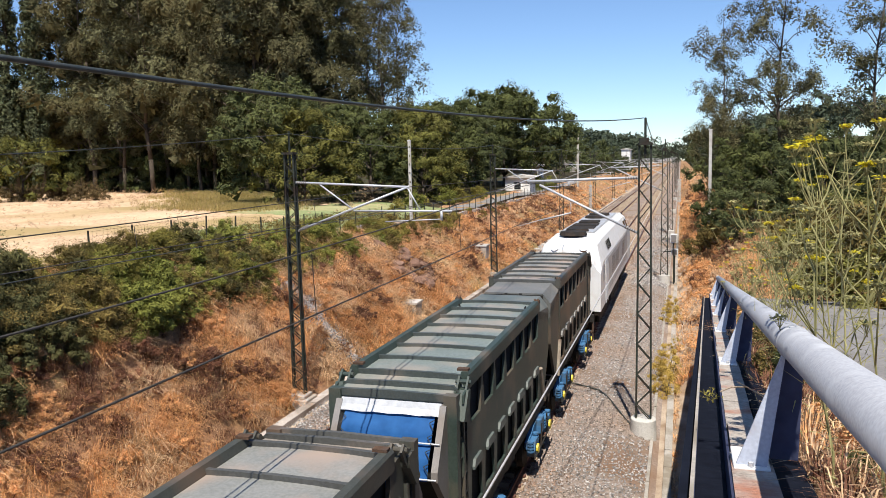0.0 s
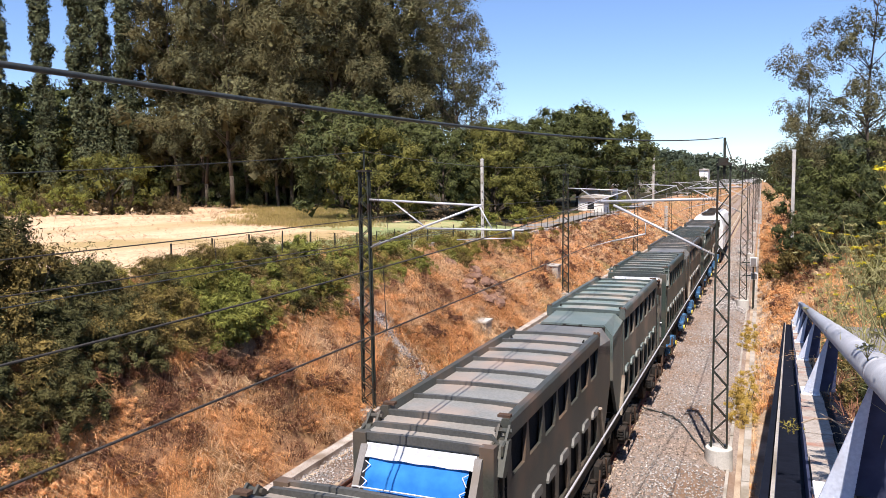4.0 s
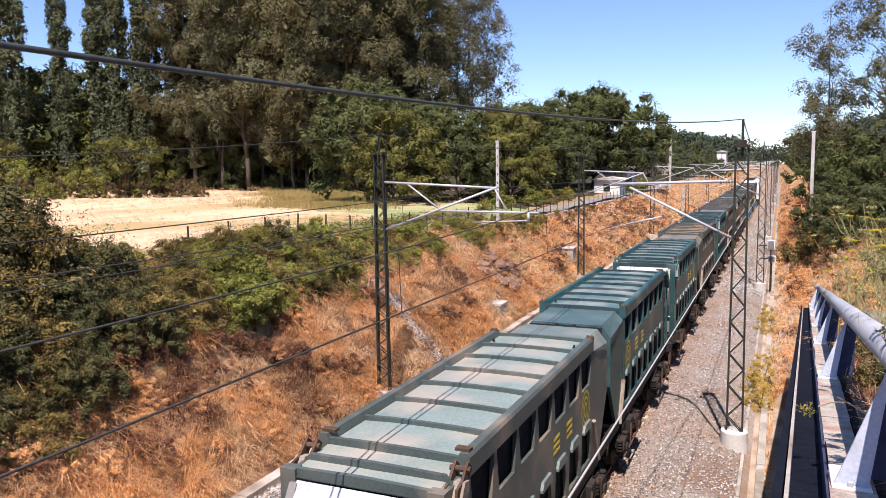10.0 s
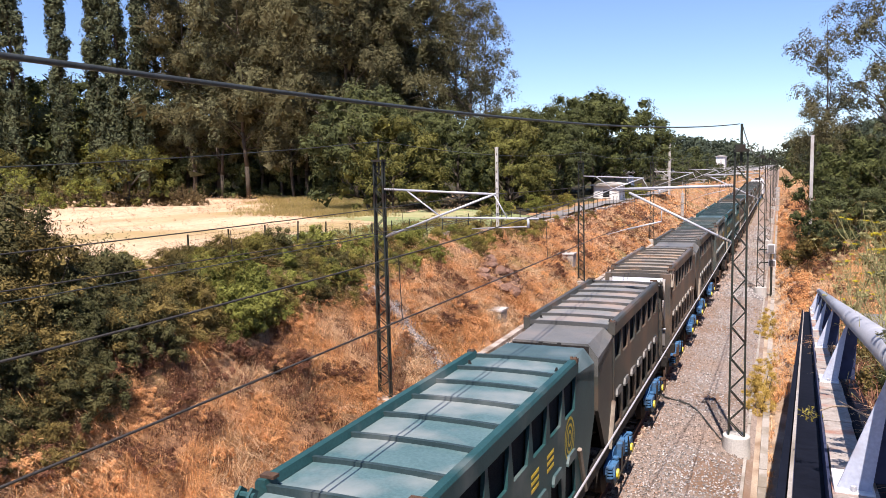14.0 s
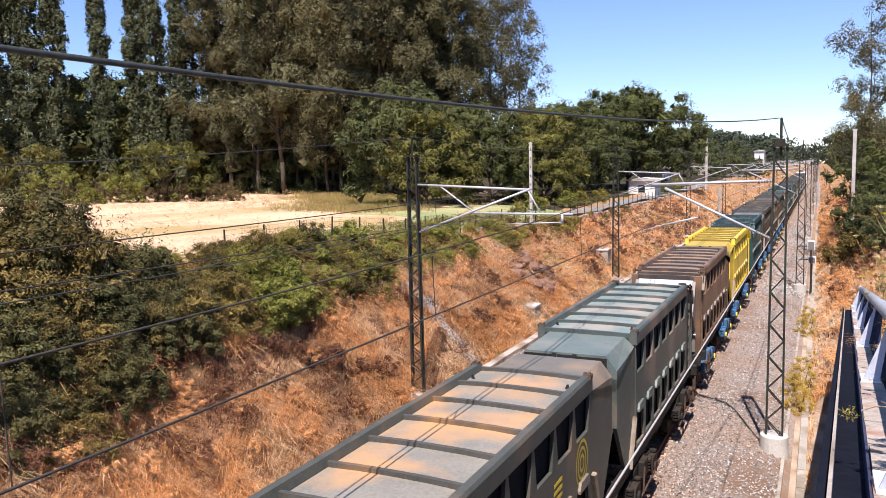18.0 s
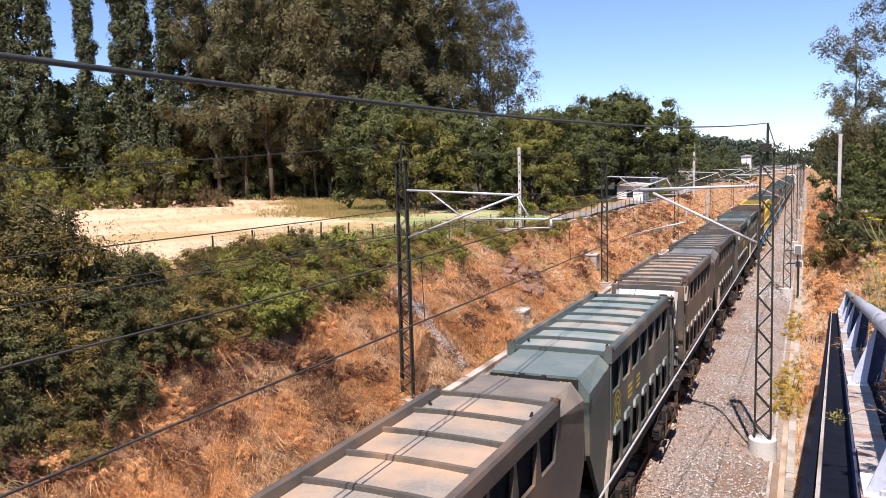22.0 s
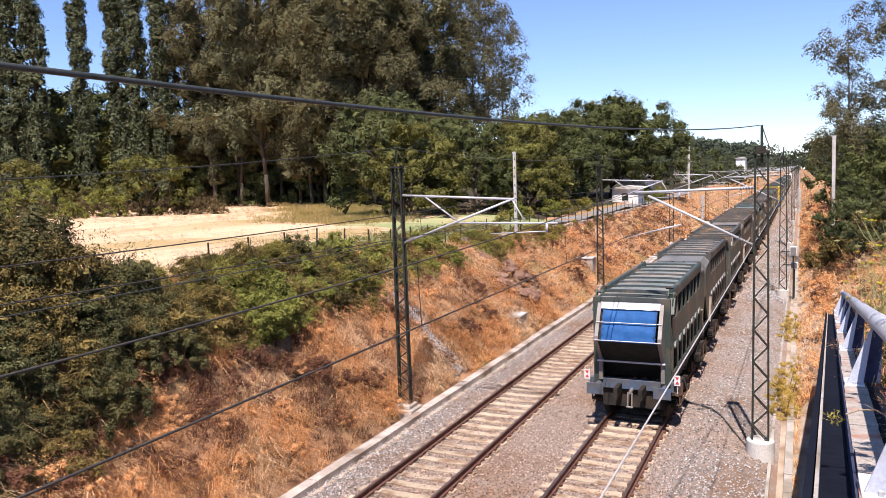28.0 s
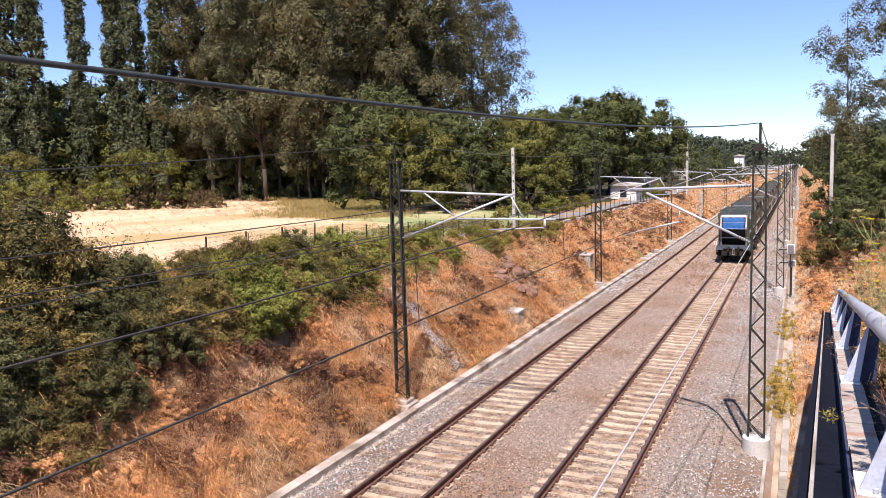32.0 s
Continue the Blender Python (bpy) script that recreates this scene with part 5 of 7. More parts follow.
def weight_stack(x, y, z0, z1):
    root = tagged(new("tension_weights", None), "stack of pale round tension weights hanging on a mast", "weights")
    root.location = (x, y, 0)
    n = 9
    bm = bmesh.new()
    bmesh.ops.create_cone(bm, cap_ends=True, segments=14, radius1=0.24, radius2=0.24, depth=(z1 - z0) / n * 0.82)
    me = mesh_of(bm, M_WHITE_CONC, "weight")
    for k in range(n):
        o = new("weight", me)
        o.parent, o.location = root, (0, 0, z0 + (k + 0.5) * (z1 - z0) / n)
    bm = bmesh.new()
    rod(bm, (0, 0, -0.4), (0, 0, z1 + 1.6), 0.02, 5)
    part("guide_rod", bm, M_GALV, root)


weight_stack(-12.4, 112.0, 0.4, 3.7)
weight_stack(-0.2, 112.0, 1.2, 4.4)


def mast_box(x, y, z0, z1, label):
    root = tagged(new("equipment_box", None), label, "box")
    root.location = (x, y, z0)
    boxes("case", M_WHITE, root, (-0.2, 0.2, -0.14, 0.14, 0, z1 - z0), bevel=0.015)
    boxes("door", M_SILVER, root, (-0.16, 0.16, -0.16, -0.143, 0.05, z1 - z0 - 0.05), label="grey box door")
    boxes("bracket", M_MAST, root, (-0.62, -0.2, -0.03, 0.03, 0.2, 0.26))
    bm = bmesh.new()
    rod(bm, (0, 0, -z0 - 0.4), (0, 0, 0), 0.035, 6)
    part("conduit", bm, M_MAST, root)


mast_box(-0.38, 49.6, 2.2, 2.75, "white equipment box beside a mast")
mast_box(-0.32, 50.2, 1.35, 1.75, "small white equipment box beside a mast")


# ---- fennel beside the parapet ----
def fennel(seed, h):
    rng = random.Random(seed)
    root = tagged(new("fennel_plant", None), "tall wild fennel with yellow flower heads beside the railing", "plant", group="fennel plants")
    stalk = bmesh.new()
    fl_c, fl_n = [], []
    heads = []
    pts = [Vector((0, 0, -0.1))]
    lean = Vector((rng.uniform(-0.16, 0.16), rng.uniform(-0.16, 0.16), 1))
    for k in range(6):
        pts.append(pts[-1] + (lean + Vector((rng.uniform(-0.12, 0.12), rng.uniform(-0.12, 0.12), 0))) * h / 6)
    for k in range(6):
        rod(stalk, pts[k], pts[k + 1], 0.0068 * (1 - k / 8), 5, 0.0068 * (1 - (k + 1) / 8))
    heads.append(pts[-1])
    for k in range(2, 6):
        for j in range(rng.randint(1, 3)):
            a = rng.uniform(0, 6.28)
            L = rng.uniform(0.25, 0.6) * h * 0.45
            mid = pts[k] + Vector((math.cos(a) * L * 0.45, math.sin(a) * L * 0.45, L * 0.5))
            tip = mid + Vector((math.cos(a) * L * 0.3, math.sin(a) * L * 0.3, L * 0.6))
            rod(stalk, pts[k], mid, 0.0036, 4, 0.0032)
            rod(stalk, mid, tip, 0.0032, 4, 0.0022)
            heads.append(tip)
    part("stalk", stalk, L_FENNEL, root)
    nrng = np.random.default_rng(seed)
    for hi, hd in enumerate(heads):
        in_flower = hi % 3 == 0
        c = []
        n = rng.randint(9, 14)
        rays = bmesh.new()
        rad = rng.uniform(0.022, 0.042)
        for i in range(n):
            a, rr = i * 2.4, rad * math.sqrt((i + 0.5) / n)
            tip = hd + Vector((rr * math.cos(a), rr * math.sin(a), 0.045 + rng.uniform(-0.006, 0.006)))
            rod(rays, hd, tip, 0.0012, 3)
            for j in range(7):
                c.append(tip + Vector((rng.uniform(-0.011, 0.011), rng.uniform(-0.011, 0.011), rng.uniform(-0.004, 0.006))))
        part("umbel_stem", rays, L_FENNEL, root)
        c = np.array(c)
        nr = nrng.normal(0, 0.35, c.shape) + np.array([0, 0, 1.0])
        nr /= np.linalg.norm(nr, axis=1, keepdims=True)
        v, f = leaf_blades(c, nr, nrng.uniform(0.006, 0.011, len(c)), 0.8, nrng)
        o = new("flower_head", raw_mesh("flower_head", v, f, [L_YELLOW if in_flower else L_FENNEL]))
        o.parent = tagged(o, kind="stuff") and root
        o["label"] = "flat yellow flower head" if in_flower else "green seed head"
    # feathery leaves
    c = []
    for k in range(1, 6):
        for j in range(30):
            a = nrng.uniform(0, 6.28)
            d = nrng.uniform(0.03, 0.28)
            c.append((pts[k].x + d * math.cos(a), pts[k].y + d * math.sin(a), pts[k].z + nrng.uniform(-0.15, 0.18)))
    c = np.array(c)
    nr = nrng.normal(size=c.shape)
    nr /= np.linalg.norm(nr, axis=1, keepdims=True)
    v, f = leaf_blades(c, nr, nrng.uniform(0.02, 0.06, len(c)), 0.06, nrng)
    o = new("leaves", raw_mesh("leaves", v, f, [L_FENNEL]))
    o.parent = root
    return root


kinds = [fennel(200 + i, 1.28 + 0.11 * i) for i in range(6)]
frng = random.Random(8)
spots = [(0.70, 3.0), (0.84, 3.4), (0.68, 3.7), (0.98, 3.9), (0.9, 4.7)]
spots += [(0.68 + 0.0313 * (1.2 + 0.36 * k) + frng.uniform(0, 0.55), 4.9 + 0.5 * k) for k in range(22)]
for i, (x, y) in enumerate(spots):
    m = drop(None, x, y, frng.uniform(0, 6.28), frng.uniform(0.85, 1.2) if i < 5 else frng.uniform(0.8, 1.2), 0.02)
    if i < len(kinds):
        kinds[i].matrix_basis = m
    else:
        copy_thing(kinds[i % 6], m @ Matrix.Scale(1 / kinds[i % 6].scale.x, 4))
rough = [bush(210, 0.9, 1.1, L_OLIVE, "tangle of olive and dry weeds beside the railing", 0.04, 60, 26, "weed_tangle"), bush(211, 1.1, 1.3, L_BROAD, "dark green bramble beside the railing", 0.045, 60, 26, "bramble"),
         bush(212, 0.9, 1.2, L_STRAW, "dry straw-coloured weeds beside the railing", 0.045, 55, 26, "dry_weeds")]
scatter(rough, [(0.85 + 0.03 * k + frng.uniform(0, 0.4), 7.5 + 0.9 * k, frng.uniform(0.3, 0.6)) for k in range(21)] + [(0.78 + 0.1 * (k % 4) + frng.uniform(0, 0.15), 2.6 + 0.35 * k, frng.uniform(0.18, 0.34)) for k in range(14)], 18)
hill = [bush(213, 2.2, 4.2, L_OLIVE, "brown-green scrub across the road", 0.08, 70, 40), bush(214, 2.4, 4.2, L_OLIVE, "olive scrub across the road", 0.08, 70, 40), bush(215, 2.2, 4.0, L_OAK, "green scrub across the road", 0.08, 70, 40)]
scatter(hill, [(5.4 + frng.uniform(0, 5), 12 + 0.9 * k, frng.uniform(0.45, 0.8)) for k in range(14)] + [(5.2 + frng.uniform(0, 9), 17 + 0.7 * k, frng.uniform(0.85, 1.5)) for k in range(34)], 19)
for x, y, sc in ((1.7, 52.5, 0.8), (2.7, 50.5, 0.9), (3.6, 53, 1.0), (2.2, 55, 0.7)):
    copy_thing(hill[0], drop(None, x, y, frng.uniform(0, 6.28), sc) @ Matrix.Scale(1 / hill[0].scale.x, 4))


def twig():
    """A dry stem with a green sprig that leans out through the railing."""
    root = tagged(new("wild_twig", None), "dry bent twig with a small green sprig leaning over the trough", "plant")
    bm = bmesh.new()
    pts = [(0.62, 4.5, 5.95), (0.47, 4.45, 6.2), (0.36, 4.42, 6.27), (0.28, 4.4, 6.27), (0.22, 4.4, 6.24)]
    for a, b in zip(pts, pts[1:]):
        rod(bm, a, b, 0.005, 5, 0.004)
    rod(bm, pts[2], (0.30, 4.3, 6.33), 0.0035, 4, 0.002)
    part("stem", bm, M_DRYWOOD, root)
    rng = np.random.default_rng(3)
    c = np.array((0.17, 4.40, 6.22)) + rng.normal(0, 0.019, (60, 3))
    nr = rng.normal(size=c.shape) + np.array([0, -0.4, 0.8])
    nr /= np.linalg.norm(nr, axis=1, keepdims=True)
    v, f = leaf_blades(c, nr, rng.uniform(0.008, 0.017, 60), 0.4, rng)
    o = tagged(new("sprig", raw_mesh("sprig", v, f, [L_YGREEN])), kind="stuff")
    o.parent = root
    o["label"] = "small green leafy sprig"


M_DRYWOOD = material("dry_twig", (0.25, 0.19, 0.13), (0.42, 0.34, 0.26), 9, 0.9, bump=0.3)
twig()


# ---- train ----
LENGTH = 21.15
PITCH_Y = 21.15


def coat(name, dark, light, dust, amount=0.45):
    return material(name, dark, light, 1.4, 0.5, 0.0, bump=0.03, fine=25, spots=dust, spot_scale=0.8, spot_amount=amount)


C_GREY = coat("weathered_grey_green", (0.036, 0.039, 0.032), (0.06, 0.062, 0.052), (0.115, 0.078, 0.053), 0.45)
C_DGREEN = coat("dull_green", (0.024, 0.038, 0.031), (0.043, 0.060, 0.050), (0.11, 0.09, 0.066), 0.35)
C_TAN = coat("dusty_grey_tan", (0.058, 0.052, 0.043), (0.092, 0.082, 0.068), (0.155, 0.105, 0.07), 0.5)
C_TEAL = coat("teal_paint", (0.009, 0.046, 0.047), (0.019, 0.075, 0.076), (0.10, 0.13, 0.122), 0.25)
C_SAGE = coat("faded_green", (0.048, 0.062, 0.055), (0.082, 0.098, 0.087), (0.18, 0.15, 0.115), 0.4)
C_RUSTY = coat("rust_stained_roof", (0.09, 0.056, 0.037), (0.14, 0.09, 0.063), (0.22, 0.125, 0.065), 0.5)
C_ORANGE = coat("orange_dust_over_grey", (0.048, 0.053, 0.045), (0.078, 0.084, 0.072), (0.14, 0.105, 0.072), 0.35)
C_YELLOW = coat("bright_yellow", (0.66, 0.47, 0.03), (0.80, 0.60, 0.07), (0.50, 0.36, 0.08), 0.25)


# ribs are rolled sections, coated dark to carry the shade on their faces; the sheets between them are dusty
SHEET, RIB, HOOD = {}, {}, {}
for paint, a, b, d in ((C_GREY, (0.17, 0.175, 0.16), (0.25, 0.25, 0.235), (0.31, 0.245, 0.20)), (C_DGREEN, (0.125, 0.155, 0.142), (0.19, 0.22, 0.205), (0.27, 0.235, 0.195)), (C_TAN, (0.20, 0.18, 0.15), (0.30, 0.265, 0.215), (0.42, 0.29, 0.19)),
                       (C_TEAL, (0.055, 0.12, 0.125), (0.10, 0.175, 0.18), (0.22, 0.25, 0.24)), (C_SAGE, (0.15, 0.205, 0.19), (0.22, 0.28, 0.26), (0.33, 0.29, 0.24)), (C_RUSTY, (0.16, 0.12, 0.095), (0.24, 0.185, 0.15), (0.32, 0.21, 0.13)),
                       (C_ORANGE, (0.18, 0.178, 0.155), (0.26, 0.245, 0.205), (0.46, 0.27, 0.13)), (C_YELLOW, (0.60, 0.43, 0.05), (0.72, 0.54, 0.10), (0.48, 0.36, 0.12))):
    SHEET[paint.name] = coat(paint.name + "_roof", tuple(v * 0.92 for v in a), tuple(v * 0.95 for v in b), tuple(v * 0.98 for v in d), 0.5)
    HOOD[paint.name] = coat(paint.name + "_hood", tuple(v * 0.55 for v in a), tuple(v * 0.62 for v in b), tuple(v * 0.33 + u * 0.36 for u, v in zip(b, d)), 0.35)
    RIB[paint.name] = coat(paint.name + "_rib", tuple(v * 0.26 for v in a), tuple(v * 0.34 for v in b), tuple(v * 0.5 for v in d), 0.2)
M_DUST = material("pale_dust_over_paint", (0.22, 0.19, 0.15), (0.33, 0.28, 0.225), 3, 0.9, bump=0.2, spots=(0.17, 0.13, 0.10), spot_scale=3)


def loft(bm, rings):
    vs = [[bm.verts.new(p) for p in r] for r in rings]
    n = len(vs[0])
    for a, b in zip(vs, vs[1:]):
        for i in range(n):
            bm.faces.new((a[i], a[(i + 1) % n], b[(i + 1) % n], b[i]))
    bm.faces.new(vs[0][::-1])
    bm.faces.new(vs[-1])


W = 1.08
HALF_MESHES = {}


def half_meshes(paint):
    """The meshes of one hopper body in one paint; y runs from the wagon's end to its middle."""
    if paint.name in HALF_MESHES:
        return HALF_MESHES[paint.name]
    out = []

    def add(name, bm, mat=paint, label="", bevel=0.0):
        out.append((name, mesh_of(bm, mat, name, bevel=bevel), label))

    y0, y1, y2, y3 = 1.05, 1.85, 8.75, 10.38
    worn = paint in (C_TAN, C_RUSTY, C_SAGE, C_ORANGE)
    hinge, lug = (M_RUST, M_DUST) if worn else (paint, paint)
    # near-black shell close behind the wall puts the openings' shade into colour
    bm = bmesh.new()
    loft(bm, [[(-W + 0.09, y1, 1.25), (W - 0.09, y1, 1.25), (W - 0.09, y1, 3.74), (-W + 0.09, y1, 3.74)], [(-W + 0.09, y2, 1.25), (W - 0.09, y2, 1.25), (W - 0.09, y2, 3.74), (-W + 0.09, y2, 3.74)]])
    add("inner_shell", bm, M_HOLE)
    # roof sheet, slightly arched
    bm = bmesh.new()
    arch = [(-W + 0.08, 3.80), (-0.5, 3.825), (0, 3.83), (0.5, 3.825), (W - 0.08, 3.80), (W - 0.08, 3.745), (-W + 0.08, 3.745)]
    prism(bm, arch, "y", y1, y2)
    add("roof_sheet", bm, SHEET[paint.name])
    # ribs across the roof
    step = (y2 - y1) / 7
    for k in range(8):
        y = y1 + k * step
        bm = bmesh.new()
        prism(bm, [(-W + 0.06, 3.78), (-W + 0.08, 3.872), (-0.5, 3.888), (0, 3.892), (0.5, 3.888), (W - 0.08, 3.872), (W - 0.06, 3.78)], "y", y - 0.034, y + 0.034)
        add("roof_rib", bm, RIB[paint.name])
    for s in (-1, 1):
        bm = bmesh.new()
        prism(bm, [(s * (W - 0.14), 3.82), (s * (W - 0.11), 3.93), (s * (W + 0.0), 3.93), (s * (W + 0.03), 3.88), (s * (W + 0.03), 3.64), (s * (W - 0.14), 3.64)], "y", y1 - 0.04, y2 + 0.04)
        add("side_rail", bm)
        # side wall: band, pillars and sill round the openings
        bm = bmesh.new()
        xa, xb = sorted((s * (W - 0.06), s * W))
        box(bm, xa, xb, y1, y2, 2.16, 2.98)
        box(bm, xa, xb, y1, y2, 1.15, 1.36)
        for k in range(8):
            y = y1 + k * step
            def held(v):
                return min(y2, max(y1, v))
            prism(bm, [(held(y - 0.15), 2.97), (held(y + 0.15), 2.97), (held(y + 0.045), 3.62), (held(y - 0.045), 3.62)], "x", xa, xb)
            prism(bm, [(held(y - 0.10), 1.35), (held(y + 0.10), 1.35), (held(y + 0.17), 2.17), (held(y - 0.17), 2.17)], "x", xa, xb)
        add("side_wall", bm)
        for k in range(7):
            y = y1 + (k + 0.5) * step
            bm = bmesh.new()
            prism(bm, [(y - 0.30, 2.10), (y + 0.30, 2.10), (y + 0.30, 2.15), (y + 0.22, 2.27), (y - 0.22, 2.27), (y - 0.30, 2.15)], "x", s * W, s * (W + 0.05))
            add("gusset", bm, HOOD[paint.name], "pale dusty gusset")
        # end post and tapered wall near the wagon's end
        bm = bmesh.new()
        prism(bm, [(y0, 1.2), (y1, 1.2), (y1, 3.66), (y1 - 0.2, 3.72), (y0 + 0.05, 3.68)], "x", s * (W - 0.07), s * W)
        add("end_side_wall", bm)
        bm = bmesh.new()
        box(bm, *sorted((s * (W - 0.17), s * (W + 0.05))), y0 - 0.10, y0 + 0.07, 1.2, 3.76)
        box(bm, *sorted((s * W, s * (W + 0.05))), y0 + 0.3, y0 + 0.38, 1.3, 3.3)
        add("end_post", bm)
        # hinge of the end hood: two cheeks, a pin and a lug
        for i, xo in enumerate((0.0, 0.16)):
            bm = bmesh.new()
            xa2 = s * (W - 0.10 + xo)
            prism(bm, [(y1 - 0.62, 3.56), (y1 - 0.30, 3.60), (y1 - 0.14, 3.84), (y1 - 0.24, 3.92), (y1 - 0.44, 3.74), (y1 - 0.60, 3.70)], "x", xa2, xa2 + s * 0.035)
            add("hinge_cheek", bm, hinge, "rust-brown hinge plate" if worn else "painted hinge plate")
        bm = bmesh.new()
        rod(bm, (s * (W - 0.14), y1 - 0.26, 3.83), (s * (W + 0.13), y1 - 0.26, 3.83), 0.04, 8)
        add("hinge_pin", bm, hinge)
        bm = bmesh.new()
        prism(bm, [(y1 - 0.74, 3.30), (y1 - 0.58, 3.24), (y1 - 0.34, 3.56), (y1 - 0.30, 3.72), (y1 - 0.44, 3.74)], "x", s * (W - 0.02), s * (W + 0.13))
        add("hinge_lug", bm, lug, "dusty tan hinge lug" if worn else "")
        bm = bmesh.new()
        box(bm, *sorted((s * (W - 0.2), s * (W + 0.0))), y1 + 0.02, y1 + 0.14, 3.93, 3.97)
        add("rail_block", bm, M_RUST, "rusty block on the side rail")
        # corner lug with an eye, where the rail meets the hood
        bm = bmesh.new()
        box(bm, *sorted((s * (W - 0.10), s * (W + 0.04))), y2 - 0.10, y2 + 0.02, 3.86, 3.945)
        prism(bm, [(y2 - 0.09, 3.94), (y2 - 0.01, 3.94), (y2 - 0.03, 3.975), (y2 - 0.07, 3.975)], "x", s * (W - 0.10), s * (W - 0.06))
        prism(bm, [(y2 - 0.09, 3.94), (y2 - 0.01, 3.94), (y2 - 0.03, 3.975), (y2 - 0.07, 3.975)], "x", s * (W - 0.02), s * (W + 0.02))
        add("corner_lug", bm, M_RUST, "rust-brown corner lug")
        # small hook on the roof sheet beside the rail
        bm = bmesh.new()
        yh = y2 - step * 0.62
        prism(bm, [(s * (W - 0.26), 3.82), (s * (W - 0.20), 3.82), (s * (W - 0.20), 3.89), (s * (W - 0.23), 3.89)], "y", yh - 0.012, yh + 0.012)
        add("roof_hook", bm, M_HOLE)
        # ladder beside the end
        bm = bmesh.new()
        for ya in (y0 + 0.16, y0 + 0.56):
            box(bm, *sorted((s * W, s * (W + 0.03))), ya, ya + 0.03, 1.3, 3.2)
        for z in (1.55, 1.9, 2.25, 2.6, 2.95):
            rod(bm, (s * (W + 0.02), y0 + 0.16, z), (s * (W + 0.02), y0 + 0.59, z), 0.013, 5)
        add("ladder", bm, M_HOLE)
        # hood side
        bm = bmesh.new()
        prism(bm, [(y2, 1.2), (y3 - 0.75, 1.2), (y3, 2.3), (y3, 3.3), (y2 + 0.05, 3.62), (y2, 3.62)], "x", s * (W - 0.10), s * (W - 0.02))
        add("hood_side", bm)
        bm = bmesh.new()
        rod(bm, (s * (W + 0.02), y2 + 0.15, 2.1), (s * (W + 0.02), y2 + 0.62, 1.1), 0.055, 6)
        add("diagonal_stay", bm, M_DUST)
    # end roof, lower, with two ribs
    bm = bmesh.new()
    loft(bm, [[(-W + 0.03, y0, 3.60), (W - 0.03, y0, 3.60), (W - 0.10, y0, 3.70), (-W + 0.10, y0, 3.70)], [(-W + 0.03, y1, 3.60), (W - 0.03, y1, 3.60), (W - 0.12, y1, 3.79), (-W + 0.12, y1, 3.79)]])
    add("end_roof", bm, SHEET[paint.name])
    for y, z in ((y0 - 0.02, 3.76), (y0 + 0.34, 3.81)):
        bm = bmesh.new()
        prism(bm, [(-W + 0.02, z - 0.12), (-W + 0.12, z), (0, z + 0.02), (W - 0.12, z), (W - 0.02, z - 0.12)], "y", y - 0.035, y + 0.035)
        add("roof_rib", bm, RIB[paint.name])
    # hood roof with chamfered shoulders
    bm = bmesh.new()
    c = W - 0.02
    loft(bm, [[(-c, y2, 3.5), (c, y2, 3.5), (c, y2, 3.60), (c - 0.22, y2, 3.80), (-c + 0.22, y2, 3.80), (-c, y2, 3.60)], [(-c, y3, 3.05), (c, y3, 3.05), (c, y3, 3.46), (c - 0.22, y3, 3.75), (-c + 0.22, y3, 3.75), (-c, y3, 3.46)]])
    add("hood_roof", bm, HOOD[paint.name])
    bm = bmesh.new()
    box(bm, -0.25, -0.17, y3 - 0.02, y3 + 0.05, 3.38, 3.74)
    add("hood_latch", bm, M_HOLE)
    bm = bmesh.new()
    box(bm, 0.17, 0.25, y3 - 0.02, y3 + 0.05, 3.38, 3.74)
    add("hood_latch", bm, M_HOLE)
    # near-black plate on the wall stands in for the recess's shade
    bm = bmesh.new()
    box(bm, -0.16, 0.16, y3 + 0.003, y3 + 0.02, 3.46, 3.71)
    add("hood_recess", bm, M_HOLE, "near-black plate for the shaded recess between the latches")
    for x in (-0.86, 0.24):
        bm = bmesh.new()
        box(bm, x, x + 0.62, y3 + 0.002, y3 + 0.012, 3.48, 3.70)
        add("number_board", bm, M_BLACK, "dark board with yellow marks")
    for x in (-0.72, 0.50):
        for k in range(3):
            bm = bmesh.new()
            box(bm, x + 0.08 * k, x + 0.08 * k + 0.05, y3 + 0.013, y3 + 0.018, 3.53, 3.65)
            add("number_bar", bm, M_YELLOW, "small yellow bar of a number")
    bm = bmesh.new()
    box(bm, -W + 0.1, W - 0.1, y3 - 0.05, y3, 2.2, 3.3)
    add("hood_wall", bm)
    HALF_MESHES[paint.name] = out
    return out


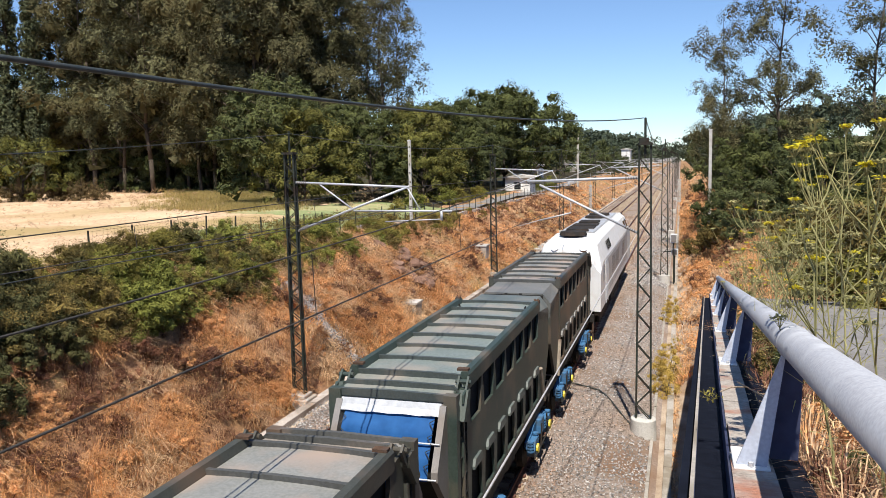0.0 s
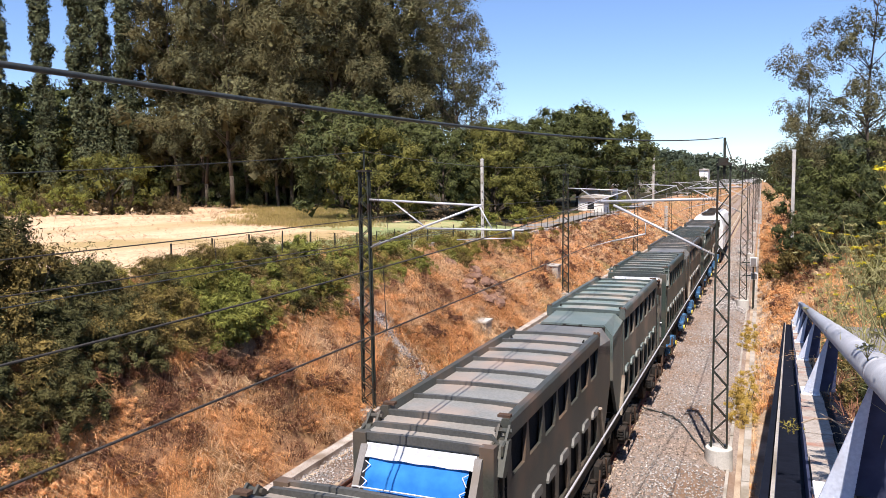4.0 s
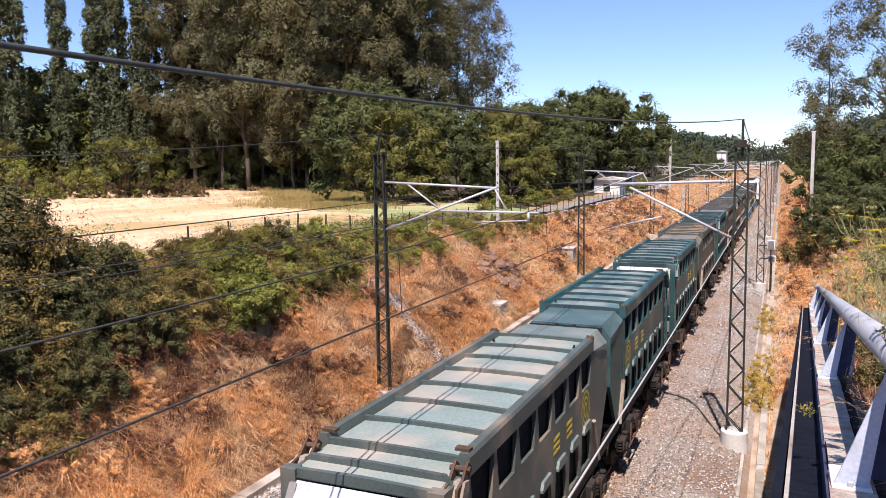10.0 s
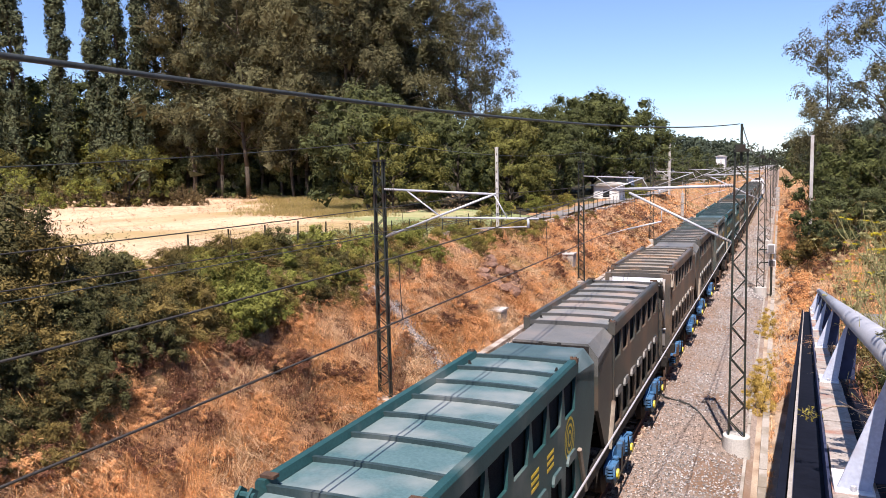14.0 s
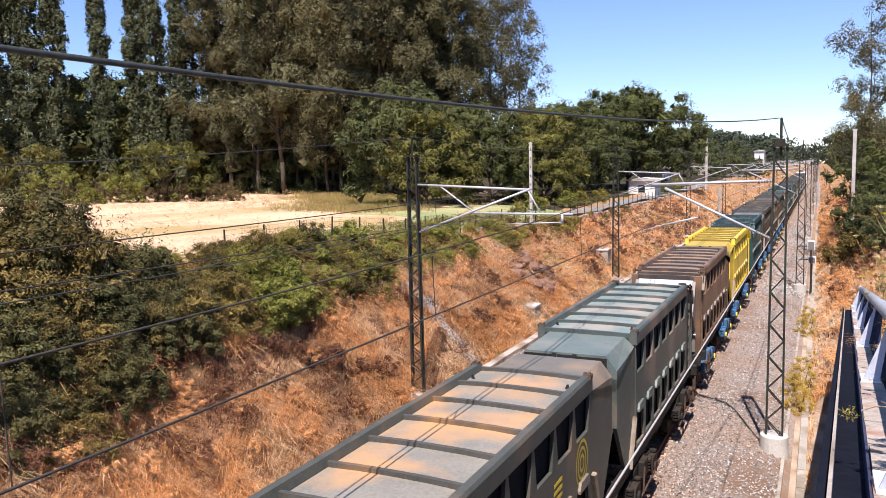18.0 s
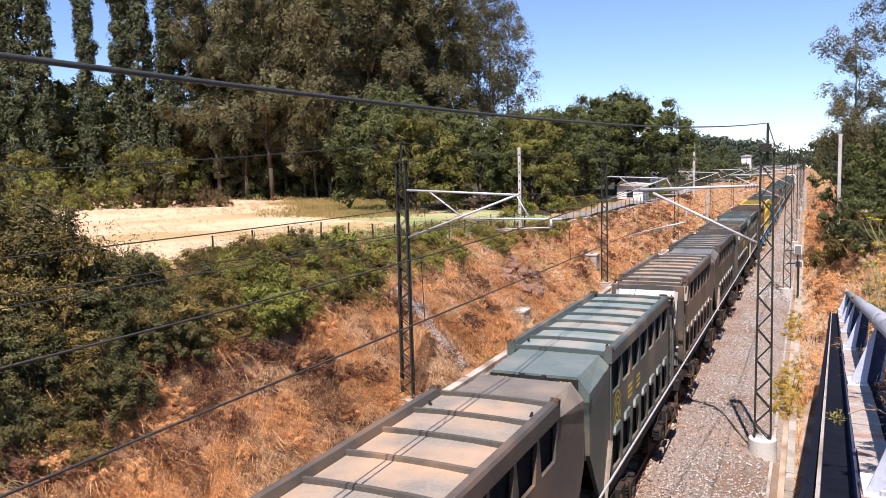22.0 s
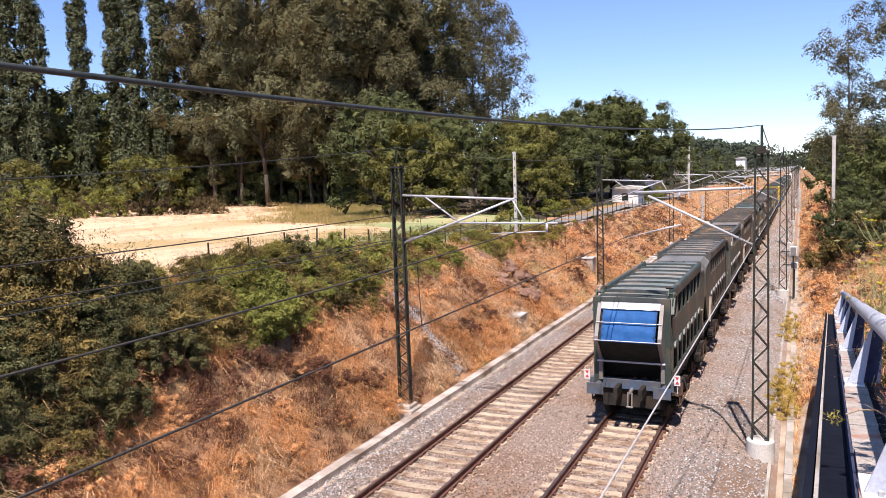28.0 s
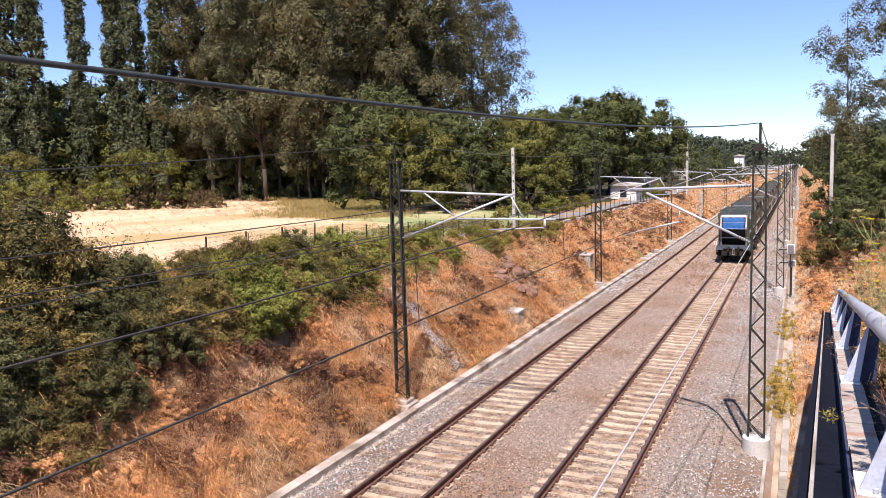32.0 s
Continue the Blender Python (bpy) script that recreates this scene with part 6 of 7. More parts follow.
def end_meshes():
    """The end of a hopper, sloping outwards: tarpaulin, bars and dark chute."""
    out = {}
    y = 0.97

    def slope(t):
        return y - 0.66 * t ** 0.8 + 0.25 * max(0.0, t - 0.8), 3.58 - 1.04 * t
    bm = bmesh.new()
    nx, nz = 16, 14
    grid = []
    for j in range(nz + 1):
        t = 0.08 + 0.92 * j / nz
        row = []
        for i in range(nx + 1):
            x = -0.79 + 1.58 * i / nx
            sag = 0.035 * math.sin(t * 9.4) ** 2 + 0.03 * noise.noise((x * 2.3, t * 5, 0.5)) + 0.012 * noise.noise((x * 7, t * 9, 2.5))
            yy, zz = slope(t)
            row.append(bm.verts.new((x, yy + sag, zz)))
        grid.append(row)
    for j in range(nz):
        for i in range(nx):
            bm.faces.new((grid[j][i], grid[j][i + 1], grid[j + 1][i + 1], grid[j + 1][i]))
    out["tarp"] = bm
    bm = bmesh.new()
    grid = []
    for j in range(4):
        row = []
        for i in range(15):
            yy, zz = slope(0.13 * j / 3)
            drop_z = 0.008 * math.sin(i * 1.57) * (j == 3)
            row.append(bm.verts.new((-0.88 + 1.76 * i / 14, yy - 0.02, zz + drop_z + (0.05 if j == 0 else 0.0))))
        grid.append(row)
    for j in range(3):
        for i in range(14):
            bm.faces.new((grid[j][i], grid[j][i + 1], grid[j + 1][i + 1], grid[j + 1][i]))
    out["tarp_top"] = bm
    bm = bmesh.new()
    ya, za = slope(1.0)
    loft(bm, [[(-0.95, ya + 0.02, za), (0.95, ya + 0.02, za), (0.95, ya + 0.10, za), (-0.95, ya + 0.10, za)], [(-0.95, y + 0.8, 1.2), (0.95, y + 0.8, 1.2), (0.95, y + 0.88, 1.2), (-0.95, y + 0.88, 1.2)]])
    out["chute"] = bm
    for i, t in enumerate((0.48, 0.96)):
        bm = bmesh.new()
        yy, zz = slope(t)
        rod(bm, (-0.95, yy - 0.03, zz), (0.95, yy - 0.03, zz), 0.014, 6)
        out["bar%d" % i] = bm
    bm = bmesh.new()
    rod(bm, (-1.0, y - 0.12, 1.85), (1.0, y - 0.12, 1.85), 0.03, 6)
    out["bar2"] = bm
    for k, s in enumerate((-1, 1)):
        bm = bmesh.new()
        prism(bm, [(y + 0.12, 3.6), (y - 0.06, 3.6), (slope(0.85)[0] - 0.03, slope(0.85)[1]), (slope(1)[0], za), (y - 0.06, 1.9), (y - 0.06, 1.25), (y + 0.12, 1.25)], "x", s * 0.86, s * 0.97)
        out["frame%d" % k] = bm
    for k, s in enumerate((-1, 1)):
        bm = bmesh.new()
        for i in range(4):
            t0, t1, t2 = 0.16 + 0.19 * i, 0.21 + 0.19 * i, 0.30 + 0.19 * i
            pts = [(s * 0.82, slope(t0)[0] - 0.05, slope(t0)[1]), (s * 0.73, slope(t1)[0] - 0.03, slope(t1)[1]), (s * 0.82, slope(t2)[0] - 0.05, slope(t2)[1])]
            rod(bm, pts[0], pts[1], 0.007, 4)
            rod(bm, pts[1], pts[2], 0.007, 4)
        out["lashing%d" % k] = bm
    return out


M_BEAM = material("grey_blue_beam_paint", (0.06, 0.065, 0.075), (0.115, 0.12, 0.13), 4, 0.6, bump=0.2, spots=(0.05, 0.10, 0.18), spot_scale=1.6, spot_amount=0.5)


def wheelset():
    bm = bmesh.new()
    for s in (-1, 1):
        rod(bm, (s * 0.83, 0, 0.46), (s * 0.96, 0, 0.46), 0.45, 20)
        rod(bm, (s * 0.80, 0, 0.46), (s * 0.83, 0, 0.46), 0.48, 20)
    rod(bm, (-1.15, 0, 0.46), (1.15, 0, 0.46), 0.08, 8)
    return mesh_of(bm, M_BLACK, "wheelset")


def build_running(gear_mat):
    """Underframe and bogie parts; the bogies' frames carry yellow touches where they are painted blue."""
    d = {}
    blue = gear_mat is M_BLUE
    bm = bmesh.new()
    for s in (-1, 1):
        box(bm, *sorted((s * 0.30, s * 0.42)), 0.35, LENGTH - 0.35, 0.86, 1.16)
        box(bm, *sorted((s * 0.98, s * 1.10)), 0.6, LENGTH - 0.6, 1.02, 1.20)
    for y in np.arange(1.2, 20.5, 1.6):
        box(bm, -1.0, 1.0, y, y + 0.12, 0.95, 1.16)
    d["underframe"] = mesh_of(bm, M_BLACK, "underframe")
    for s in (-1, 1):
        bm = bmesh.new()
        prism(bm, [(-1.25, 0.55), (-0.5, 0.48), (0.5, 0.48), (1.25, 0.55), (1.25, 0.74), (0.7, 0.80), (0.5, 0.92), (-0.5, 0.92), (-0.7, 0.80), (-1.25, 0.74)], "x", s * 1.00, s * 1.10)
        d["bogie_side", s] = mesh_of(bm, gear_mat, "bogie_side", bevel=0.012)
        for y in (-0.9, 0.9):
            bm = bmesh.new()
            prism(bm, [(y - 0.24, 0.34), (y + 0.24, 0.34), (y + 0.30, 0.52), (y + 0.17, 0.74), (y - 0.17, 0.74), (y - 0.30, 0.52)], "x", s * 1.04, s * 1.25)
            d["axle_box", s, y] = mesh_of(bm, gear_mat, "axle_box", bevel=0.012)
            bm = bmesh.new()
            rod(bm, (s * 1.25, y, 0.49), (s * 1.30, y, 0.49), 0.12, 10)
            d["axle_cap", s, y] = mesh_of(bm, M_YELLOW if blue else M_BLACK, "axle_cap")
            for dy in (-0.33, 0.33):
                bm = bmesh.new()
                for k in range(4):
                    rod(bm, (s * 1.15, y + dy, 0.50 + 0.075 * k), (s * 1.15, y + dy, 0.54 + 0.075 * k), 0.085, 8)
                d["spring", s, y, dy] = mesh_of(bm, gear_mat, "spring")
        bm = bmesh.new()
        box(bm, *sorted((s * 1.10, s * 1.24)), -0.22, 0.22, 0.60, 0.98)
        d["side_bearer", s] = mesh_of(bm, gear_mat, "side_bearer", bevel=0.02)
        bm = bmesh.new()
        rod(bm, (s * 1.28, -1.35, 0.40), (s * 1.28, 1.35, 0.44), 0.022, 6)
        rod(bm, (s * 1.28, -0.5, 0.42), (s * 1.28, -0.38, 0.95), 0.022, 6)
        rod(bm, (s * 1.28, 0.5, 0.42), (s * 1.28, 0.38, 0.95), 0.022, 6)
        d["brake_rod", s] = mesh_of(bm, M_BLACK if blue else M_RUST, "brake_rod")
    return d


WHEELSET = wheelset()


def headstock(root, y, face, mat):
    """Beam with buffers and coupling at a wagon's end; face is -1 at the rear."""
    boxes("headstock", mat, root, (-1.28, 1.28, *sorted((y, y - face * 0.22)), 0.98, 1.28), bevel=0.01)
    for s in (-0.975, 0.975):
        bm = bmesh.new()
        rod(bm, (s, y, 1.10), (s, y + face * 0.45, 1.10), 0.11, 12)
        rod(bm, (s, y + face * 0.45, 1.10), (s, y + face * 0.58, 1.10), 0.075, 12)
        box(bm, s - 0.25, s + 0.25, *sorted((y + face * 0.58, y + face * 0.62)), 0.93, 1.27)
        part("buffer", bm, mat, root, bevel=0.008)
    bm = bmesh.new()
    rod(bm, (0, y, 1.0), (0, y + face * 0.35, 0.98), 0.05, 8)
    rod(bm, (-0.06, y + face * 0.33, 0.98), (-0.06, y + face * 0.38, 0.55), 0.025, 6)
    rod(bm, (0.06, y + face * 0.33, 0.98), (0.06, y + face * 0.38, 0.55), 0.025, 6)
    rod(bm, (-0.09, y + face * 0.38, 0.55), (0.09, y + face * 0.38, 0.55), 0.03, 6)
    part("screw_coupling", bm, M_SILVER if face < 0 else M_BLACK, root, "steel screw coupling")


END_KIND = {}


def hopper_wagon(front, rear, tarp_mat, gear_mat, last=False, logo=(False, False)):
    root = tagged(new("hopper_wagon", None), "freight wagon with %s and %s ribbed hopper bodies" % (NAMES[front.name], NAMES[rear.name]), "freight wagon", group="train wagons")
    for paint, m, shown in ((rear, Matrix.Identity(4), True), (front, Matrix.Translation((0, LENGTH, 0)) @ Matrix.Diagonal((-1, -1, 1, 1)), False)):
        body = new("hopper_body", None)
        body.parent, body.matrix_basis = root, m
        body["label"] = NAMES[paint.name] + " ribbed hopper body"
        for name, me, label in half_meshes(paint):
            o = new(name, me)
            o.parent = body
            if label:
                o["label"] = label
        key = tarp_mat.name
        if key not in END_KIND:
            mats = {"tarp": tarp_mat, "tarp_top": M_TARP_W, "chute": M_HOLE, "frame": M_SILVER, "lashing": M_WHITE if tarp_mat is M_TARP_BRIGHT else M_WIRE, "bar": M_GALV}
            END_KIND[key] = {k: mesh_of(b, mats[k.rstrip("0123")], k.rstrip("0123"), smooth=(k == "tarp")) for k, b in end_meshes().items()}
        for k, me in END_KIND[key].items():
            nm = {"tarp": "tarpaulin", "tarp_top": "tarpaulin_flap", "chute": "chute", "frame": "end_frame", "lashing": "lashing", "bar": "end_bar"}[k.rstrip("0123")]
            o = new(nm, me)
            o.parent = body
            o["label"] = {"tarp": tarp_mat.name.replace("_", " "), "tarp_top": "white tarpaulin flap", "frame": "grey end plate"}.get(k.rstrip("0123"), "")
    key = gear_mat.name
    if key not in END_KIND:
        END_KIND[key] = build_running(gear_mat)
    run = END_KIND[key]
    u = new("underframe", run["underframe"])
    u.parent = root
    for y in (2.75, 8.35, 12.8, 18.4):
        b = new("bogie", None)
        b.parent, b.location = root, (0, y, 0)
        for key2, me in run.items():
            if key2 != "underframe":
                o = new(key2[0], me)
                o.parent = b
        for dy in (-0.9, 0.9):
            w = new("wheelset", WHEELSET)
            w.parent, w.location = b, (0, dy, 0)
    headstock(root, 1.0, -1, M_BEAM if last else M_BLACK)
    # steps, brake cylinder, hoses and the link between the two bodies
    for s in (-1, 1):
        for y in (1.45, LENGTH - 1.9):
            bm = bmesh.new()
            for z in (0.45, 0.75):
                box(bm, *sorted((s * 1.16, s * 1.34)), y, y + 0.36, z, z + 0.025)
            for dy in (0.0, 0.335):
                box(bm, *sorted((s * 1.30, s * 1.34)), y + dy, y + dy + 0.025, 0.43, 1.1)
            part("step_iron", bm, M_RUST, root)
        for y in (5.3, 15.4):
            bm = bmesh.new()
            rod(bm, (s * 0.8, y, 0.76), (s * 0.8, y + 0.9, 0.76), 0.17, 10)
            part("air_tank", bm, M_BLACK, root)
    # black block added to fill the shade under the wagon's end
    bm = bmesh.new()
    box(bm, -0.9, 0.9, 1.1, 1.3, 0.42, 0.99)
    part("brake_rigging", bm, M_BLACK, root)
    # black blocks and rods added to fill the shaded underside between the bogies
    for ya, yb in ((4.3, 6.9), (9.8, 11.4), (14.3, 16.9)):
        bm = bmesh.new()
        y = ya
        while y < yb - 0.3:
            for s in (-1, 1):
                box(bm, *sorted((s * 0.40, s * (0.66 + 0.10 * math.sin(7 * y)))), y, y + 0.26, 0.40 + 0.13 * math.sin(11 * y + s), 0.99)
            y += 0.42
        for s in (-1, 1):
            rod(bm, (s * 0.86, ya, 0.62), (s * 0.86, yb, 0.66), 0.028, 6)
        box(bm, -0.42, 0.42, ya, yb, 0.5, 0.99)
        part("discharge_gear", bm, M_BLACK, root)
    for s in (-1, 1):
        bm = bmesh.new()
        pts = [Vector((s * 0.35, 0.99, 1.0)), Vector((s * 0.36, 0.80, 0.90)), Vector((s * 0.37, 0.76, 0.72)), Vector((s * 0.36, 0.84, 0.60))]
        for a, b in zip(pts, pts[1:]):
            rod(bm, a, b, 0.022, 6)
        part("brake_hose", bm, M_BLACK, root)
    headstock(root, LENGTH - 0.8, 1, M_BLACK)
    for side_on, y, flip in ((logo[1], 8.2, 1), (logo[0], LENGTH - 8.2, -1)):
        if side_on:
            bm = bmesh.new()
            for r in (0.36, 0.25, 0.14):
                ring = 24
                vo = [(W + 0.006, y + r * math.cos(a * 2 * math.pi / ring), 2.55 + 1.15 * r * math.sin(a * 2 * math.pi / ring)) for a in range(ring)]
                vi = [(W + 0.006, y + (r - 0.05) * math.cos(a * 2 * math.pi / ring), 2.55 + 1.15 * (r - 0.05) * math.sin(a * 2 * math.pi / ring)) for a in range(ring)]
                va, vb = [bm.verts.new(p) for p in vo], [bm.verts.new(p) for p in vi]
                for a in range(ring):
                    bm.faces.new((va[a], va[(a + 1) % ring], vb[(a + 1) % ring], vb[a]))
            part("round_emblem", bm, M_YELLOW, root, "yellow ringed emblem")
            for dy in (-2.2, -1.3):
                for dz in (0.0, 0.12, 0.24):
                    boxes("lettering_bar", M_YELLOW, root, (W + 0.004, W + 0.008, y + flip * dy - 0.2, y + flip * dy + 0.2, 2.45 + dz, 2.51 + dz), label="yellow line of small lettering")
    if last:
        for s in (-1.33, 1.33):
            bm = bmesh.new()
            box(bm, s - 0.085, s + 0.085, 0.88, 0.90, 1.24, 1.54)
            pl = part("tail_board", bm, M_WHITE, root, "white and red tail board")
            bm = bmesh.new()
            prism(bm, [(s - 0.055, 1.50), (s + 0.055, 1.50), (s, 1.40)], "y", 0.872, 0.879)
            prism(bm, [(s - 0.055, 1.29), (s + 0.055, 1.29), (s, 1.39)], "y", 0.872, 0.879)
            part("red_triangles", bm, M_RED, pl, "red triangles")
            part_h = bmesh.new()
            rod(part_h, (s, 0.92, 1.0), (s, 0.92, 1.24), 0.02, 6)
            part("board_holder", part_h, M_GALV, pl)
    return root


NAMES = {C_DGREEN.name: "dull green", C_GREY.name: "grey-green", C_TAN.name: "dusty tan-grey", C_TEAL.name: "teal", C_SAGE.name: "faded green", C_RUSTY.name: "rust-brown", C_ORANGE.name: "orange-dusted grey", C_YELLOW.name: "yellow"}
M_TARP_BRIGHT = material("bright blue tarpaulin", (0.02, 0.19, 0.62), (0.045, 0.27, 0.74), 1.6, 0.6, bump=0.1, fine=5, glow_through=0.3)
M_TARP_PALE = material("faded pale blue tarpaulin", (0.24, 0.29, 0.36), (0.36, 0.40, 0.46), 1.6, 0.6, bump=0.1, fine=5, spots=(0.42, 0.44, 0.46), spot_scale=2, glow_through=0.1)
M_TARP.name = "blue tarpaulin"
M_TARP_MID = material("dusty mid-blue tarpaulin", (0.045, 0.14, 0.30), (0.085, 0.21, 0.40), 1.6, 0.6, bump=0.1, fine=5, spots=(0.13, 0.2, 0.3), spot_scale=1.2, glow_through=0.1)
ORDER = [
    (C_GREY, C_DGREEN, M_TARP, M_BLUE, (0, 0)), (C_GREY, C_DGREEN, M_TARP, M_BLUE, (0, 0)), (C_SAGE, C_GREY, M_TARP_BRIGHT, M_BLACK, (0, 0)),
    (C_GREY, C_TEAL, M_TARP_PALE, M_BLACK, (0, 1)), (C_ORANGE, C_TEAL, M_TARP_PALE, M_BLACK, (0, 1)), (C_TEAL, C_SAGE, M_TARP, M_BLACK, (1, 1)),
    (C_GREY, C_TAN, M_TARP_MID, M_BLUE, (0, 0)), (C_GREY, C_TEAL, M_TARP_PALE, M_BLUE, (0, 1)), (C_YELLOW, C_RUSTY, M_TARP_PALE, M_BLUE, (0, 0)),
    (C_SAGE, C_ORANGE, M_TARP_BRIGHT, M_BLACK, (0, 1)), (C_GREY, C_TAN, M_TARP_PALE, M_BLACK, (0, 0)), (C_SAGE, C_TAN, M_TARP_BRIGHT, M_BLACK, (1, 0)),
    (C_TAN, C_ORANGE, M_TARP_BRIGHT, M_BLACK, (0, 0)), (C_GREY, C_DGREEN, M_TARP, M_BLACK, (0, 0))]
WAGONS = [hopper_wagon(f, r, t, g, i == len(ORDER) - 1, l) for i, (f, r, t, g, l) in enumerate(ORDER)]


M_LOCO = material("silver_locomotive_paint", (0.36, 0.36, 0.37), (0.46, 0.46, 0.47), 3, 0.4, 0.15, bump=0.05, spots=(0.33, 0.31, 0.29), spot_scale=2, spot_amount=0.3)


def locomotive():
    root = tagged(new("diesel_locomotive", None), "white and grey diesel locomotive with a dark roof", "locomotive")
    w = 1.42

    def section(y, zt, ws, zs, wt):
        return [(-w, y, 1.15), (w, y, 1.15), (w, y, zs), (ws, y, zt - 0.25), (wt, y, zt), (-wt, y, zt), (-ws, y, zt - 0.25), (-w, y, zs)]
    for (ya, yb, mat, nm) in ((0.9, 3.6, M_WHITE, "rear_cab"), (16.6, 19.4, M_WHITE, "front_cab")):
        bm = bmesh.new()
        if nm == "rear_cab":
            loft(bm, [section(0.55, 3.15, 1.25, 2.75, 1.1), section(0.95, 3.3, 1.28, 2.9, 1.1), section(1.75, 4.05, 1.15, 3.1, 0.85), section(3.6, 4.15, 1.15, 3.15, 0.85)])
        else:
            loft(bm, [section(16.6, 4.15, 1.15, 3.15, 0.85), section(18.4, 4.05, 1.15, 3.1, 0.85), section(19.2, 3.3, 1.28, 2.9, 1.1), section(19.6, 3.1, 1.25, 2.7, 1.1)])
        part(nm, bm, mat, root, "white painted cab")
    bm = bmesh.new()
    loft(bm, [section(3.6, 4.12, 1.12, 3.12, 0.82), section(16.6, 4.12, 1.12, 3.12, 0.82)])
    part("body", bm, M_WHITE, root, "white painted body")
    bm = bmesh.new()
    loft(bm, [[(-0.8, 3.7, 4.13), (0.8, 3.7, 4.13), (0.75, 3.7, 4.19), (-0.75, 3.7, 4.19)], [(-0.8, 16.4, 4.13), (0.8, 16.4, 4.13), (0.75, 16.4, 4.19), (-0.75, 16.4, 4.19)]])
    part("roof_panel", bm, M_LOCO, root, "silver grey roof")
    for y, r in ((2.7, 0.62), (4.2, 0.55), (12.2, 0.62), (14.2, 0.62)):
        bm = bmesh.new()
        bmesh.ops.create_cone(bm, cap_ends=True, segments=24, radius1=r, radius2=r * 0.9, depth=0.16, matrix=Matrix.Translation((0, y, 4.24)))
        part("roof_fan", bm, M_BLACK, root, "dark round roof fan")
    for y in (5.4, 7.0):
        boxes("roof_grille", M_BLACK, root, (-0.62, 0.62, y, y + 1.1, 4.14, 4.24), label="dark roof grille", bevel=0.02)
    boxes("exhaust", M_BLACK, root, (-0.5, 0.5, 8.6, 9.8, 4.15, 4.28), label="dark exhaust cover", bevel=0.02)
    for s in (-1, 1):
        # slanting air slots in the white shoulder
        for k in range(6):
            ya = 4.4 + 0.30 * k
            bm = bmesh.new()
            loft(bm, [[(s * 1.372, ya, 3.32), (s * 1.388, ya, 3.32), (s * 1.252, ya + 0.10, 3.70), (s * 1.236, ya + 0.10, 3.70)], [(s * 1.372, ya + 0.15, 3.32), (s * 1.388, ya + 0.15, 3.32), (s * 1.252, ya + 0.25, 3.70), (s * 1.236, ya + 0.25, 3.70)]])
            part("air_slot", bm, M_HOLE, root, "dark slanting air slot")
        # grey side panels with upright seams and a filter mesh
        for k in range(6):
            bm = bmesh.new()
            ya = 3.75 + 2.12 * k
            box(bm, *sorted((s * w, s * (w + 0.014))), ya, ya + 2.06, 1.45, 3.02)
            side = part("side_panel", bm, M_LOCO, root, "silver grey side panel", bevel=0.004)
            if k in (1, 2, 4):
                bm = bmesh.new()
                for q in range(9):
                    box(bm, *sorted((s * (w + 0.015), s * (w + 0.022))), ya + 0.15, ya + 1.91, 2.05 + 0.09 * q, 2.10 + 0.09 * q)
                tagged(part("filter_louvre", bm, M_SILVER, side, "grey filter louvre"), kind="stuff")
        bm = bmesh.new()
        box(bm, *sorted((s * (w - 0.01), s * (w + 0.012))), 2.5, 3.15, 1.3, 3.05)
        part("cab_door", bm, M_WHITE, root, "white cab door")
        bm = bmesh.new()
        box(bm, *sorted((s * (w + 0.004), s * (w + 0.016))), 1.75, 2.3, 2.25, 2.95)
        part("cab_window", bm, M_GLASS, root, "dark side window")
        for y in (2.42, 3.22):
            bm = bmesh.new()
            rod(bm, (s * (w + 0.06), y, 1.2), (s * (w + 0.06), y, 2.9), 0.02, 6)
            part("grab_rail", bm, M_GALV, root)
        bm = bmesh.new()
        box(bm, *sorted((s * 0.55, s * 0.95)), 0.60, 0.66, 1.5, 1.8)
        part("tail_light", bm, M_GLASS, root, "dark lamp glass")
        bm = bmesh.new()
        rod(bm, (s * 0.62, 1.38, 3.66), (s * 0.62, 1.28, 3.75), 0.17, 16)
        part("marker_lamp", bm, M_LOCO, root, "round marker lamp")
    bm = bmesh.new()
    prism(bm, [(0.54, 2.45), (0.56, 2.45), (0.56, 3.05), (0.54, 3.05)], "x", -1.0, 1.0)
    part("cab_windscreen", bm, M_GLASS, root, "dark windscreen")
    bm = bmesh.new()
    loft(bm, [[(-0.28, 1.16, 3.46), (0.28, 1.16, 3.46), (0.28, 1.10, 3.52), (-0.28, 1.10, 3.52)], [(-0.28, 1.52, 3.80), (0.28, 1.52, 3.80), (0.28, 1.46, 3.86), (-0.28, 1.46, 3.86)]])
    part("destination_box", bm, M_LOCO, root)
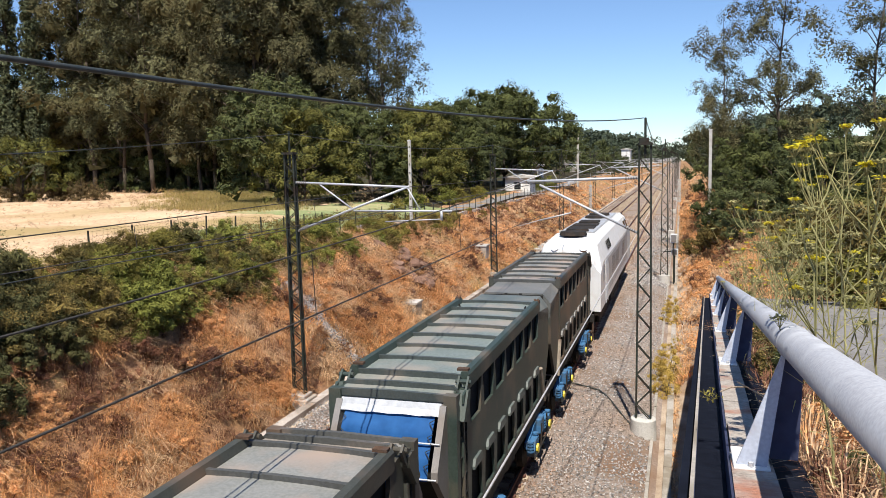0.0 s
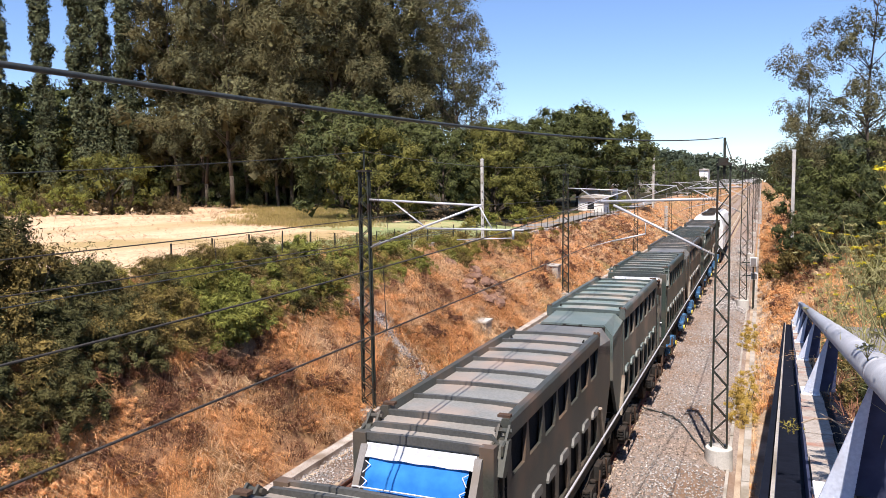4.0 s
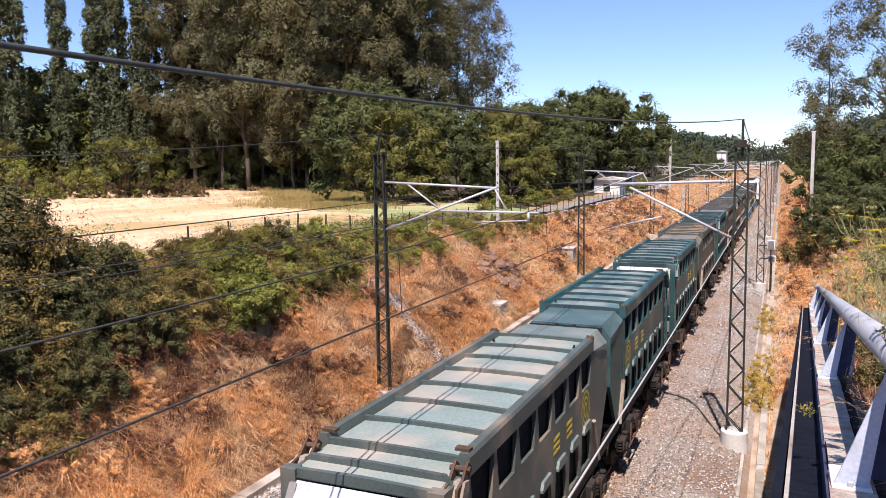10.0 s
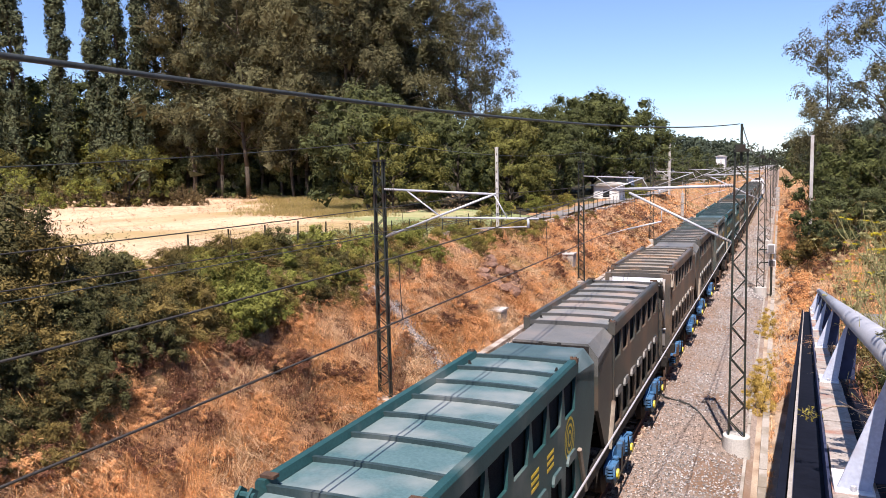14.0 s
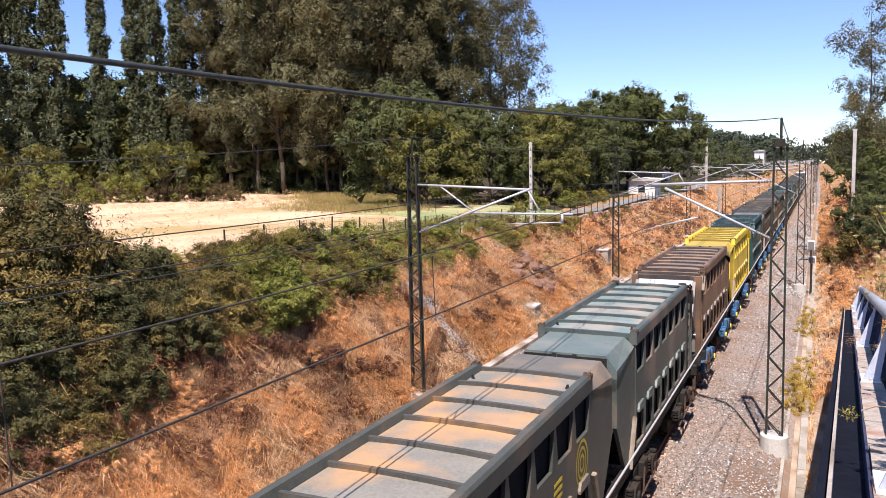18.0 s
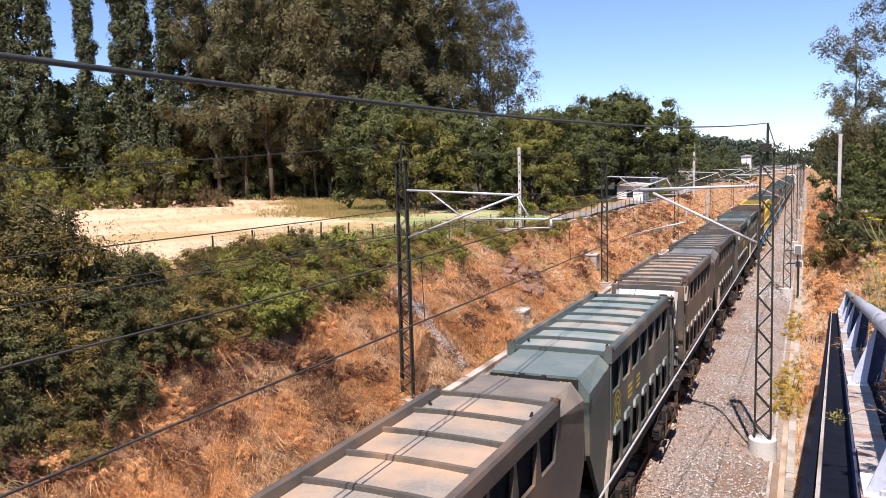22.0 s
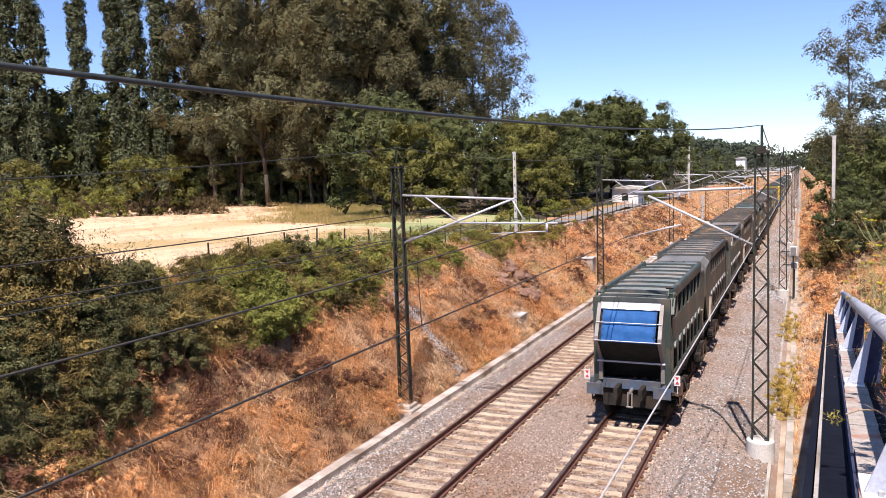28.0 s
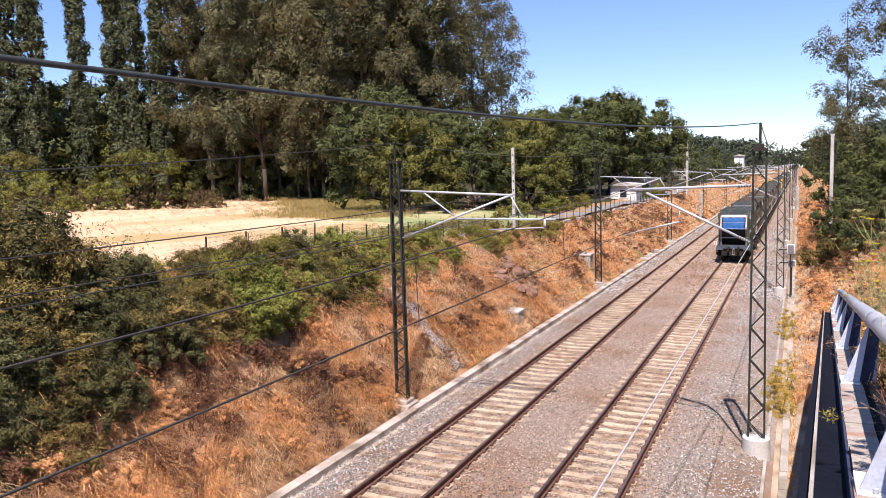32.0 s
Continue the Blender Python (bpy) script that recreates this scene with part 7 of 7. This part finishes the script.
    for s in (-1, 1):
        for ya, yb in ((15.6, 16.4), (16.9, 17.7)):
            bm = bmesh.new()
            loft(bm, [[(s * 1.385, ya, 3.28), (s * 1.40, ya, 3.28), (s * 1.24, ya, 3.72), (s * 1.225, ya, 3.72)], [(s * 1.385, yb, 3.28), (s * 1.40, yb, 3.28), (s * 1.24, yb, 3.72), (s * 1.225, yb, 3.72)]])
            part("upper_window", bm, M_GLASS, root, "dark upper side window")
    bm = bmesh.new()
    prism(bm, [(18.5, 3.99), (18.52, 4.02), (19.14, 3.42), (19.12, 3.38)], "x", -1.0, 1.0)
    part("cab_windscreen", bm, M_GLASS, root, "dark windscreen")
    boxes("underframe", M_BLACK, root, (-1.3, 1.3, 0.7, 19.4, 0.92, 1.15))
    boxes("fuel_tank", M_BLACK, root, (-1.25, 1.25, 7.6, 12.4, 0.35, 0.95), bevel=0.05)
    for y in (3.9, 16.1):
        b = new("bogie", None)
        b.parent, b.location = root, (0, y, 0)
        boxes("bogie_frame", M_BLACK, b, (-1.25, -1.12, -2.2, 2.2, 0.45, 0.85), (1.12, 1.25, -2.2, 2.2, 0.45, 0.85), bevel=0.02)
        for dy in (-1.7, 0, 1.7):
            o = new("wheelset", WHEELSET)
            o.parent, o.location = b, (0, dy, 0.02)
    headstock(root, 0.6, -1, M_BLACK)
    return root


LOCO = locomotive()


# ---- the train runs away from the bridge ----
def train_y(t):
    """Where the first wagon's rear stands."""
    return 10.72 + 10.2 * t + float(np.interp(t, [0, 9, 18.6, 24, 26.5, 27.0, 28, 32], [-0.1, -0.2, 0.0, 0.3, 0.95, 1.1, 0.45, 0.5]))


def motions():
    rows = [2.0 * k for k in range(13)] + [25.5, 26.5, 27.0, 27.5, 28.0, 30.0, 32.0]
    for i, w in enumerate(WAGONS):
        walk(w, [(t, pose(-4.55, train_y(t) - PITCH_Y * i, 0)) for t in rows])
    walk(LOCO, [(t, pose(-4.55, train_y(t) + PITCH_Y - 0.2, 0)) for t in rows])


motions()
